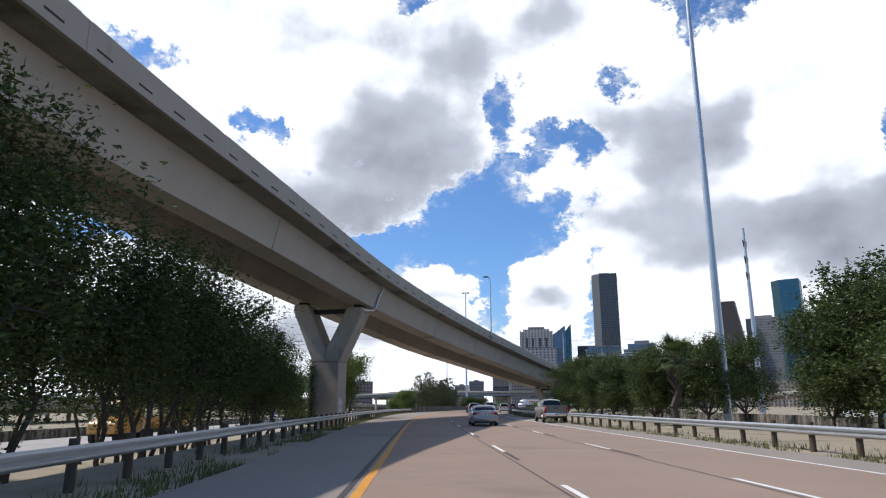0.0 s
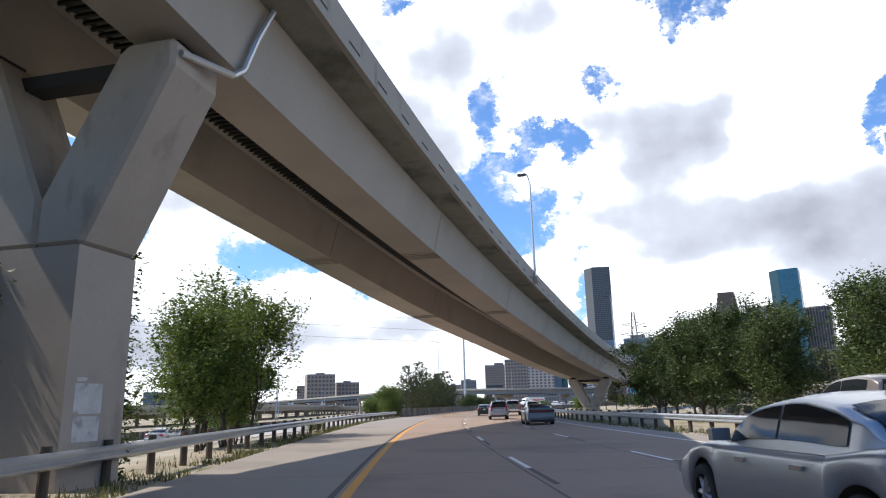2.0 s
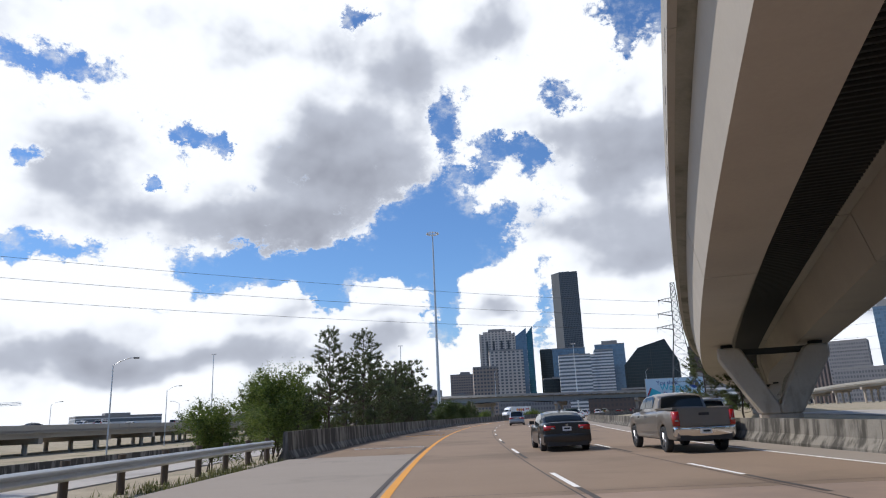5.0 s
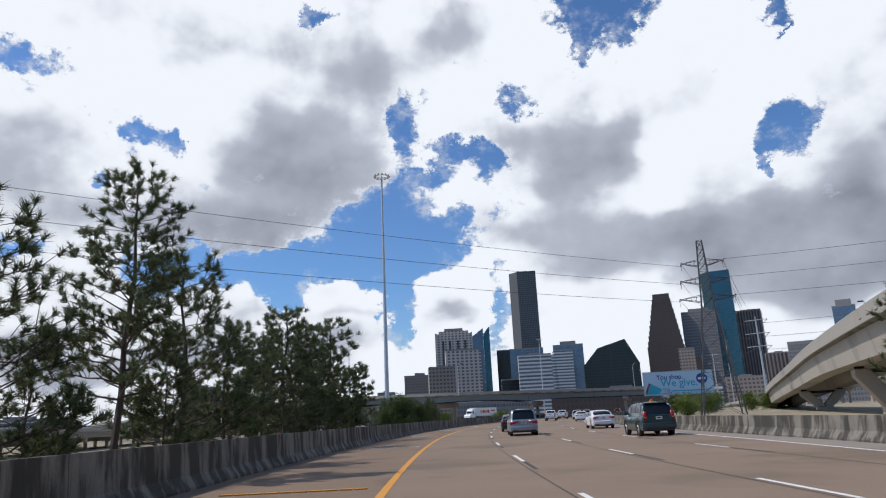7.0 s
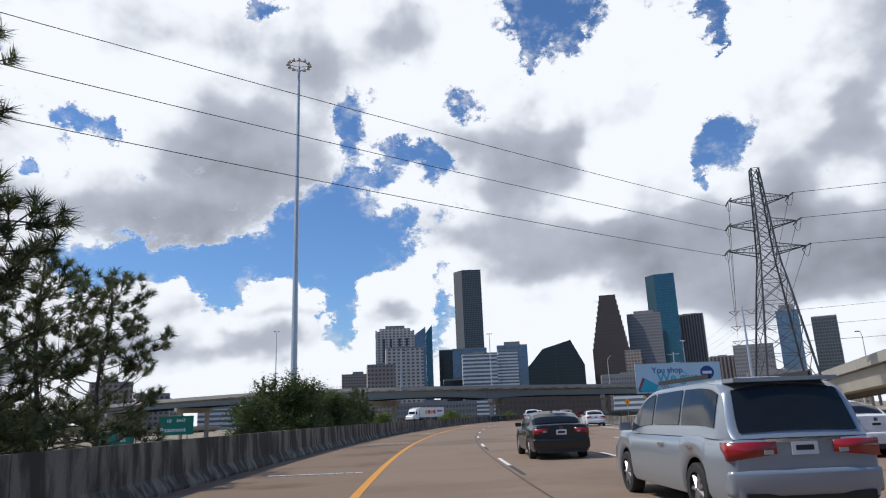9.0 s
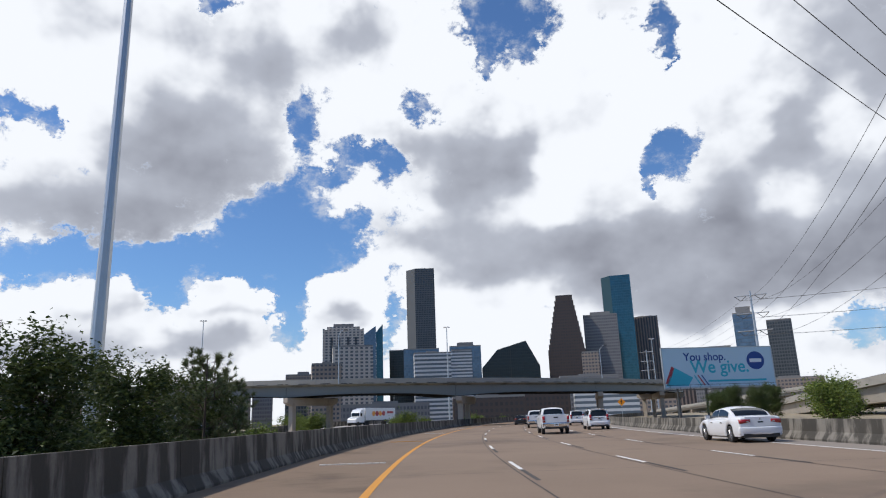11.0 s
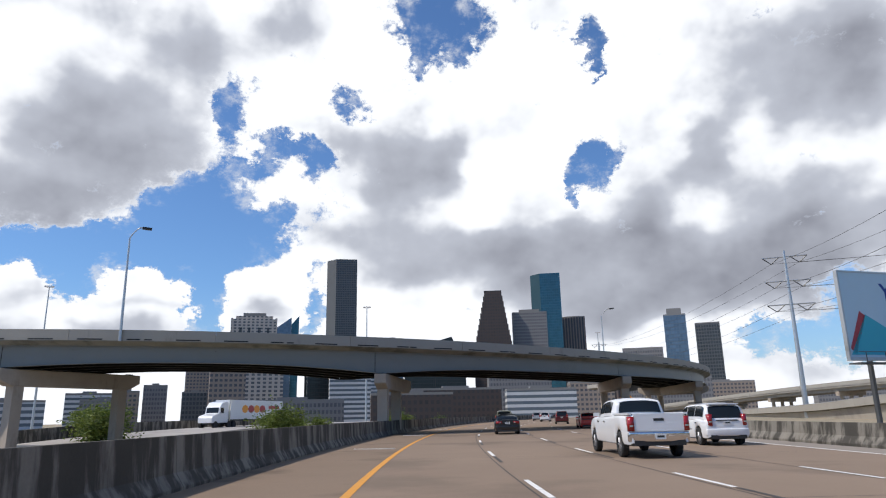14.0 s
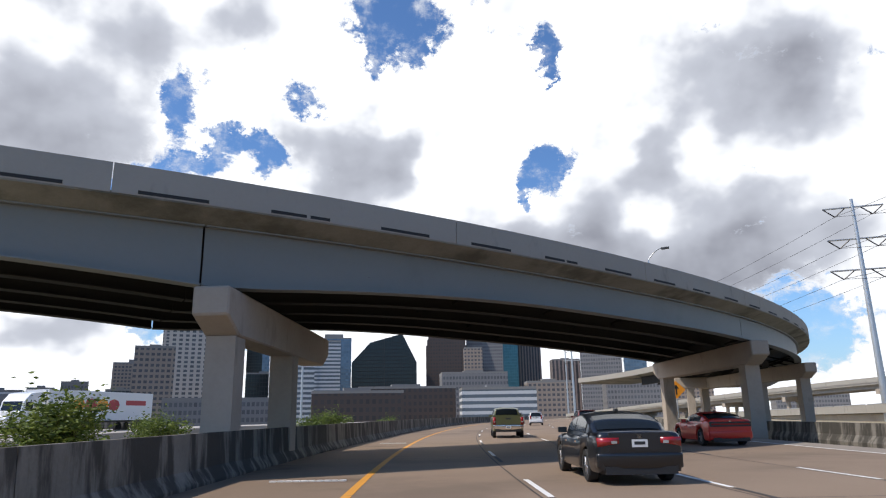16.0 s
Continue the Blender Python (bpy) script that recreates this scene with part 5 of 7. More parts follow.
                rings.append([bm.verts.new((hub.x + x, hub.y + math.cos(a) * rr, hub.z + math.sin(a) * rr)) for rr, x in prof])
            for k in range(24):
                for j in range(len(prof)):
                    bm.faces.new((rings[k][j], rings[(k + 1) % 24][j], rings[(k + 1) % 24][(j + 1) % len(prof)], rings[k][(j + 1) % len(prof)]))
            bmesh.ops.recalc_face_normals(bm, faces=bm.faces)
            wheel = part("wheel", bm, M_TYRE, top, "black tyre")
            bm = bmesh.new()
            tube(bm, hub + Vector((m * 0.02, 0, 0)), hub + Vector((m * 0.03, 0, 0)), r * 0.67, r * 0.67, 24)
            for k in range(7):
                a = 2 * math.pi * k / 7
                tube(bm, hub + Vector((m * 0.075, 0, 0)), hub + Vector((m * 0.06, math.cos(a) * r * 0.63, math.sin(a) * r * 0.63)), 0.045, 0.035, 5)
            tube(bm, hub + Vector((m * 0.03, 0, 0)), hub + Vector((m * 0.085, 0, 0)), 0.07, 0.06, 10)
            part("rim", bm, rim or M_RIM, wheel, "spoked alloy rim" if rim is None else "black spoked rim")
    # rear furniture
    bump_mat = M_CHROME if kind == "pickup" else paint
    bm = boxy(-hw + 0.05, hw - 0.05, -0.075, 0.16, sill + 0.08, sill + 0.38)
    for v in bm.verts:
        if v.co.y < 0 and v.co.z < sill + 0.2:
            v.co.y += 0.03
    bmesh.ops.subdivide_edges(bm, edges=[e for e in bm.edges if abs(e.verts[0].co.x - e.verts[1].co.x) > 0.5], cuts=6)
    for v in bm.verts:
        v.co.y += 0.09 * (abs(v.co.x) / hw) ** 3
    bevel(bm, 0.05, 2)
    part("rear_bumper", bm, bump_mat, top, smooth=True)
    part("valance", boxy(-hw + 0.2, hw - 0.2, -0.03, 0.2, sill - 0.03, sill + 0.12, 0.02), M_TRIM, top)
    zp = deck - 0.30 if kind in ("sedan", "coupe") else (sill + 0.16 if kind == "pickup" else belt - 0.22)
    yp = -0.115 if kind == "pickup" else -0.022
    pl = part("plate", boxy(-0.16, 0.16, yp, yp + 0.014, zp, zp + 0.15), M_PLATE, top, "white registration plate")
    part("plate_bar", boxy(-0.11, 0.11, yp - 0.003, yp + 0.004, zp + 0.05, zp + 0.11), M_TRIM, pl)
    part("badge", boxy(-0.05, 0.05, -0.018, 0.0, deck - 0.14, deck - 0.06, 0.01), M_CHROME, top)
    part("underbody", boxy(-hw + 0.22, hw - 0.22, 0.25, L - 0.3, sill - 0.05, sill + 0.25), M_TRIM, top)
    if kind in ("suv", "minivan"):
        part("tailgate_handle", boxy(-0.45, 0.45, -0.02, 0.0, belt - 0.07, belt - 0.03, 0.01), M_CHROME if kind == "minivan" else M_TRIM, top)
        for m in (-1, 1):
            part("roof_rail", boxy(m * (hw * 0.70) - 0.02, m * (hw * 0.70) + 0.02, rt + 0.4, ft - 0.3, roof - 0.01, roof + 0.05, 0.015), M_TRIM, top)
        part("rear_spoiler", boxy(-hw * 0.68, hw * 0.68, rt - 0.22, rt + 0.1, roof - 0.09, roof - 0.04, 0.02), paint, top)
    if kind == "pickup":
        part("bed_floor", boxy(-hw + 0.17, hw - 0.17, 0.09, rb - 0.05, deck + 0.001, deck + 0.006), M_TRIM, top, "black bed liner")
        for m in (-1, 1):
            part("bed_rail", boxy(m * (hw - 0.12) - 0.06, m * (hw - 0.12) + 0.06, 0.03, rb - 0.02, deck - 0.01, deck + 0.05, 0.02), paint, top)
        part("tailgate", boxy(-hw + 0.22, hw - 0.22, -0.025, 0.05, sill + 0.4, deck + 0.02, 0.02), paint, top)
        part("tailgate_handle", boxy(-0.16, 0.16, -0.035, 0.0, deck - 0.2, deck - 0.12, 0.01), M_TRIM, top)
    if kind == "coupe":
        strip_panel = part("rear_panel", boxy(-hw + 0.10, hw - 0.10, -0.030, 0.12, deck - 0.30, deck - 0.10, 0.03), M_TRIM, top, "gloss black full-width rear panel")
        part("light_strip", boxy(-hw + 0.16, hw - 0.16, -0.036, -0.02, deck - 0.23, deck - 0.17, 0.004), M_TAIL, strip_panel, "thin red light strip")
    if kind in ("sedan", "coupe"):
        part("trunk_lid", boxy(-hw + 0.30, hw - 0.30, -0.018, 0.05, deck - 0.36, deck - 0.02, 0.015), paint, top)
        part("aerial", boxy(-0.03, 0.03, rt + 0.15, rt + 0.32, roof - 0.01, roof + 0.05, 0.015), M_TRIM, top)
    return top


def park(ob, s, side, first=True, z=0.0):
    p, h = at(s, side, z)
    m = Matrix.Translation(p) @ Matrix.Rotation(-h, 4, "Z")
    if first:
        ob.matrix_world = m
        return ob
    return copy_thing(ob, m)


P_SILVER = car_paint("silver paint", (0.36, 0.365, 0.375), 0.55)
P_TAN = car_paint("tan metallic paint", (0.20, 0.175, 0.15))
P_GREY = car_paint("grey metallic paint", (0.20, 0.22, 0.24))
P_BLUEGREY = car_paint("blue-grey metallic paint", (0.30, 0.34, 0.38))
P_WHITE = car_paint("white paint gloss", (0.72, 0.72, 0.72), 0.0)
P_BLACK = car_paint("black paint", (0.006, 0.007, 0.009), 0.0)
P_GREEN = car_paint("dark teal paint", (0.02, 0.06, 0.065), 0.3)
P_OLIVE = car_paint("olive paint", (0.10, 0.10, 0.035), 0.1)
P_RED = car_paint("red paint", (0.55, 0.03, 0.02), 0.1)
P_MAROON = car_paint("dark red paint", (0.10, 0.012, 0.015), 0.3)
LANE2, LANE3, LANE4 = 4.3, 7.9, 11.4
V_SEDAN = park(vehicle("sedan", P_SILVER, "silver sedan with low red tail lamps"), 47.0, LANE2)
V_TAN = park(vehicle("pickup", P_TAN, "tan crew-cab pickup truck with chrome wheels", "truck", "tall"), 55.0, 10.7)
park(vehicle("coupe", P_GREY, "silver-grey muscle sedan with black rear panel", rim=M_TRIM), 88.2, LANE3 - 0.4)
V_SUV = park(vehicle("suv", P_SILVER, "small silver sport utility car", lamp="post"), 106.5, 5.7)
park(vehicle("minivan", P_BLUEGREY, "blue-grey minivan with chrome tailgate strip", "minivan"), 193.0, 4.7)
V_WHITE = park(vehicle("sedan", P_WHITE, "clean white sedan with red tail lamps"), 202.0, 11.5)
park(vehicle("suv", P_GREEN, "dark teal boxy sport utility car", lamp="post"), 182.0, 10.8)
V_BLACK = park(vehicle("sedan", P_BLACK, "black sedan with bright wheels in the lane"), 328.0, 4.6)
V_WPICK = park(vehicle("pickup", P_WHITE, "white crew-cab pickup truck with black tailgate emblem", "truck", "tall"), 299.0, LANE3 - 0.5)
V_WSUV = park(vehicle("suv", P_WHITE, "white sport utility car with tall tail lamps", lamp="post"), 306.0, LANE4 + 0.9)
park(vehicle("pickup", P_OLIVE, "olive-yellow pickup truck with a loaded bed", "truck", "tall"), 357.0, LANE2)
park(vehicle("coupe", P_RED, "bright red two-door sports coupe"), 343.0, LANE4 + 1.2)
park(vehicle("suv", P_MAROON, "dark red sport utility car", lamp="post"), 372.0, LANE4)
park(V_WPICK, 272.0, LANE3 - 0.3, False)
park(V_WSUV, 281.0, LANE4 + 0.6, False)
park(V_WSUV, 405.0, LANE3, False)
park(V_SUV, 425.0, LANE2, False)
park(V_TAN, 127.0, 7.9, False)
park(V_WSUV, 134.0, 10.6, False)
park(V_BLACK, 131.0, 4.3, False)
park(V_BLACK, 206.0, 4.3, False)
park(V_WHITE, 250.5, 13.2, False)


# ---------------------------------------------------------------- where the plants stand
def grow():
    rng = random.Random(4)
    plant(T_DARK, 15.0, -11.4, turn=0.4, k=1.15, first=True)
    for s, side, k in ((20, -13.5, 1.15), (25, -10.9, 1.08), (30.5, -12.2, 1.12), (35, -11.2, 0.98), (41, -12.6, 1.08), (46, -11.2, 0.95), (50.5, -12.6, 0.98), (54.5, -12.4, 0.85), (9, -14.5, 1.0), (38, -17, 1.0), (28, -18, 1.0), (62, -15, 0.8)):
        plant(T_DARK, s, side, turn=rng.uniform(0, 6), k=k * rng.uniform(0.97, 1.05))
    plant(T_SUN, 73.5, -10.2, turn=1.0, k=1.0, first=True)
    for s, side, k in ((79.5, -10.6, 1.25), (83.5, -11.5, 0.85), (70, -13.5, 0.9), (45, -15.5, 1.1), (140, -12, 0.55), (146, -11, 0.8), (150, -12.5, 0.7), (155, -11.2, 0.6)):
        plant(T_SUN, s, side, turn=rng.uniform(0, 6), k=k)
    plant(T_ROUND, 24.0, 20.5, turn=2.0, k=0.95, first=True)
    for s, side, k in ((30, 23, 0.9), (37, 22.5, 0.8), (50, 21.0, 0.78), (53, 18.0, 0.66), (60, 20.5, 0.78), (67, 18.5, 0.72), (73, 21.5, 0.85), (79, 19.0, 0.8), (86, 21.5, 0.92), (92, 19.5, 0.88), (98, 22.5, 1.0), (105, 20.0, 0.92), (112, 23.5, 1.02), (118, 27.0, 1.0), (125, 30.0, 1.05), (131, 27.0, 0.85), (301, 27.5, 0.42), (306, 29.0, 0.45), (311, 31.5, 0.5), (304, 34.0, 0.5), (299, 31.0, 0.45), (19, 24, 1.05), (12, 22, 0.95), (36, 24.5, 1.05), (41, 27, 1.0), (57, 27, 0.85), (83, 28, 0.95), (140, 36, 1.0), (150, 40, 1.0)):
        plant(T_ROUND, s, side, turn=rng.uniform(0, 6), k=k * rng.uniform(0.93, 1.07))
    plant(T_BUSH, 108.0, -12.0, z=-1.3, turn=0.3, k=0.5, first=True)
    for s, side, k, z in ((133, -30, 0.9, -2.6), (148, -34, 0.8, -2.6), (160, -45, 0.9, -2.8), (233, -12, 0.9, -1.5), (238, -12.5, 0.8, -1.5), (270, -14, 0.8, -1.5), (347, -19, 1.2, -1.6), (352, -21, 1.0, -1.6), (358, -18, 0.9, -1.6), (365, -22, 0.9, -1.6),
                          (285, 33, 1.1, -0.3), (292, 36, 1.1, -0.3), (300, 38, 1.2, -0.3), (262, 30, 0.9, -0.3), (322, 48, 1.2, -0.3), (330, 52, 1.2, -0.3), (170, 19.5, 0.8, -0.3), (380, -14, 0.9, -1.6), (395, -16, 1.0, -1.6), (410, -13, 0.8, -1.6), (340, -34, 1.3, -1.7), (350, -40, 1.3, -1.7), (360, -48, 1.4, -1.7)):
        plant(T_BUSH, s, side, z=z, turn=rng.uniform(0, 6), k=k)
    plant(T_PINE_A, 154.0, -9.2, z=-1.2, turn=0.8, k=0.73, first=True)
    for s, side, k in ((165.7, -9.0, 0.83), (180.0, -9.0, 0.56), (190.0, -9.2, 0.72)):
        plant(T_PINE_A, s, side, z=-1.2, turn=rng.uniform(0, 6), k=k)
    plant(T_PINE_B, 160.0, -9.2, z=-1.2, turn=0.2, k=0.94, first=True)
    for s, side, k in ((148.5, -10.0, 0.62), (157, -12.5, 0.7), (171, -9.2, 1.12), (175.5, -9.4, 0.9), (168, -13, 0.75), (184.5, -9.3, 1.15), (188, -10.2, 1.05), (193, -10.0, 1.05), (196, -9.2, 1.27), (199.2, -10.6, 1.0), (201.2, -9.0, 0.86), (204.5, -9.2, 0.9), (191, -13, 0.95), (178.5, -12.5, 0.8)):
        plant(T_PINE_B, s, side, z=-1.2, turn=rng.uniform(0, 6), k=k)
    plant(T_PINE_C, 256.0, -10.2, z=-1.3, turn=0.2, k=0.8, first=True)
    for s, side, k in ((250.0, -9.2, 0.92), (252.6, -9.8, 0.86), (248.2, -10.4, 0.7), (230, -10.5, 0.7), (167, -8.2, 0.7), (179, -8.6, 0.62), (188, -8.2, 0.75), (198, -8.0, 0.7), (176, 27, 1.1), (183, 25.5, 1.3)):
        plant(T_PINE_C, s, side, z=-1.3 if side < 0 else -0.3, turn=rng.uniform(0, 6), k=k)
    for s, side, k in ((221, -9.6, 0.50), (226, -9.2, 0.66), (231, -10.2, 0.64), (238, -9.4, 0.60), (245, -10.2, 0.60), (252, -10.0, 0.5)):
        plant(T_ROUND, s, side, z=-1.4, turn=rng.uniform(0, 6), k=k)
    pl = palm(31, 4.9, "shaggy fan palm among the roadside trees")
    plant(pl, 46.3, 17.4, turn=0.2, k=1.0, first=True)


grow()


def ivy():
    """Leaves that climb the back and the shaded side of the first pier."""
    rng = np.random.default_rng(17)
    top = tagged(empty("ivy", first_pier.matrix_world.copy()), "dark ivy climbing a concrete pier", "ivy")
    spots = []
    for k in range(9000):
        z = 5.4 * rng.uniform() ** 1.2
        if rng.uniform() < 0.6:
            spots.append((-1.25 - abs(rng.normal()) * 0.22, rng.uniform(-1.0, 1.05), z))
        elif rng.uniform() < 0.75:
            spots.append((rng.uniform(-1.3, 1.25), 0.97 + abs(rng.normal()) * 0.16, z))
        else:
            spots.append((-1.25 + abs(rng.normal()) * 0.28, -0.94 - abs(rng.normal()) * 0.05, z * 0.9))
    leaves("foliage", spots, 0.075, M_LEAF, top, rng)
    bm = bmesh.new()
    for k in range(7):
        y = rng.uniform(-0.8, 0.9)
        limb(bm, (-1.23, y, 0.0), (-1.23, y + rng.normal() * 0.4, rng.uniform(2.5, 5.0)), 0.025, 0.008, rng, 5, 0.02)
    part("stems", bm, M_BARK, top)


def weeds():
    """Tufts of grass and weeds along both rails, one mesh."""
    rng = np.random.default_rng(9)
    vs, fs = [], []
    spots = []
    for k in range(5200):
        s = rng.uniform(-8, 140)
        lo = lerp(s, SHOULDER_L)
        side = lo - abs(rng.normal()) * 0.9 - 0.05
        spots.append((s, side))
    for k in range(2600):
        s = rng.uniform(0, 104)
        spots.append((s, lerp(s, EDGE_R) + 1.75 + abs(rng.normal()) * 1.4))
    for s, side in spots:
        if noise.noise((s * 0.35, side * 0.5, 3.0)) < -0.12:
            continue
        p, h = at(s, side, ground_height(side) + 0.0)
        for j in range(3):
            a = rng.uniform(0, 6.28)
            ln = rng.uniform(0.08, 0.30)
            d = Vector((math.cos(a) * 0.5, math.sin(a) * 0.5, 1.0)).normalized() * ln
            w = Vector((-math.sin(a), math.cos(a), 0)) * 0.018
            q = p + Vector((rng.normal() * 0.08, rng.normal() * 0.08, 0))
            i = len(vs)
            vs.extend([tuple(q - w), tuple(q + w), tuple(q + d)])
            fs.append((i, i + 1, i + 2))
    me = bpy.data.meshes.new("weeds")
    me.from_pydata(vs, [], fs)
    me.materials.append(M_WEED)
    tagged(new("weeds", me), "dry grass and weeds along the guard rails", "weeds", kind="stuff")


ivy()
weeds()


# ---------------------------------------------------------------- lighting masts and lamps
def high_mast(x, y, foot, height):
    top = tagged(empty("high_mast_light", Matrix.Translation((x, y, foot))), "very tall grey light mast with a ring of floodlights", "light mast", "high masts")
    bm = bmesh.new()
    tube(bm, (0, 0, 0), (0, 0, height - 1.0), 0.42, 0.16, 12)
    part("pole", bm, M_GALV, top)
    bm = bmesh.new()
    for k in range(16):
        a, b = 2 * math.pi * k / 16, 2 * math.pi * (k + 1) / 16
        tube(bm, (math.cos(a) * 1.15, math.sin(a) * 1.15, height - 0.9), (math.cos(b) * 1.15, math.sin(b) * 1.15, height - 0.9), 0.06, n=5)
    for k in range(4):
        a = math.pi / 2 * k
        tube(bm, (0, 0, height - 1.1), (math.cos(a) * 1.15, math.sin(a) * 1.15, height - 0.9), 0.05, n=5)
    part("ring", bm, M_GALV, top)
    for k in range(12):
        a = 2 * math.pi * k / 12
        bm = bmesh.new()
        c = Vector((math.cos(a) * 1.32, math.sin(a) * 1.32, height - 0.85))
        tube(bm, c + Vector((0, 0, 0.22)), c - Vector((0, 0, 0.10)), 0.12, 0.27, 8)
        part("floodlight", bm, M_CLEAR, top)
    return top


for x, y, foot, height in ((8.9, 260.9, -1.9, 47.2), (2.9, 526, -2, 48.5), (110, 516, -2, 45), (-110, 521, -2, 47), (-62.9, 164.3, -2.5, 49), (250, 560, -2, 45)):
    high_mast(x, y, foot, height)


def davit(m, height, reach, label, double=False):
    top = tagged(empty("street_lamp", m), label, "street lamp", "street lamps")
    bm = bmesh.new()
    tube(bm, (0, 0, 0), (0, 0, height - 0.9), 0.11, 0.06, 8)
    part("pole", bm, M_GALV, top)
    for sgn in ((1, -1) if double else (1,)):
        bm = bmesh.new()
        prev = Vector((0, 0, height - 0.9))
        for k in range(1, 6):
            f = k / 5
            q = Vector((sgn * reach * f, 0, height - 0.9 + 0.9 * math.sin(f * math.pi / 2)))
            tube(bm, prev, q, 0.05, 0.045, 6)
            prev = q
        part("arm", bm, M_GALV, top)
        part("lamp_head", boxy(min(sgn * reach, sgn * (reach + 0.65)), max(sgn * reach, sgn * (reach + 0.65)), -0.14, 0.14, height - 0.12, height + 0.04, 0.05), M_TRIM, top)
    return top


# on the ramp's parapet
for s, hgt in ((37.0, 8.6), (86, 8.4), (122, 8.4), (190, 8.4), (245, 8.4)):
    p, h = ramp_at(s, 5.30, 2.45)
    tagged(davit(Matrix.Translation(p) @ Matrix.Rotation(-h + math.pi, 4, "Z"), hgt, 0.3, "slim grey lamp fixed to the ramp parapet"))
    part_top = empty("lamp_bracket", Matrix.Translation(p) @ Matrix.Rotation(-h, 4, "Z"))
    tagged(part_top, "concrete lamp bracket on the ramp parapet", "bracket", "lamp brackets")
    bm = bmesh.new()
    prism(bm, [(-0.12, -0.35, -0.25), (0.22, -0.35, -0.05), (0.22, -0.35, 0.25), (-0.12, -0.35, 0.4)], Matrix(), Vector((0, 0.7, 0)))
    part("bracket", bm, M_PARAPET, part_top)
# on the flyover
p, h = over_at(-16.5, -0.1, -0.2)
davit(Matrix.Translation(p) @ Matrix.Rotation(-h + 0.4 + math.pi / 2, 4, "Z"), 8.5, 0.8, "tall grey davit lamp fixed to the flyover parapet")
p, h = over_at(52, 11.5, 0.0)
davit(Matrix.Translation(p) @ Matrix.Rotation(-h, 4, "Z"), 8.5, 1.2, "grey davit lamp on the far parapet")
for x, y, turn, double in ((-35, 190, 0.3, False), (-48, 250, 0.3, False), (-70, 330, 0.2, True), (-58, 400, 0.2, True), (-30, 430, 0.2, True), (-95, 300, 0.3, False)):
    davit(Matrix.Translation((x, y, -2.4)) @ Matrix.Rotation(turn, 4, "Z"), 12.5, 2.2, "grey davit street lamp" + (" with two arms" if double else ""), double)


# ---------------------------------------------------------------- power line
M_TOWER = stuff("dark galvanised lattice", (0.075, 0.077, 0.08), 0.6, 0.3, 0.12, 1.0, 9.0, 0.0)
M_INSUL = plain("dark insulator", (0.03, 0.028, 0.03), 0.4)
M_WIRE = plain("conductor", (0.05, 0.05, 0.05), 0.6, 0.3)


def lattice_tower(x, y, foot, height, turn):
    top = tagged(empty("lattice_tower", Matrix.Translation((x, y, foot)) @ Matrix.Rotation(turn, 4, "Z")), "dark steel lattice power tower with three cross arms", "power pylon")

    def half(z):
        return lerp(z, [(0, 3.1), (height * 0.55, 1.25), (height * 0.62, 0.95), (height, 0.42)])

    cuts = [0, 3.6, 7.0, 10.0, 12.8, 15.2, 17.2, 19.0, 20.6, 22.1, 23.5, 24.8, 26.0, 27.2, height]
    for m, n in ((1, 1), (1, -1), (-1, 1), (-1, -1)):
        bm = bmesh.new()
        rings = []
        for z in cuts:
            r = 0.10 if z < 15 else 0.075
            rings.append([bm.verts.new((m * half(z) + dx * r, n * half(z) + dy * r, z)) for dx, dy in ((-1, -1), (1, -1), (1, 1), (-1, 1))])
        for a, b in zip(rings, rings[1:]):
            for k in range(4):
                bm.faces.new((a[k], a[(k + 1) % 4], b[(k + 1) % 4], b[k]))
        part("leg", bm, M_TOWER, top)
    bm = bmesh.new()
    for a, b in zip(cuts, cuts[1:]):
        ha, hb = half(a), half(b)
        for (ax, ay), (bx, by) in (((1, 1), (1, -1)), ((1, -1), (-1, -1)), ((-1, -1), (-1, 1)), ((-1, 1), (1, 1))):
            tube(bm, (ax * ha, ay * ha, a), (bx * hb, by * hb, b), 0.045, n=4)
            tube(bm, (bx * ha, by * ha, a), (ax * hb, ay * hb, b), 0.045, n=4)
            tube(bm, (ax * hb, ay * hb, b), (bx * hb, by * hb, b), 0.04, n=4)
    part("bracing", bm, M_TOWER, top)
    hooks = []
    for z, reach in ((24.6, 3.3), (21.6, 3.7), (18.6, 4.2)):
        for m in (-1, 1):
            bm = bmesh.new()
            h0 = half(z)
            tip = Vector((m * reach, 0, z + 0.35))
            for n in (-1, 1):
                tube(bm, (m * h0 * 0.9, n * h0, z - 0.35), tip, 0.07, 0.05, 5)
                tube(bm, (m * h0 * 0.9, n * h0, z + 0.75), tip, 0.055, 0.04, 5)
                for k in range(1, 4):
                    f = k / 4
                    tube(bm, Vector((m * h0, n * h0, z - 0.35)).lerp(tip, f), Vector((m * h0, n * h0, z + 0.75)).lerp(tip, f * 0.8), 0.03, n=4)
            part("cross_arm", bm, M_TOWER, top)
            for n in (-1, 1):
                bm = bmesh.new()
                tube(bm, tip, tip + Vector((0, n * 1.5, -0.12)), 0.09, n=6)
                part("insulator", bm, M_INSUL, top)
            bm = bmesh.new()
            prev = tip + Vector((0, -1.5, -0.12))
            for k in range(1, 9):
                f = k / 8
                q = tip + Vector((0, -1.5 + 3.0 * f, -0.12 - 1.1 * math.sin(f * math.pi)))
                tube(bm, prev, q, 0.025, n=4)
                prev = q
            part("jumper", bm, M_WIRE, top)
            hooks.append(tip)
    return top, hooks


pylon, hooks = lattice_tower(61.0, 247.6, -0.4, 28.6, radians(-25))


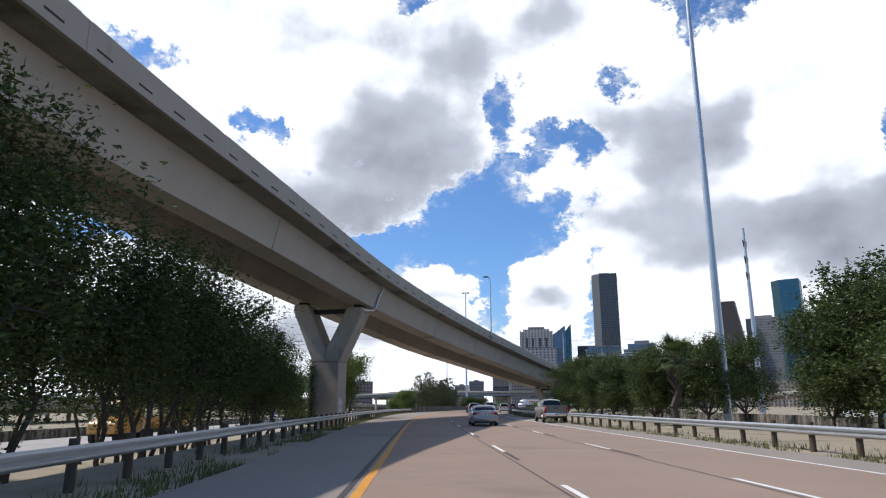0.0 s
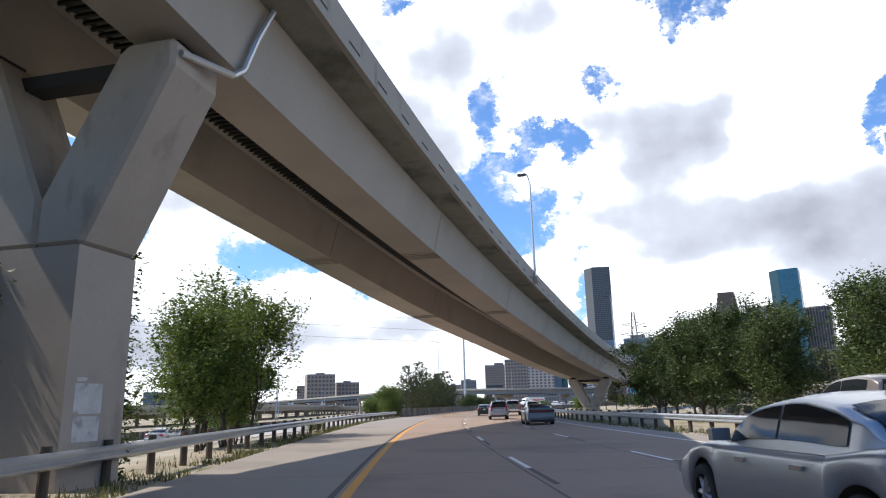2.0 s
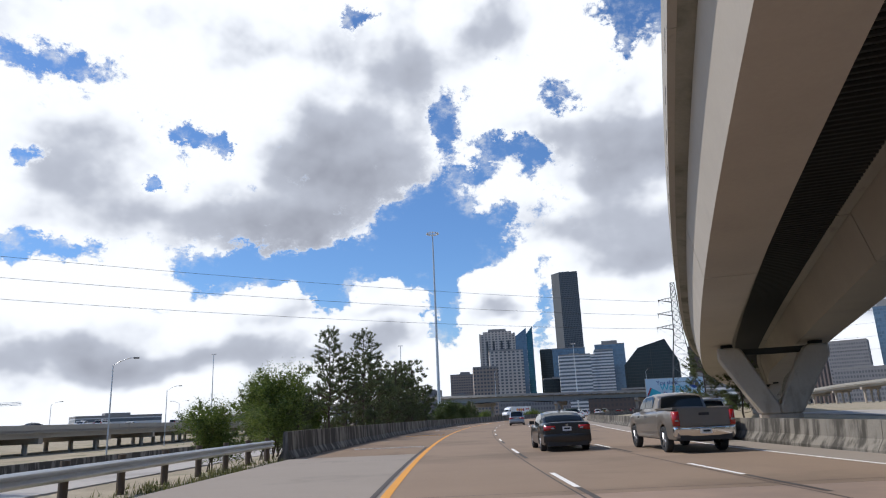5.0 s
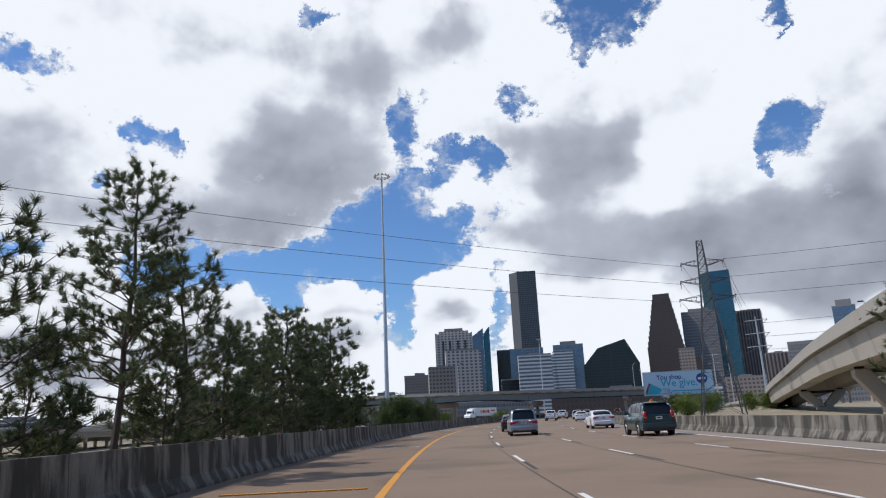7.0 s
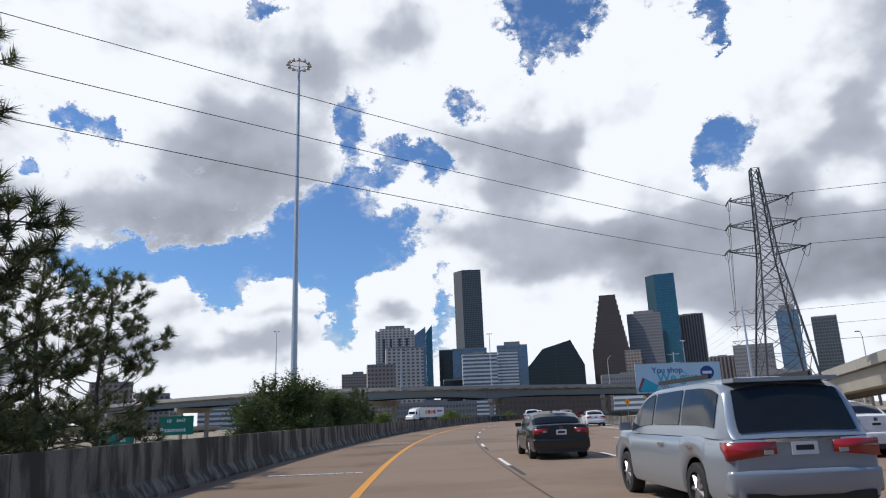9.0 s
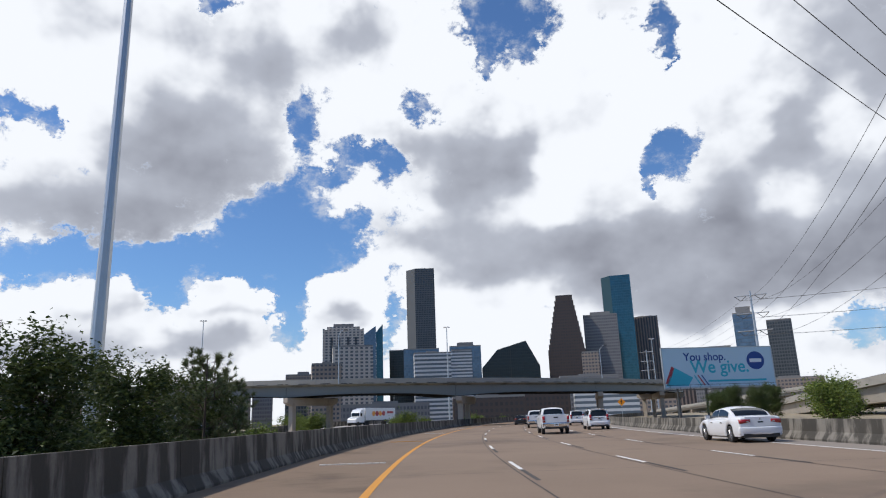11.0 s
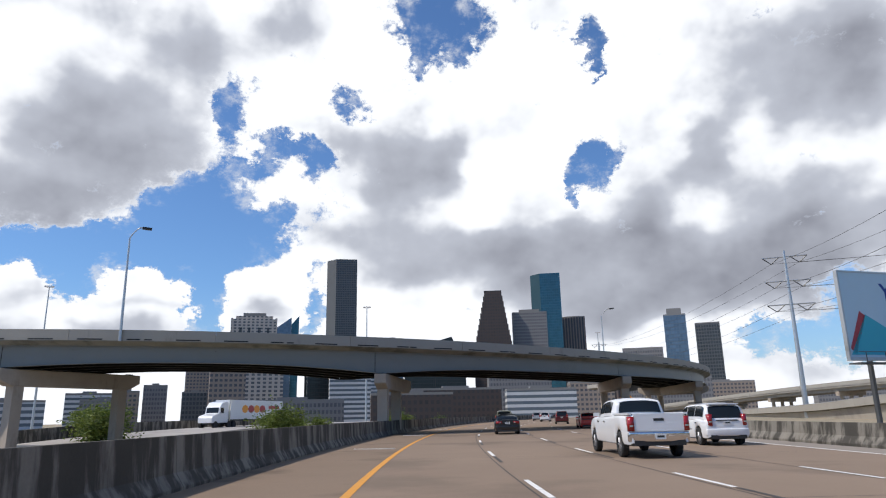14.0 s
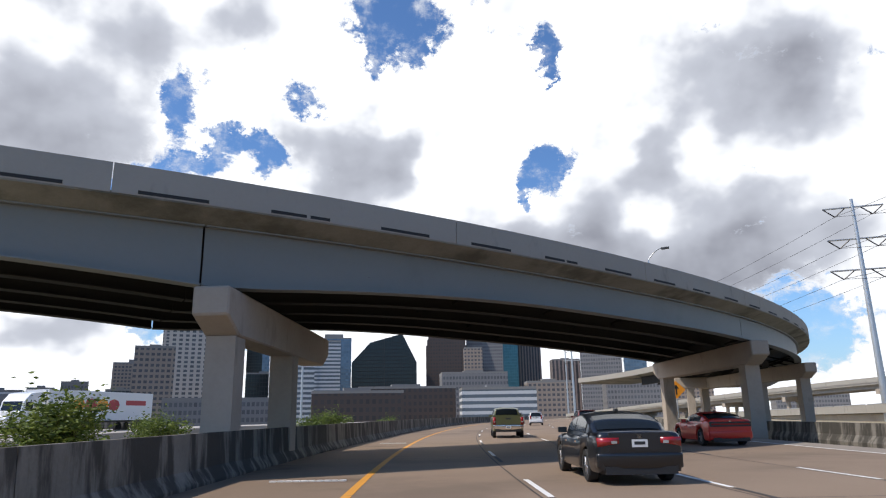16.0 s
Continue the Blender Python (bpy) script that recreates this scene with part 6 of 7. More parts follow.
def poly_tube(bm, pts, r, n=5):
    """One unbroken round bar through the points."""
    rings = []
    for i, c in enumerate(pts):
        w = (pts[min(i + 1, len(pts) - 1)] - pts[max(i - 1, 0)]).normalized()
        u = w.cross(Vector((0, 0, 1))).normalized()
        v = w.cross(u)
        rings.append([bm.verts.new(c + (u * math.cos(2 * math.pi * k / n) + v * math.sin(2 * math.pi * k / n)) * r) for k in range(n)])
    for a, b in zip(rings, rings[1:]):
        for k in range(n):
            bm.faces.new((a[k], a[(k + 1) % n], b[(k + 1) % n], b[k]))


def wire(p, q, sag, name="power_line"):
    bm = bmesh.new()
    p, q = Vector(p), Vector(q)
    poly_tube(bm, [p.lerp(q, k / 24) - Vector((0, 0, sag * 4 * (k / 24) * (1 - k / 24))) for k in range(25)], 0.028, 4)
    tagged(link(name, bm, M_WIRE), "thin dark power line strung between pylons", "power line", "power lines")


mt = pylon.matrix_world
side_dir = (mt.to_3x3() @ Vector((0, 1, 0))).normalized()
for hk in hooks:
    w = mt @ hk
    # towards the left over the freeway from the near arms, and away to the right from the others
    if hk.x < 0:
        wire(w + side_dir * 1.5 - Vector((0, 0, 0.12)), w + Vector((-191, -79, 7)), 2.5)
    else:
        wire(w - side_dir * 1.5 - Vector((0, 0, 0.12)), w + Vector((150, -105, 9)), 4.0)


def mono_pole(x, y, height, turn, label, arms):
    top = tagged(empty("power_pole", Matrix.Translation((x, y, -0.3)) @ Matrix.Rotation(turn, 4, "Z")), label, "power pole", "steel power poles")
    bm = bmesh.new()
    tube(bm, (0, 0, 0), (0, 0, height), 0.50, 0.20, 12)
    part("pole", bm, M_GALV, top)
    for z, reach in arms:
        bm = bmesh.new()
        tube(bm, (-reach, 0, z), (reach, 0, z), 0.12, n=6)
        part("cross_arm", bm, M_GALV, top)
        for m in (-1, 1):
            bm = bmesh.new()
            tube(bm, (m * reach, 0, z), (m * reach * 0.62, 0, z - 1.25), 0.085, n=6)
            tube(bm, (m * reach * 0.24, 0, z), (m * reach * 0.62, 0, z - 1.25), 0.085, n=6)
            part("insulator", bm, M_INSUL, top)
    return top


LIE = -0.80
mono_pole(141.7, 358.5, 30.6, LIE, "pale steel power pole with three cross arms", ((29.4, 3.8), (24.8, 3.8), (20.4, 4.0)))
mono_pole(205.0, 500.0, 30.0, LIE, "pale steel power pole with three cross arms", ((29.0, 3.0), (24.6, 3.0), (20.4, 3.2)))
mono_pole(55.6, 119.5, 33.5, 0.9, "slim grey power pole with short arms behind the trees", ((31.0, 1.2), (28.0, 1.2), (25.0, 1.2)))
for k, (z, rch) in enumerate(((28.2, 2.35), (23.6, 2.35), (19.2, 2.5))):
    for m in (-1, 1):
        a = Vector((141.7 + m * rch * math.cos(LIE), 358.5 + m * rch * math.sin(LIE), z - 0.3))
        b = Vector((205.0 + m * rch * math.cos(LIE), 500.0 + m * rch * math.sin(LIE), z - 0.3))
        wire(a, b, 3.0)
        wire(a, mt @ hooks[k * 2 + (m > 0)], 3.5)
        wire(a, a + Vector((120, -160, 6)), 3.5)


# plain steel column beside the right guard rail
def tall_pole(x, y, height):
    top = tagged(empty("steel_pole", Matrix.Translation((x, y, -0.3))), "very tall plain galvanised pole behind the guard rail", "pole")
    bm = bmesh.new()
    tube(bm, (0, 0, 0), (0, 0, height), 0.34, 0.13, 14)
    part("pole", bm, M_GALV, top)
    part("base_plate", boxy(-0.5, 0.5, -0.5, 0.5, 0.25, 0.34, 0.02), M_GALV, top)


tall_pole(20.96, 50.7, 44.0)


# ---------------------------------------------------------------- writing
def text(name, body, size, material, parent, m, depth=0.01, align="LEFT"):
    cu = bpy.data.curves.new(name, "FONT")
    cu.body, cu.size, cu.extrude, cu.align_x, cu.align_y = body, size, depth, align, "CENTER"
    cu.offset = size * 0.016
    tmp = bpy.data.objects.new(name, cu)
    scene.collection.objects.link(tmp)
    me = bpy.data.meshes.new_from_object(tmp.evaluated_get(bpy.context.evaluated_depsgraph_get()))
    scene.collection.objects.unlink(tmp)
    bpy.data.objects.remove(tmp)
    me.materials.clear()
    me.materials.append(material)
    ob = new(name, me)
    ob.parent = parent
    ob.matrix_local = m
    return ob


M_SIGN = stuff("green sign sheeting", (0.0, 0.16, 0.10), 0.45, 0, 0.06, 0.5, 8.0, 0.0)
M_SIGNW = plain("white sign sheeting", (0.75, 0.76, 0.76), 0.45)
M_BLUE = plain("blue sign sheeting", (0.02, 0.06, 0.32), 0.45)
M_AQUA = plain("printed aqua", (0.05, 0.42, 0.52), 0.6)
M_NAVY = plain("printed navy", (0.02, 0.06, 0.25), 0.6)
M_REDP = plain("printed red", (0.42, 0.05, 0.06), 0.6)
M_ORANGE = plain("orange sheeting", (0.80, 0.30, 0.02), 0.5)
M_VINYL = stuff("billboard vinyl", (0.50, 0.64, 0.72), 0.6, 0, 0.05, 0.3, 2.0, 0.0)
UPRIGHT = Matrix.Rotation(math.pi / 2, 4, "X")


def flat_text(name, body, size, material, parent, x, y, z, align="LEFT"):
    return text(name, body, size, material, parent, Matrix.Translation((x, y, z)) @ UPRIGHT, 0.008, align)


def arrow(parent, x, z, size, m, tilt):
    bm = bmesh.new()
    for a, b in (((0, 0), (0, 1.0)), ((0, 1.0), (-0.32, 0.62)), ((0, 1.0), (0.32, 0.62))):
        tube(bm, (a[0] * size, 0, a[1] * size), (b[0] * size, 0, b[1] * size), 0.10 * size, n=4)
    bm.transform(Matrix.Diagonal((1, 0.2, 1, 1)))
    ob = part("arrow", bm, M_SIGNW, parent)
    ob.matrix_local = Matrix.Translation((x, -0.05, z)) @ Matrix.Rotation(tilt, 4, "Y")


def guide_signs():
    a, b = Vector((-36.6, 149.6)), Vector((-25.0, 142.2))
    turn = math.atan2(b.y - a.y, b.x - a.x)
    g0 = tagged(empty("overhead_sign", Matrix.Translation((a.x, a.y, 0)) @ Matrix.Rotation(turn, 4, "Z")), "pair of green overhead express lane guide signs on one steel post", "road sign")
    bm = bmesh.new()
    tube(bm, (-0.7, 0.6, -3.0), (-0.7, 0.6, 7.6), 0.36, 0.30, 12)
    part("post", bm, M_GALV, g0)
    bm = bmesh.new()
    for z in (4.7, 6.6):
        for y in (0.4, 1.1):
            tube(bm, (-0.7, y, z), (13.6, y, z), 0.09, n=6)
    for k in range(12):
        x = -0.5 + 1.2 * k
        tube(bm, (x, 0.4, 4.7), (x + 1.2, 0.4, 6.6), 0.05, n=5)
        tube(bm, (x, 0.4, 6.6), (x, 1.1, 6.6), 0.04, n=5)
    part("truss", bm, M_GALV, g0)
    part("solar_panel", boxy(-1.4, 0.2, 0.2, 1.0, 7.9, 7.98), M_DARK, g0, "small solar panel on the post top")
    for x0, word, tilt, ax in ((0.0, "Smith St", -0.8, 0.65), (6.95, "Milam St", 0.8, 5.2)):
        pn = part("panel", boxy(x0, x0 + 6.6, -0.04, 0.04, 4.05, 7.30, 0.02), M_SIGN, g0)
        bm = bmesh.new()
        for xx0, xx1, z0, z1 in ((x0 + 0.08, x0 + 6.52, 4.13, 4.20), (x0 + 0.08, x0 + 6.52, 7.15, 7.22), (x0 + 0.08, x0 + 0.15, 4.2, 7.15), (x0 + 6.45, x0 + 6.52, 4.2, 7.15), (x0 + 0.15, x0 + 6.45, 6.36, 6.41)):
            box(bm, xx0, xx1, -0.048, -0.038, z0, z1)
        part("border", bm, M_SIGNW, pn)
        flat_text("lettering", "EXPRESS LANE", 0.62, M_SIGNW, pn, x0 + 1.35, -0.045, 6.78)
        flat_text("lettering", word, 0.98, M_SIGNW, pn, x0 + 1.4, -0.045, 5.75)
        part("shield", boxy(x0 + 0.45, x0 + 1.1, -0.05, -0.04, 6.5, 7.08, 0.004), M_BLUE, pn)
        arrow(pn, x0 + ax, 4.5, 0.95, 1, tilt)


guide_signs()


def ground_sign(x0, y0, z, w, h, lines):
    p, hd = Vector((x0, y0, 0)), radians(-6.0)
    g0 = tagged(empty("guide_sign", Matrix.Translation((p.x, p.y, -1.5)) @ Matrix.Rotation(-hd, 4, "Z")), "green guide sign standing below the barrier", "road sign", "guide signs")
    for x in (0.5, w - 0.5):
        bm = bmesh.new()
        tube(bm, (x, 0.08, 0), (x, 0.08, z + h + 1.5), 0.07, n=8)
        part("post", bm, M_GALV, g0)
    pn = part("panel", boxy(0, w, -0.03, 0.03, z + 1.5, z + h + 1.5, 0.015), M_SIGN, g0)
    for body, size, x, dz in lines:
        flat_text("lettering", body, size, M_SIGNW, pn, x, -0.035, z + 1.5 + dz)
    return pn


ground_sign(-2.9, 249.9, 0.7, 2.9, 1.65, (("EAST", 0.36, 1.45, 1.25), ("Beaumont", 0.52, 0.12, 0.45), ("10", 0.42, 0.62, 1.22)))
ground_sign(-6.2, 243.2, 0.0, 2.6, 1.2, (("St", 0.5, 1.6, 0.6),))


# ---------------------------------------------------------------- billboard
def billboard():
    a, b = Vector((72.3, 300.6)), Vector((88.6, 298.2))
    turn = math.atan2(b.y - a.y, b.x - a.x)
    w = (b - a).length
    z0, z1 = 4.35, 9.6
    g0 = tagged(empty("billboard", Matrix.Translation((a.x, a.y, 0)) @ Matrix.Rotation(turn, 4, "Z")), "large pale blue advertising billboard on steel posts with a catwalk", "billboard")
    pn = part("panel", boxy(0, w, -0.08, 0.08, z0, z1, 0.02), M_VINYL, g0)
    bm = bmesh.new()
    for x0, x1, za, zb in ((-0.1, w + 0.1, z0 - 0.2, z0), (-0.1, w + 0.1, z1, z1 + 0.12), (-0.12, 0.0, z0, z1), (w, w + 0.12, z0, z1)):
        box(bm, x0, x1, -0.12, 0.14, za, zb)
    part("frame", bm, M_GALV, g0)
    for x in (2.0, 6.2, 10.3, w - 2.0):
        bm = bmesh.new()
        tube(bm, (x, 0.5, -0.4), (x, 0.5, z1 - 0.4), 0.16, n=8)
        part("post", bm, M_TOWER, g0)
    part("catwalk", boxy(-0.3, w + 0.3, -1.0, -0.15, z0 - 0.45, z0 - 0.36), M_TOWER, g0, "steel catwalk below the panel")
    bm = bmesh.new()
    for k in range(12):
        x = 0.2 + (w - 0.4) * k / 11
        tube(bm, (x, -0.98, z0 - 0.36), (x, -0.98, z0 + 0.25), 0.025, n=5)
    tube(bm, (-0.3, -0.98, z0 + 0.25), (w + 0.3, -0.98, z0 + 0.25), 0.025, n=5)
    part("catwalk_rail", bm, M_TOWER, g0)
    flat_text("lettering", "You shop.", 1.55, M_NAVY, pn, 3.1, -0.085, 8.35)
    flat_text("lettering", "We give.", 2.45, M_AQUA, pn, 4.0, -0.085, 6.95)
    part("small_print", boxy(6.4, 15.2, -0.088, -0.082, 4.95, 5.22), M_AQUA, pn, "line of small print")
    bm = bmesh.new()
    prism(bm, [(13.9 + 1.35 * math.cos(t * 0.2618), -0.082, 7.75 + 1.25 * math.sin(t * 0.2618)) for t in range(24)], Matrix(), Vector((0, -0.006, 0)))
    lg = part("emblem", bm, M_NAVY, pn, "dark blue oval emblem")
    part("emblem_bar", boxy(13.0, 14.8, -0.094, -0.087, 7.5, 8.0), M_SIGNW, lg)
    # printed folder and pencils
    for pts, mat in (((( 0.1, 4.5), (1.6, 7.0), (4.2, 5.6), (3.4, 4.5)), M_AQUA), (((0.1, 4.9), (1.2, 7.2), (1.6, 6.9), (0.5, 4.5)), M_REDP)):
        bm = bmesh.new()
        prism(bm, [(x, -0.083, z) for x, z in pts], Matrix(), Vector((0, -0.004, 0)))
        part("print_shape", bm, mat, pn)
    for k in range(3):
        bm = bmesh.new()
        tube(bm, (4.4 + 0.55 * k, -0.085, 5.9), (5.3 + 0.55 * k, -0.085, 4.5), 0.09, n=4)
        part("print_shape", bm, (M_AQUA, M_REDP, M_NAVY)[k], pn)


billboard()


# lane-ends warning diamond
def diamond(s, side):
    p, h = at(s, side)
    g0 = tagged(empty("warning_sign", Matrix.Translation((p.x, p.y, 0)) @ Matrix.Rotation(-h, 4, "Z")), "orange diamond warning sign with a black arrow", "road sign")
    bm = bmesh.new()
    tube(bm, (0, 0.05, -0.3), (0, 0.05, 4.2), 0.05, n=6)
    part("post", bm, M_GALV, g0)
    bm = bmesh.new()
    prism(bm, [(0, 0, 2.6), (0.85, 0, 3.45), (0, 0, 4.3), (-0.85, 0, 3.45)], Matrix(), Vector((0, 0.02, 0)))
    pn = part("panel", bm, M_ORANGE, g0)
    bm = bmesh.new()
    box(bm, -0.07, 0.07, -0.008, -0.002, 3.0, 3.6)
    prism(bm, [(-0.25, -0.002, 3.55), (0.25, -0.002, 3.55), (0, -0.002, 3.95)], Matrix(), Vector((0, -0.006, 0)))
    part("arrow", bm, M_TRIM, pn)


diamond(380.9, 20.9)


# ---------------------------------------------------------------- other roads
def curve_points(rows, step=4.0):
    """Rounded line through (x, y, z) rows, as stations with headings."""
    pts = [Vector(r) for r in rows]
    out = []
    for i in range(len(pts) - 1):
        p0, p1, p2, p3 = pts[max(i - 1, 0)], pts[i], pts[i + 1], pts[min(i + 2, len(pts) - 1)]
        n = max(2, int((p2 - p1).length / step))
        for k in range(n):
            t = k / n
            out.append(0.5 * ((2 * p1) + (p2 - p0) * t + (2 * p0 - 5 * p1 + 4 * p2 - p3) * t * t + (3 * p1 - p0 - 3 * p2 + p3) * t ** 3))
    out.append(pts[-1])
    st = []
    for i, p in enumerate(out):
        d = out[min(i + 1, len(out) - 1)] - out[max(i - 1, 0)]
        st.append((p.x, p.y, p.z, math.atan2(d.x, d.y)))
    return st


def bridge(name, rows, width, label, pier_gap=22.0, foot=-4.0, rail=0.85, material=None, piers=True):
    """A simple elevated road: slab, edge beams, rails and bents."""
    st = curve_points(rows)
    x0, y0, z0, h0 = st[0]
    top = tagged(empty(name, Matrix.Translation((x0, y0, z0))), label, "elevated road", kind="structure")
    inv = top.matrix_world.inverted()
    hw = width / 2

    def put(nm, bm, mat):
        bm.transform(inv)
        part(nm, bm, mat, top)

    put("deck", sweep(st, [(-hw, -0.35), (-hw, 0.0), (hw, 0.0), (hw, -0.35)]), M_ROAD2)
    for m in (-1, 1):
        put("parapet", sweep(st, [(m * hw, -0.5), (m * hw, rail), (m * (hw - 0.25), rail), (m * (hw - 0.4), 0.004)]), M_PARAPET)
    for k in range(4):
        c = -hw + 1.2 + (width - 2.4) * k / 3
        put("girder", sweep(st, [(c - 0.3, -1.3), (c - 0.3, -0.352), (c + 0.3, -0.352), (c + 0.3, -1.3)]), M_BOX)
    run = 0.0
    if piers:
        for a, b in zip(st, st[1:]):
            run += math.hypot(b[0] - a[0], b[1] - a[1])
            if run > pier_gap:
                run = 0.0
                x, y, z, h = b
                m = inv @ Matrix.Translation((x, y, 0)) @ Matrix.Rotation(-h, 4, "Z")
                if z - 2.3 - foot < 0.6:
                    continue
                bm = boxy(-hw + 0.6, hw - 0.6, -0.55, 0.55, z - 2.3, z - 1.302, 0.05)
                bm.transform(m)
                part("cap_beam", bm, M_PIER, top)
                for c in (-hw * 0.6, 0.0, hw * 0.6):
                    bm = bmesh.new()
                    tube(bm, (c, 0, foot), (c, 0, z - 2.3), 0.45, n=10)
                    bm.transform(m)
                    part("column", bm, M_PIER, top)
    return top, st


left_deck, left_st = bridge("elevated_freeway", [(-120, -80, 2.0), (-92, 60, 2.0), (-82, 160, 2.1), (-66, 260, 2.2), (-62, 380, 2.0), (-58, 500, 1.2), (-40, 640, 0.2)], 17.0, "long elevated freeway on rows of columns, busy with traffic", 18.0, -4.5)
bridge("right_ramp", [(192, 250, 8.4), (187, 300, 8.2), (185, 340, 7.6), (187, 378, 6.6), (195, 415, 5.2), (206, 467, 2.6), (222, 520, 0.5)], 9.0, "pale concrete ramp descending behind the flyover", 20.0, -1.5)

# lower roads beside the freeway
tagged(link("frontage_road", sweep([(p[0], p[1], p[2], p[3]) for p in curve_points([(-34, -60, -1.48), (-30, 60, -1.48), (-24, 150, -1.48), (-10, 230, -1.48), (14, 310, -1.4), (36, 358, 0.1), (62, 400, 0.5), (120, 470, 0.2)])], [(-6, -2.4), (-6, 0.0), (6, 0.0), (6, -2.4)]), M_ROAD2), "pale lower road below the freeway", "road", kind="structure")
tagged(link("service_road", sweep(curve_points([(28, -60, -0.12), (31, 20, -0.12), (33, 80, -0.12), (42, 140, -0.12), (60, 200, -0.12)]), [(-5, -0.3), (-5, 0.0), (5, 0.0), (5, -0.3)]), M_ROAD2), "service road behind the trees", "road", kind="structure")


def low_wall(name, rows, height, label):
    st = curve_points(rows)
    tagged(link(name, sweep(st, [(-0.22, -0.4), (-0.15, height), (0.15, height), (0.22, -0.4)]), M_BARRIER), label, "concrete barrier", kind="structure")


low_wall("frontage_wall", [(-40.5, -60, -1.6), (-37, 60, -1.6), (-30.5, 150, -1.6), (-17, 232, -1.6), (7, 314, -1.3), (30, 364, 0.3), (56, 406, 0.5)], 0.95, "long low concrete wall beside the lower road")
low_wall("service_wall", [(22.5, -50, -0.2), (25, 20, -0.2), (27, 75, -0.2), (36, 138, -0.2)], 0.85, "low white concrete wall behind the trees")


# vehicles on the other roads
def coach(label, paint, L, H):
    top = tagged(empty("coach"), label, "bus")
    part("body", boxy(-1.25, 1.25, 0, L, 0.4, H, 0.15), paint, top)
    for m in (-1, 1):
        part("window_band", boxy(m * 1.252 - 0.01, m * 1.252 + 0.01, 0.5, L - 0.6, H - 1.75, H - 0.65), M_GLASS, top)
        for y in (2.0, L - 2.5):
            bm = bmesh.new()
            tube(bm, (m * 1.0, y, 0.5), (m * 1.27, y, 0.5), 0.5, n=16)
            part("wheel", bm, M_TYRE, top)
    part("windscreen", boxy(-1.1, 1.1, L - 0.02, L + 0.015, H - 1.9, H - 0.4), M_GLASS, top)
    return top


def on_bridge(ob, st, i, side, first, back=False):
    x, y, z, h = st[i]
    m = Matrix.Translation((x + math.cos(h) * side, y - math.sin(h) * side, z)) @ Matrix.Rotation(-h + (math.pi if back else 0), 4, "Z")
    if first:
        ob.matrix_world = m
        return ob
    return copy_thing(ob, m)


P_COACH = car_paint("dark blue coach paint", (0.03, 0.06, 0.14), 0.1)
on_bridge(coach("dark blue double-deck coach on the elevated freeway", P_COACH, 13.0, 3.9), left_st, 72, 5.0, True)
fleet = (V_WHITE, V_SUV, V_SEDAN, V_TAN, V_BLACK, V_WSUV, V_WPICK)
for k in range(26):
    i = 34 + int(k * 4.1)
    if i < len(left_st) - 2 and abs(i - 72) > 3:
        on_bridge(fleet[k % 7], left_st, i, (5.2, 1.8, -2.0, -5.4)[(k * 3) % 4], False, (k * 3) % 4 > 1)
for s, side, z, v in ((104, -25.5, -1.48, V_SEDAN), (40, -27.5, -1.48, V_WHITE)):
    park(v, s, side, False, z)
park(V_WSUV, 44, 30.5, False, -0.12)


# box trailer on the lower road
def trailer():
    top = tagged(empty("box_trailer"), "white box trailer with printed food pictures", "truck trailer")
    part("box", boxy(-1.25, 1.25, 0, 15.5, 1.2, 4.0, 0.04), plain("trailer white", (0.72, 0.72, 0.72), 0.4), top)
    for k in range(4):
        bm = bmesh.new()
        prism(bm, [(-1.254, 6.5 + 1.7 * k + 0.9 * math.cos(a * 0.785), 2.7 + 0.6 * math.sin(a * 0.785)) for a in range(8)], Matrix(), Vector((-0.006, 0, 0)))
        part("print_shape", bm, (M_REDP, M_ORANGE, M_REDP, M_ORANGE)[k], top)
    part("print_bar", boxy(-1.26, -1.25, 1.2, 4.6, 2.7, 3.2), M_REDP, top)
    tractor(top, 15.9, P_WHITE)
    for m in (-1, 1):
        for y in (1.2, 2.5):
            bm = bmesh.new()
            tube(bm, (m * 0.9, y, 0.5), (m * 1.24, y, 0.5), 0.5, n=16)
            part("wheel", bm, M_TYRE, top)
        part("landing_leg", boxy(m * 0.9 - 0.08, m * 0.9 + 0.08, 11.0, 11.2, 0.05, 1.21), M_TRIM, top)
    part("under_frame", boxy(-0.5, 0.5, 0.4, 15.4, 1.0, 1.205), M_TRIM, top)
    return top


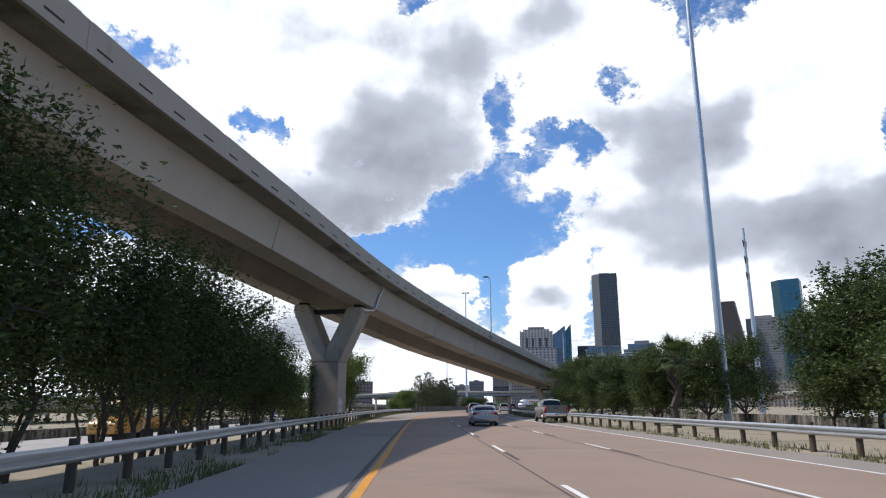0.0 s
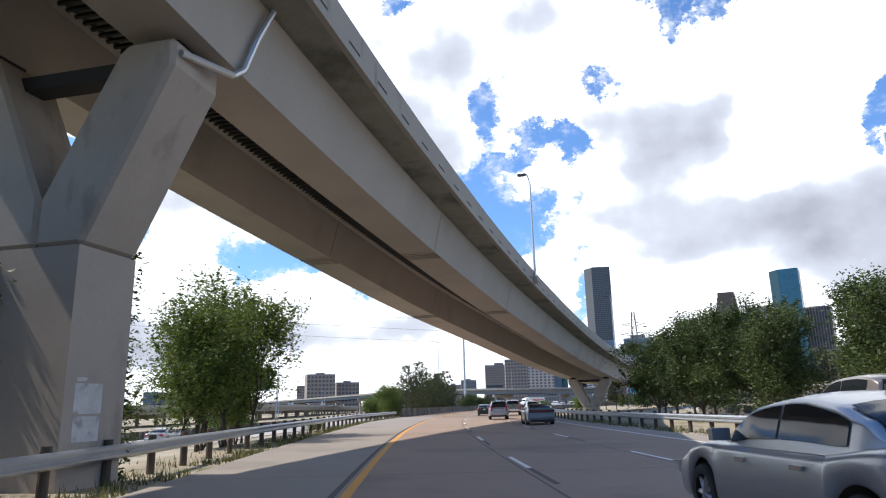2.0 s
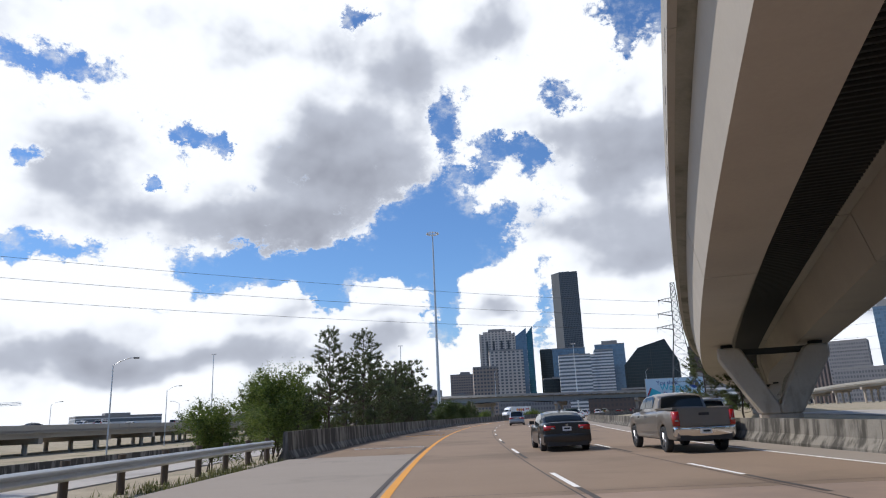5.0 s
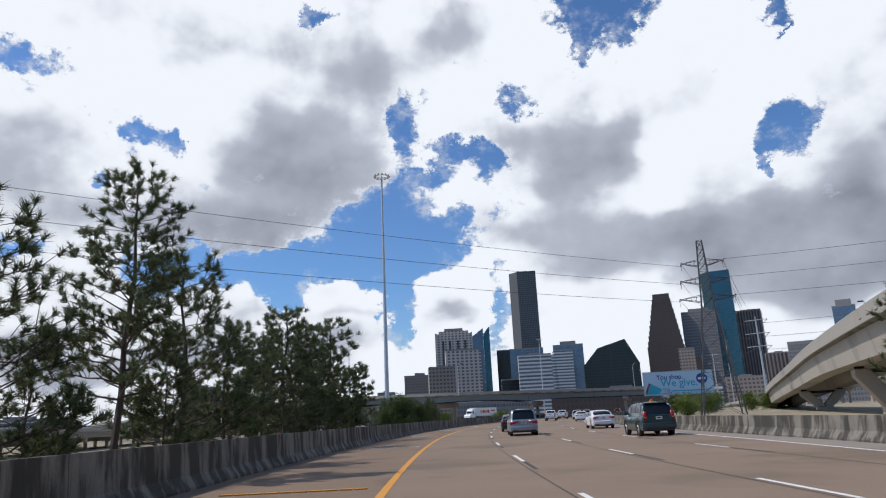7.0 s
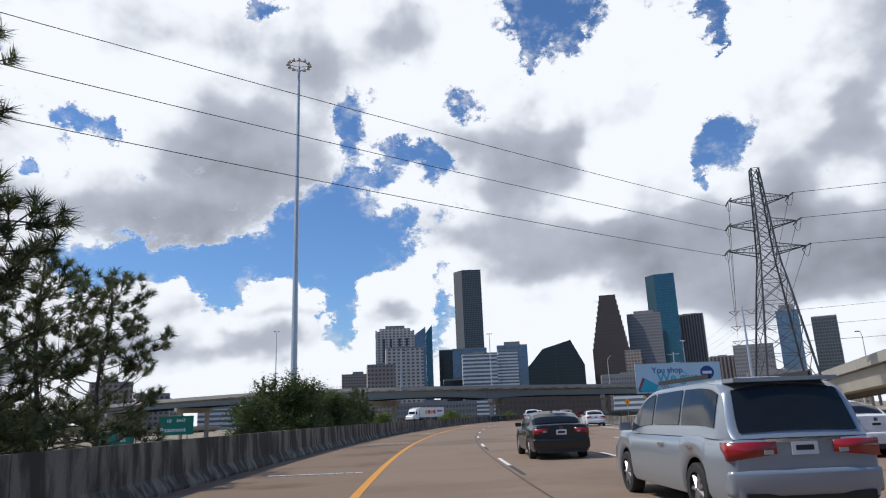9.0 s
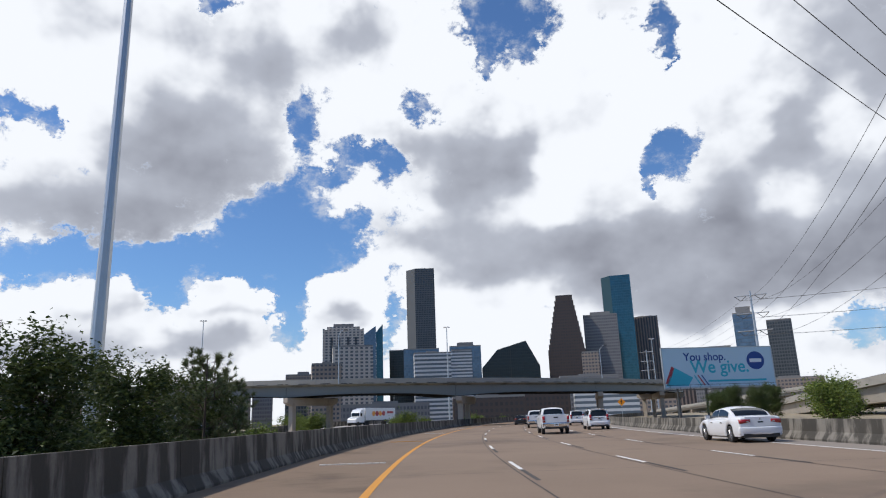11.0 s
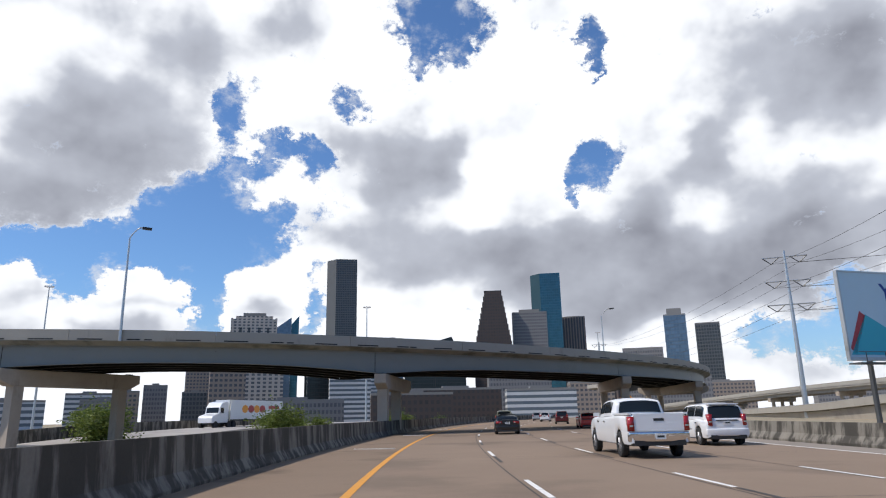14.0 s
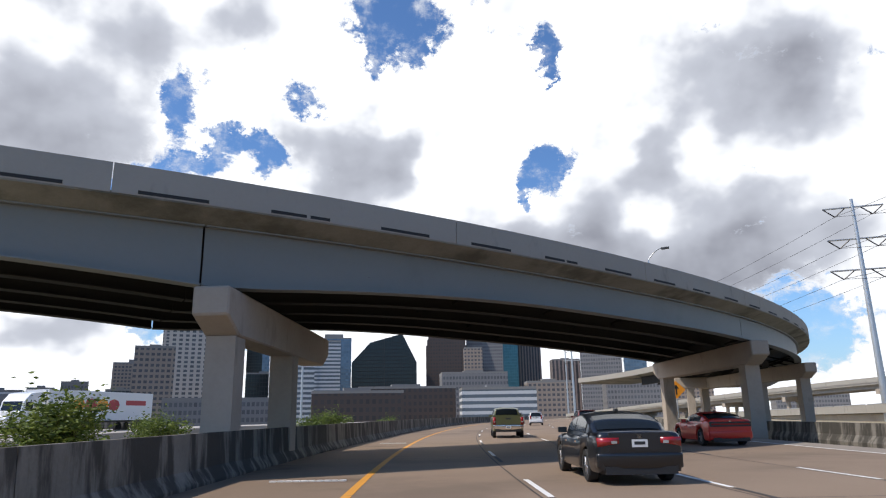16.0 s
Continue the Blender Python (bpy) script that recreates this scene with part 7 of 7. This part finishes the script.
def tractor(top, y0, paint):
    """A long-nosed road tractor, its back at y0."""
    side = [(0.0, 0.75), (0.0, 3.55), (0.5, 3.75), (1.5, 3.60), (2.15, 2.95), (2.35, 2.05), (3.7, 1.75), (3.95, 1.5), (4.0, 0.75)]
    bm = bmesh.new()
    prism(bm, [(-1.15, y0 + y, z) for y, z in side], Matrix(), Vector((2.3, 0, 0)))
    bmesh.ops.recalc_face_normals(bm, faces=bm.faces)
    bevel(bm, 0.10, 2)
    part("cab", bm, paint, top)
    for m in (-1, 1):
        part("cab_window", boxy(m * 1.152 - 0.012, m * 1.152 + 0.012, y0 + 1.2, y0 + 2.0, 2.1, 2.85, 0.01), M_GLASS, top)
        bm = bmesh.new()
        tube(bm, (m * 1.22, y0 - 0.15, 1.0), (m * 1.22, y0 - 0.15, 3.9), 0.08, n=8)
        part("exhaust_stack", bm, M_CHROME, top)
        for y in (-1.6, -0.3, 3.1):
            bm = bmesh.new()
            tube(bm, (m * 0.85, y0 + y, 0.5), (m * 1.2, y0 + y, 0.5), 0.5, n=16)
            part("wheel", bm, M_TYRE, top)
    bm = bmesh.new()
    quad_plate(bm, (1.0, y0 + 2.34, 2.12), (-1.0, y0 + 2.34, 2.12), (-0.95, y0 + 2.16, 2.9), (0.95, y0 + 2.16, 2.9), 0.012)
    part("windscreen", bm, M_GLASS, top)
    part("chassis", boxy(-0.6, 0.6, y0 - 2.3, y0 + 3.8, 0.55, 0.95), M_TRIM, top)


tr_ = trailer()
tr_.matrix_world = Matrix.Translation((54.4, 390.4, 0.28)) @ Matrix.Rotation(radians(141), 4, "Z")


def yellow_tanker():
    top = tagged(empty("tank_truck"), "yellow tank truck on the lower road", "truck")
    paint = car_paint("yellow truck paint", (0.55, 0.25, 0.02), 0.0)
    tractor(top, 10.5, paint)
    bm = bmesh.new()
    tube(bm, (0, 0, 1.75), (0, 10.2, 1.75), 0.95, n=20)
    part("tank", bm, paint, top, smooth=False)
    part("under_frame", boxy(-0.5, 0.5, 0.2, 10.2, 0.6, 0.95), M_TRIM, top)
    for m in (-1, 1):
        for y in (1.0, 2.3):
            bm = bmesh.new()
            tube(bm, (m * 0.9, y, 0.5), (m * 1.24, y, 0.5), 0.5, n=16)
            part("wheel", bm, M_TYRE, top)
    return top


yt = yellow_tanker()
yt.matrix_world = Matrix.Translation((-25.6, 68.0, -1.48)) @ Matrix.Rotation(radians(176), 4, "Z")


# ---------------------------------------------------------------- towers with a shape of their own
def hotel():
    top = tagged(empty("hotel_tower", Matrix.Translation((152, 1090, -2)) @ Matrix.Rotation(radians(-10), 4, "Z")), "cream concrete tower with dark window strips and stepped crown", "skyscraper")
    part("wall", boxy(-25, 25, -14, 14, 0, 118), F_HOTEL, top)
    part("crown", boxy(-21, 21, -11, 11, 118, 122), F_HOTEL, top)
    part("plant_room", boxy(-13, 13, -8, 8, 122, 126), M_ROOF, top)
    for x in (-15, -5.5, 6, 16):
        part("window_strip", boxy(x - 1.5, x + 1.5, -14.25, -13.9, 3, 108), F_STRIP, top)
    for x in (-25, 25):
        part("corner_pier", boxy(x - 1.2, x + 1.2, -14.8, -13.2, 0, 119), F_HOTEL, top)


def slant_glass():
    top = tagged(empty("glass_tower", Matrix.Translation((228, 1282, -2)) @ Matrix.Rotation(radians(-12), 4, "Z")), "pale blue glass tower with a slanted sail top", "skyscraper")
    bm = bmesh.new()
    prism(bm, [(-19, -12, 0), (6, -12, 0), (6, -12, 150), (-19, -12, 132)], Matrix(), Vector((0, 22, 0)))
    part("wall", bm, F_BLUE, top)
    bm = bmesh.new()
    prism(bm, [(6.2, -9, 0), (17, -9, 0), (17, -9, 153), (6.2, -9, 140)], Matrix(), Vector((0, 20, 0)))
    part("wall", bm, F_TEAL, top)


def trapezoid():
    top = tagged(empty("glass_tower", Matrix.Translation((352, 1012, -2)) @ Matrix.Rotation(radians(-23), 4, "Z")), "black glass tower with a steeply slanted roof", "skyscraper")
    bm = bmesh.new()
    prism(bm, [(-36, -14, 0), (36, -14, 0), (36, -14, 62), (20, -14, 94), (-16, -14, 84), (-36, -14, 62)], Matrix(), Vector((0, 34, 0)))
    bmesh.ops.recalc_face_normals(bm, faces=bm.faces)
    part("wall", bm, F_BLACK, top)
    part("seam", boxy(-0.4, 0.4, -14.15, -13.95, 0, 88), M_DARK, top)


def gabled():
    top = tagged(empty("granite_tower", Matrix.Translation((436, 1019, -2)) @ Matrix.Rotation(radians(-28), 4, "Z")), "brown granite skyscraper with stepped gables", "skyscraper")
    part("wall", boxy(-24, 24, -18, 18, 0, 84), F_GRANITE, top)
    for k in range(10):
        f = (k + 1) / 11
        l = -24 + 15.5 * f
        r = 24 - 13.0 * f
        part("gable_step", boxy(l, r, -18 + 6 * f, 18 - 2 * f, 84 + 7.2 * k, 84 + 7.2 * (k + 1) + 0.01), F_GRANITE, top)
    part("wing", boxy(24.2, 42, -14, 16, 0, 66), F_GRANITE, top)


def low_city():
    """Lower blocks round the foot of downtown."""
    rows = (
        (-4, 897, 34, 24, 25, F_WHITE), (24, 900, 18, 16, 27, F_TAN), (46, 949, 20, 20, 34, F_GREY), (80, 948, 22, 18, 28, F_CHASE), (92, 800, 25, 22, 50, F_TAN), (132, 905, 40, 26, 76, F_HOTEL),
        (118, 690, 60, 26, 13, F_GREY), (196, 835, 34, 24, 62, F_WHITE), (176, 640, 46, 24, 15, F_GRANITE), (232, 700, 60, 30, 20, F_GRANITE), (272, 655, 44, 26, 18, F_WHITE), (318, 760, 50, 30, 34, F_GREY),
        (360, 720, 34, 24, 26, F_TAN), (430, 700, 50, 30, 30, F_GREY), (-108, 685, 26, 18, 33, F_TAN), (-86, 712, 22, 18, 26, F_TAN), (-40, 760, 40, 20, 16, F_WHITE), (-180, 560, 50, 24, 12, F_WHITE), (10, 820, 30, 20, 18, F_GREY),
        (240, 1010, 30, 24, 50, F_BLUE), (205, 960, 34, 24, 44, F_BLACK), (520, 900, 30, 26, 60, F_BROWN), (560, 780, 60, 30, 30, F_TAN), (640, 700, 60, 30, 22, F_GREY),
    )
    for x, y, w, d, h, mat in rows:
        tower("city_block", x, y, w, d, h, -math.degrees(math.atan2(x - 45, y - 300)) * 0.8, mat, "low city block at the foot of downtown", (w * 0.3, d * 0.4, 3))


hotel()
slant_glass()
trapezoid()
gabled()
low_city()


def tower_crane(x, y, height, turn):
    top = tagged(empty("tower_crane", Matrix.Translation((x, y, -3)) @ Matrix.Rotation(turn, 4, "Z")), "pale tower crane far beyond the elevated freeway", "crane")
    for name, a, b, w in (("mast", (0, 0, 0), (0, 0, height), 0.8), ("jib", (-10, 0, height - 5), (38, 0, height - 4), 0.6), ("cap", (0, 0, height), (0, 0, height + 6), 0.3)):
        bm = bmesh.new()
        a, b = Vector(a), Vector(b)
        u = (b - a).normalized()
        p = u.orthogonal().normalized() * w
        q = u.cross(p)
        n = max(2, int((b - a).length / 3))
        for d in (p + q, p - q, -p - q, q - p):
            tube(bm, a + d, b + d, 0.13, n=4)
        for k in range(n):
            f, g2 = a.lerp(b, k / n), a.lerp(b, (k + 1) / n)
            tube(bm, f + p + q, g2 - p + q, 0.09, n=4)
            tube(bm, f - p - q, g2 + p - q, 0.09, n=4)
        part(name, bm, M_GALV, top)
    part("counterweight", boxy(-10.5, -7.5, -0.8, 0.8, height - 7, height - 4.5), M_PIER, top)


tower_crane(-260, 520, 27.0, 0.25)
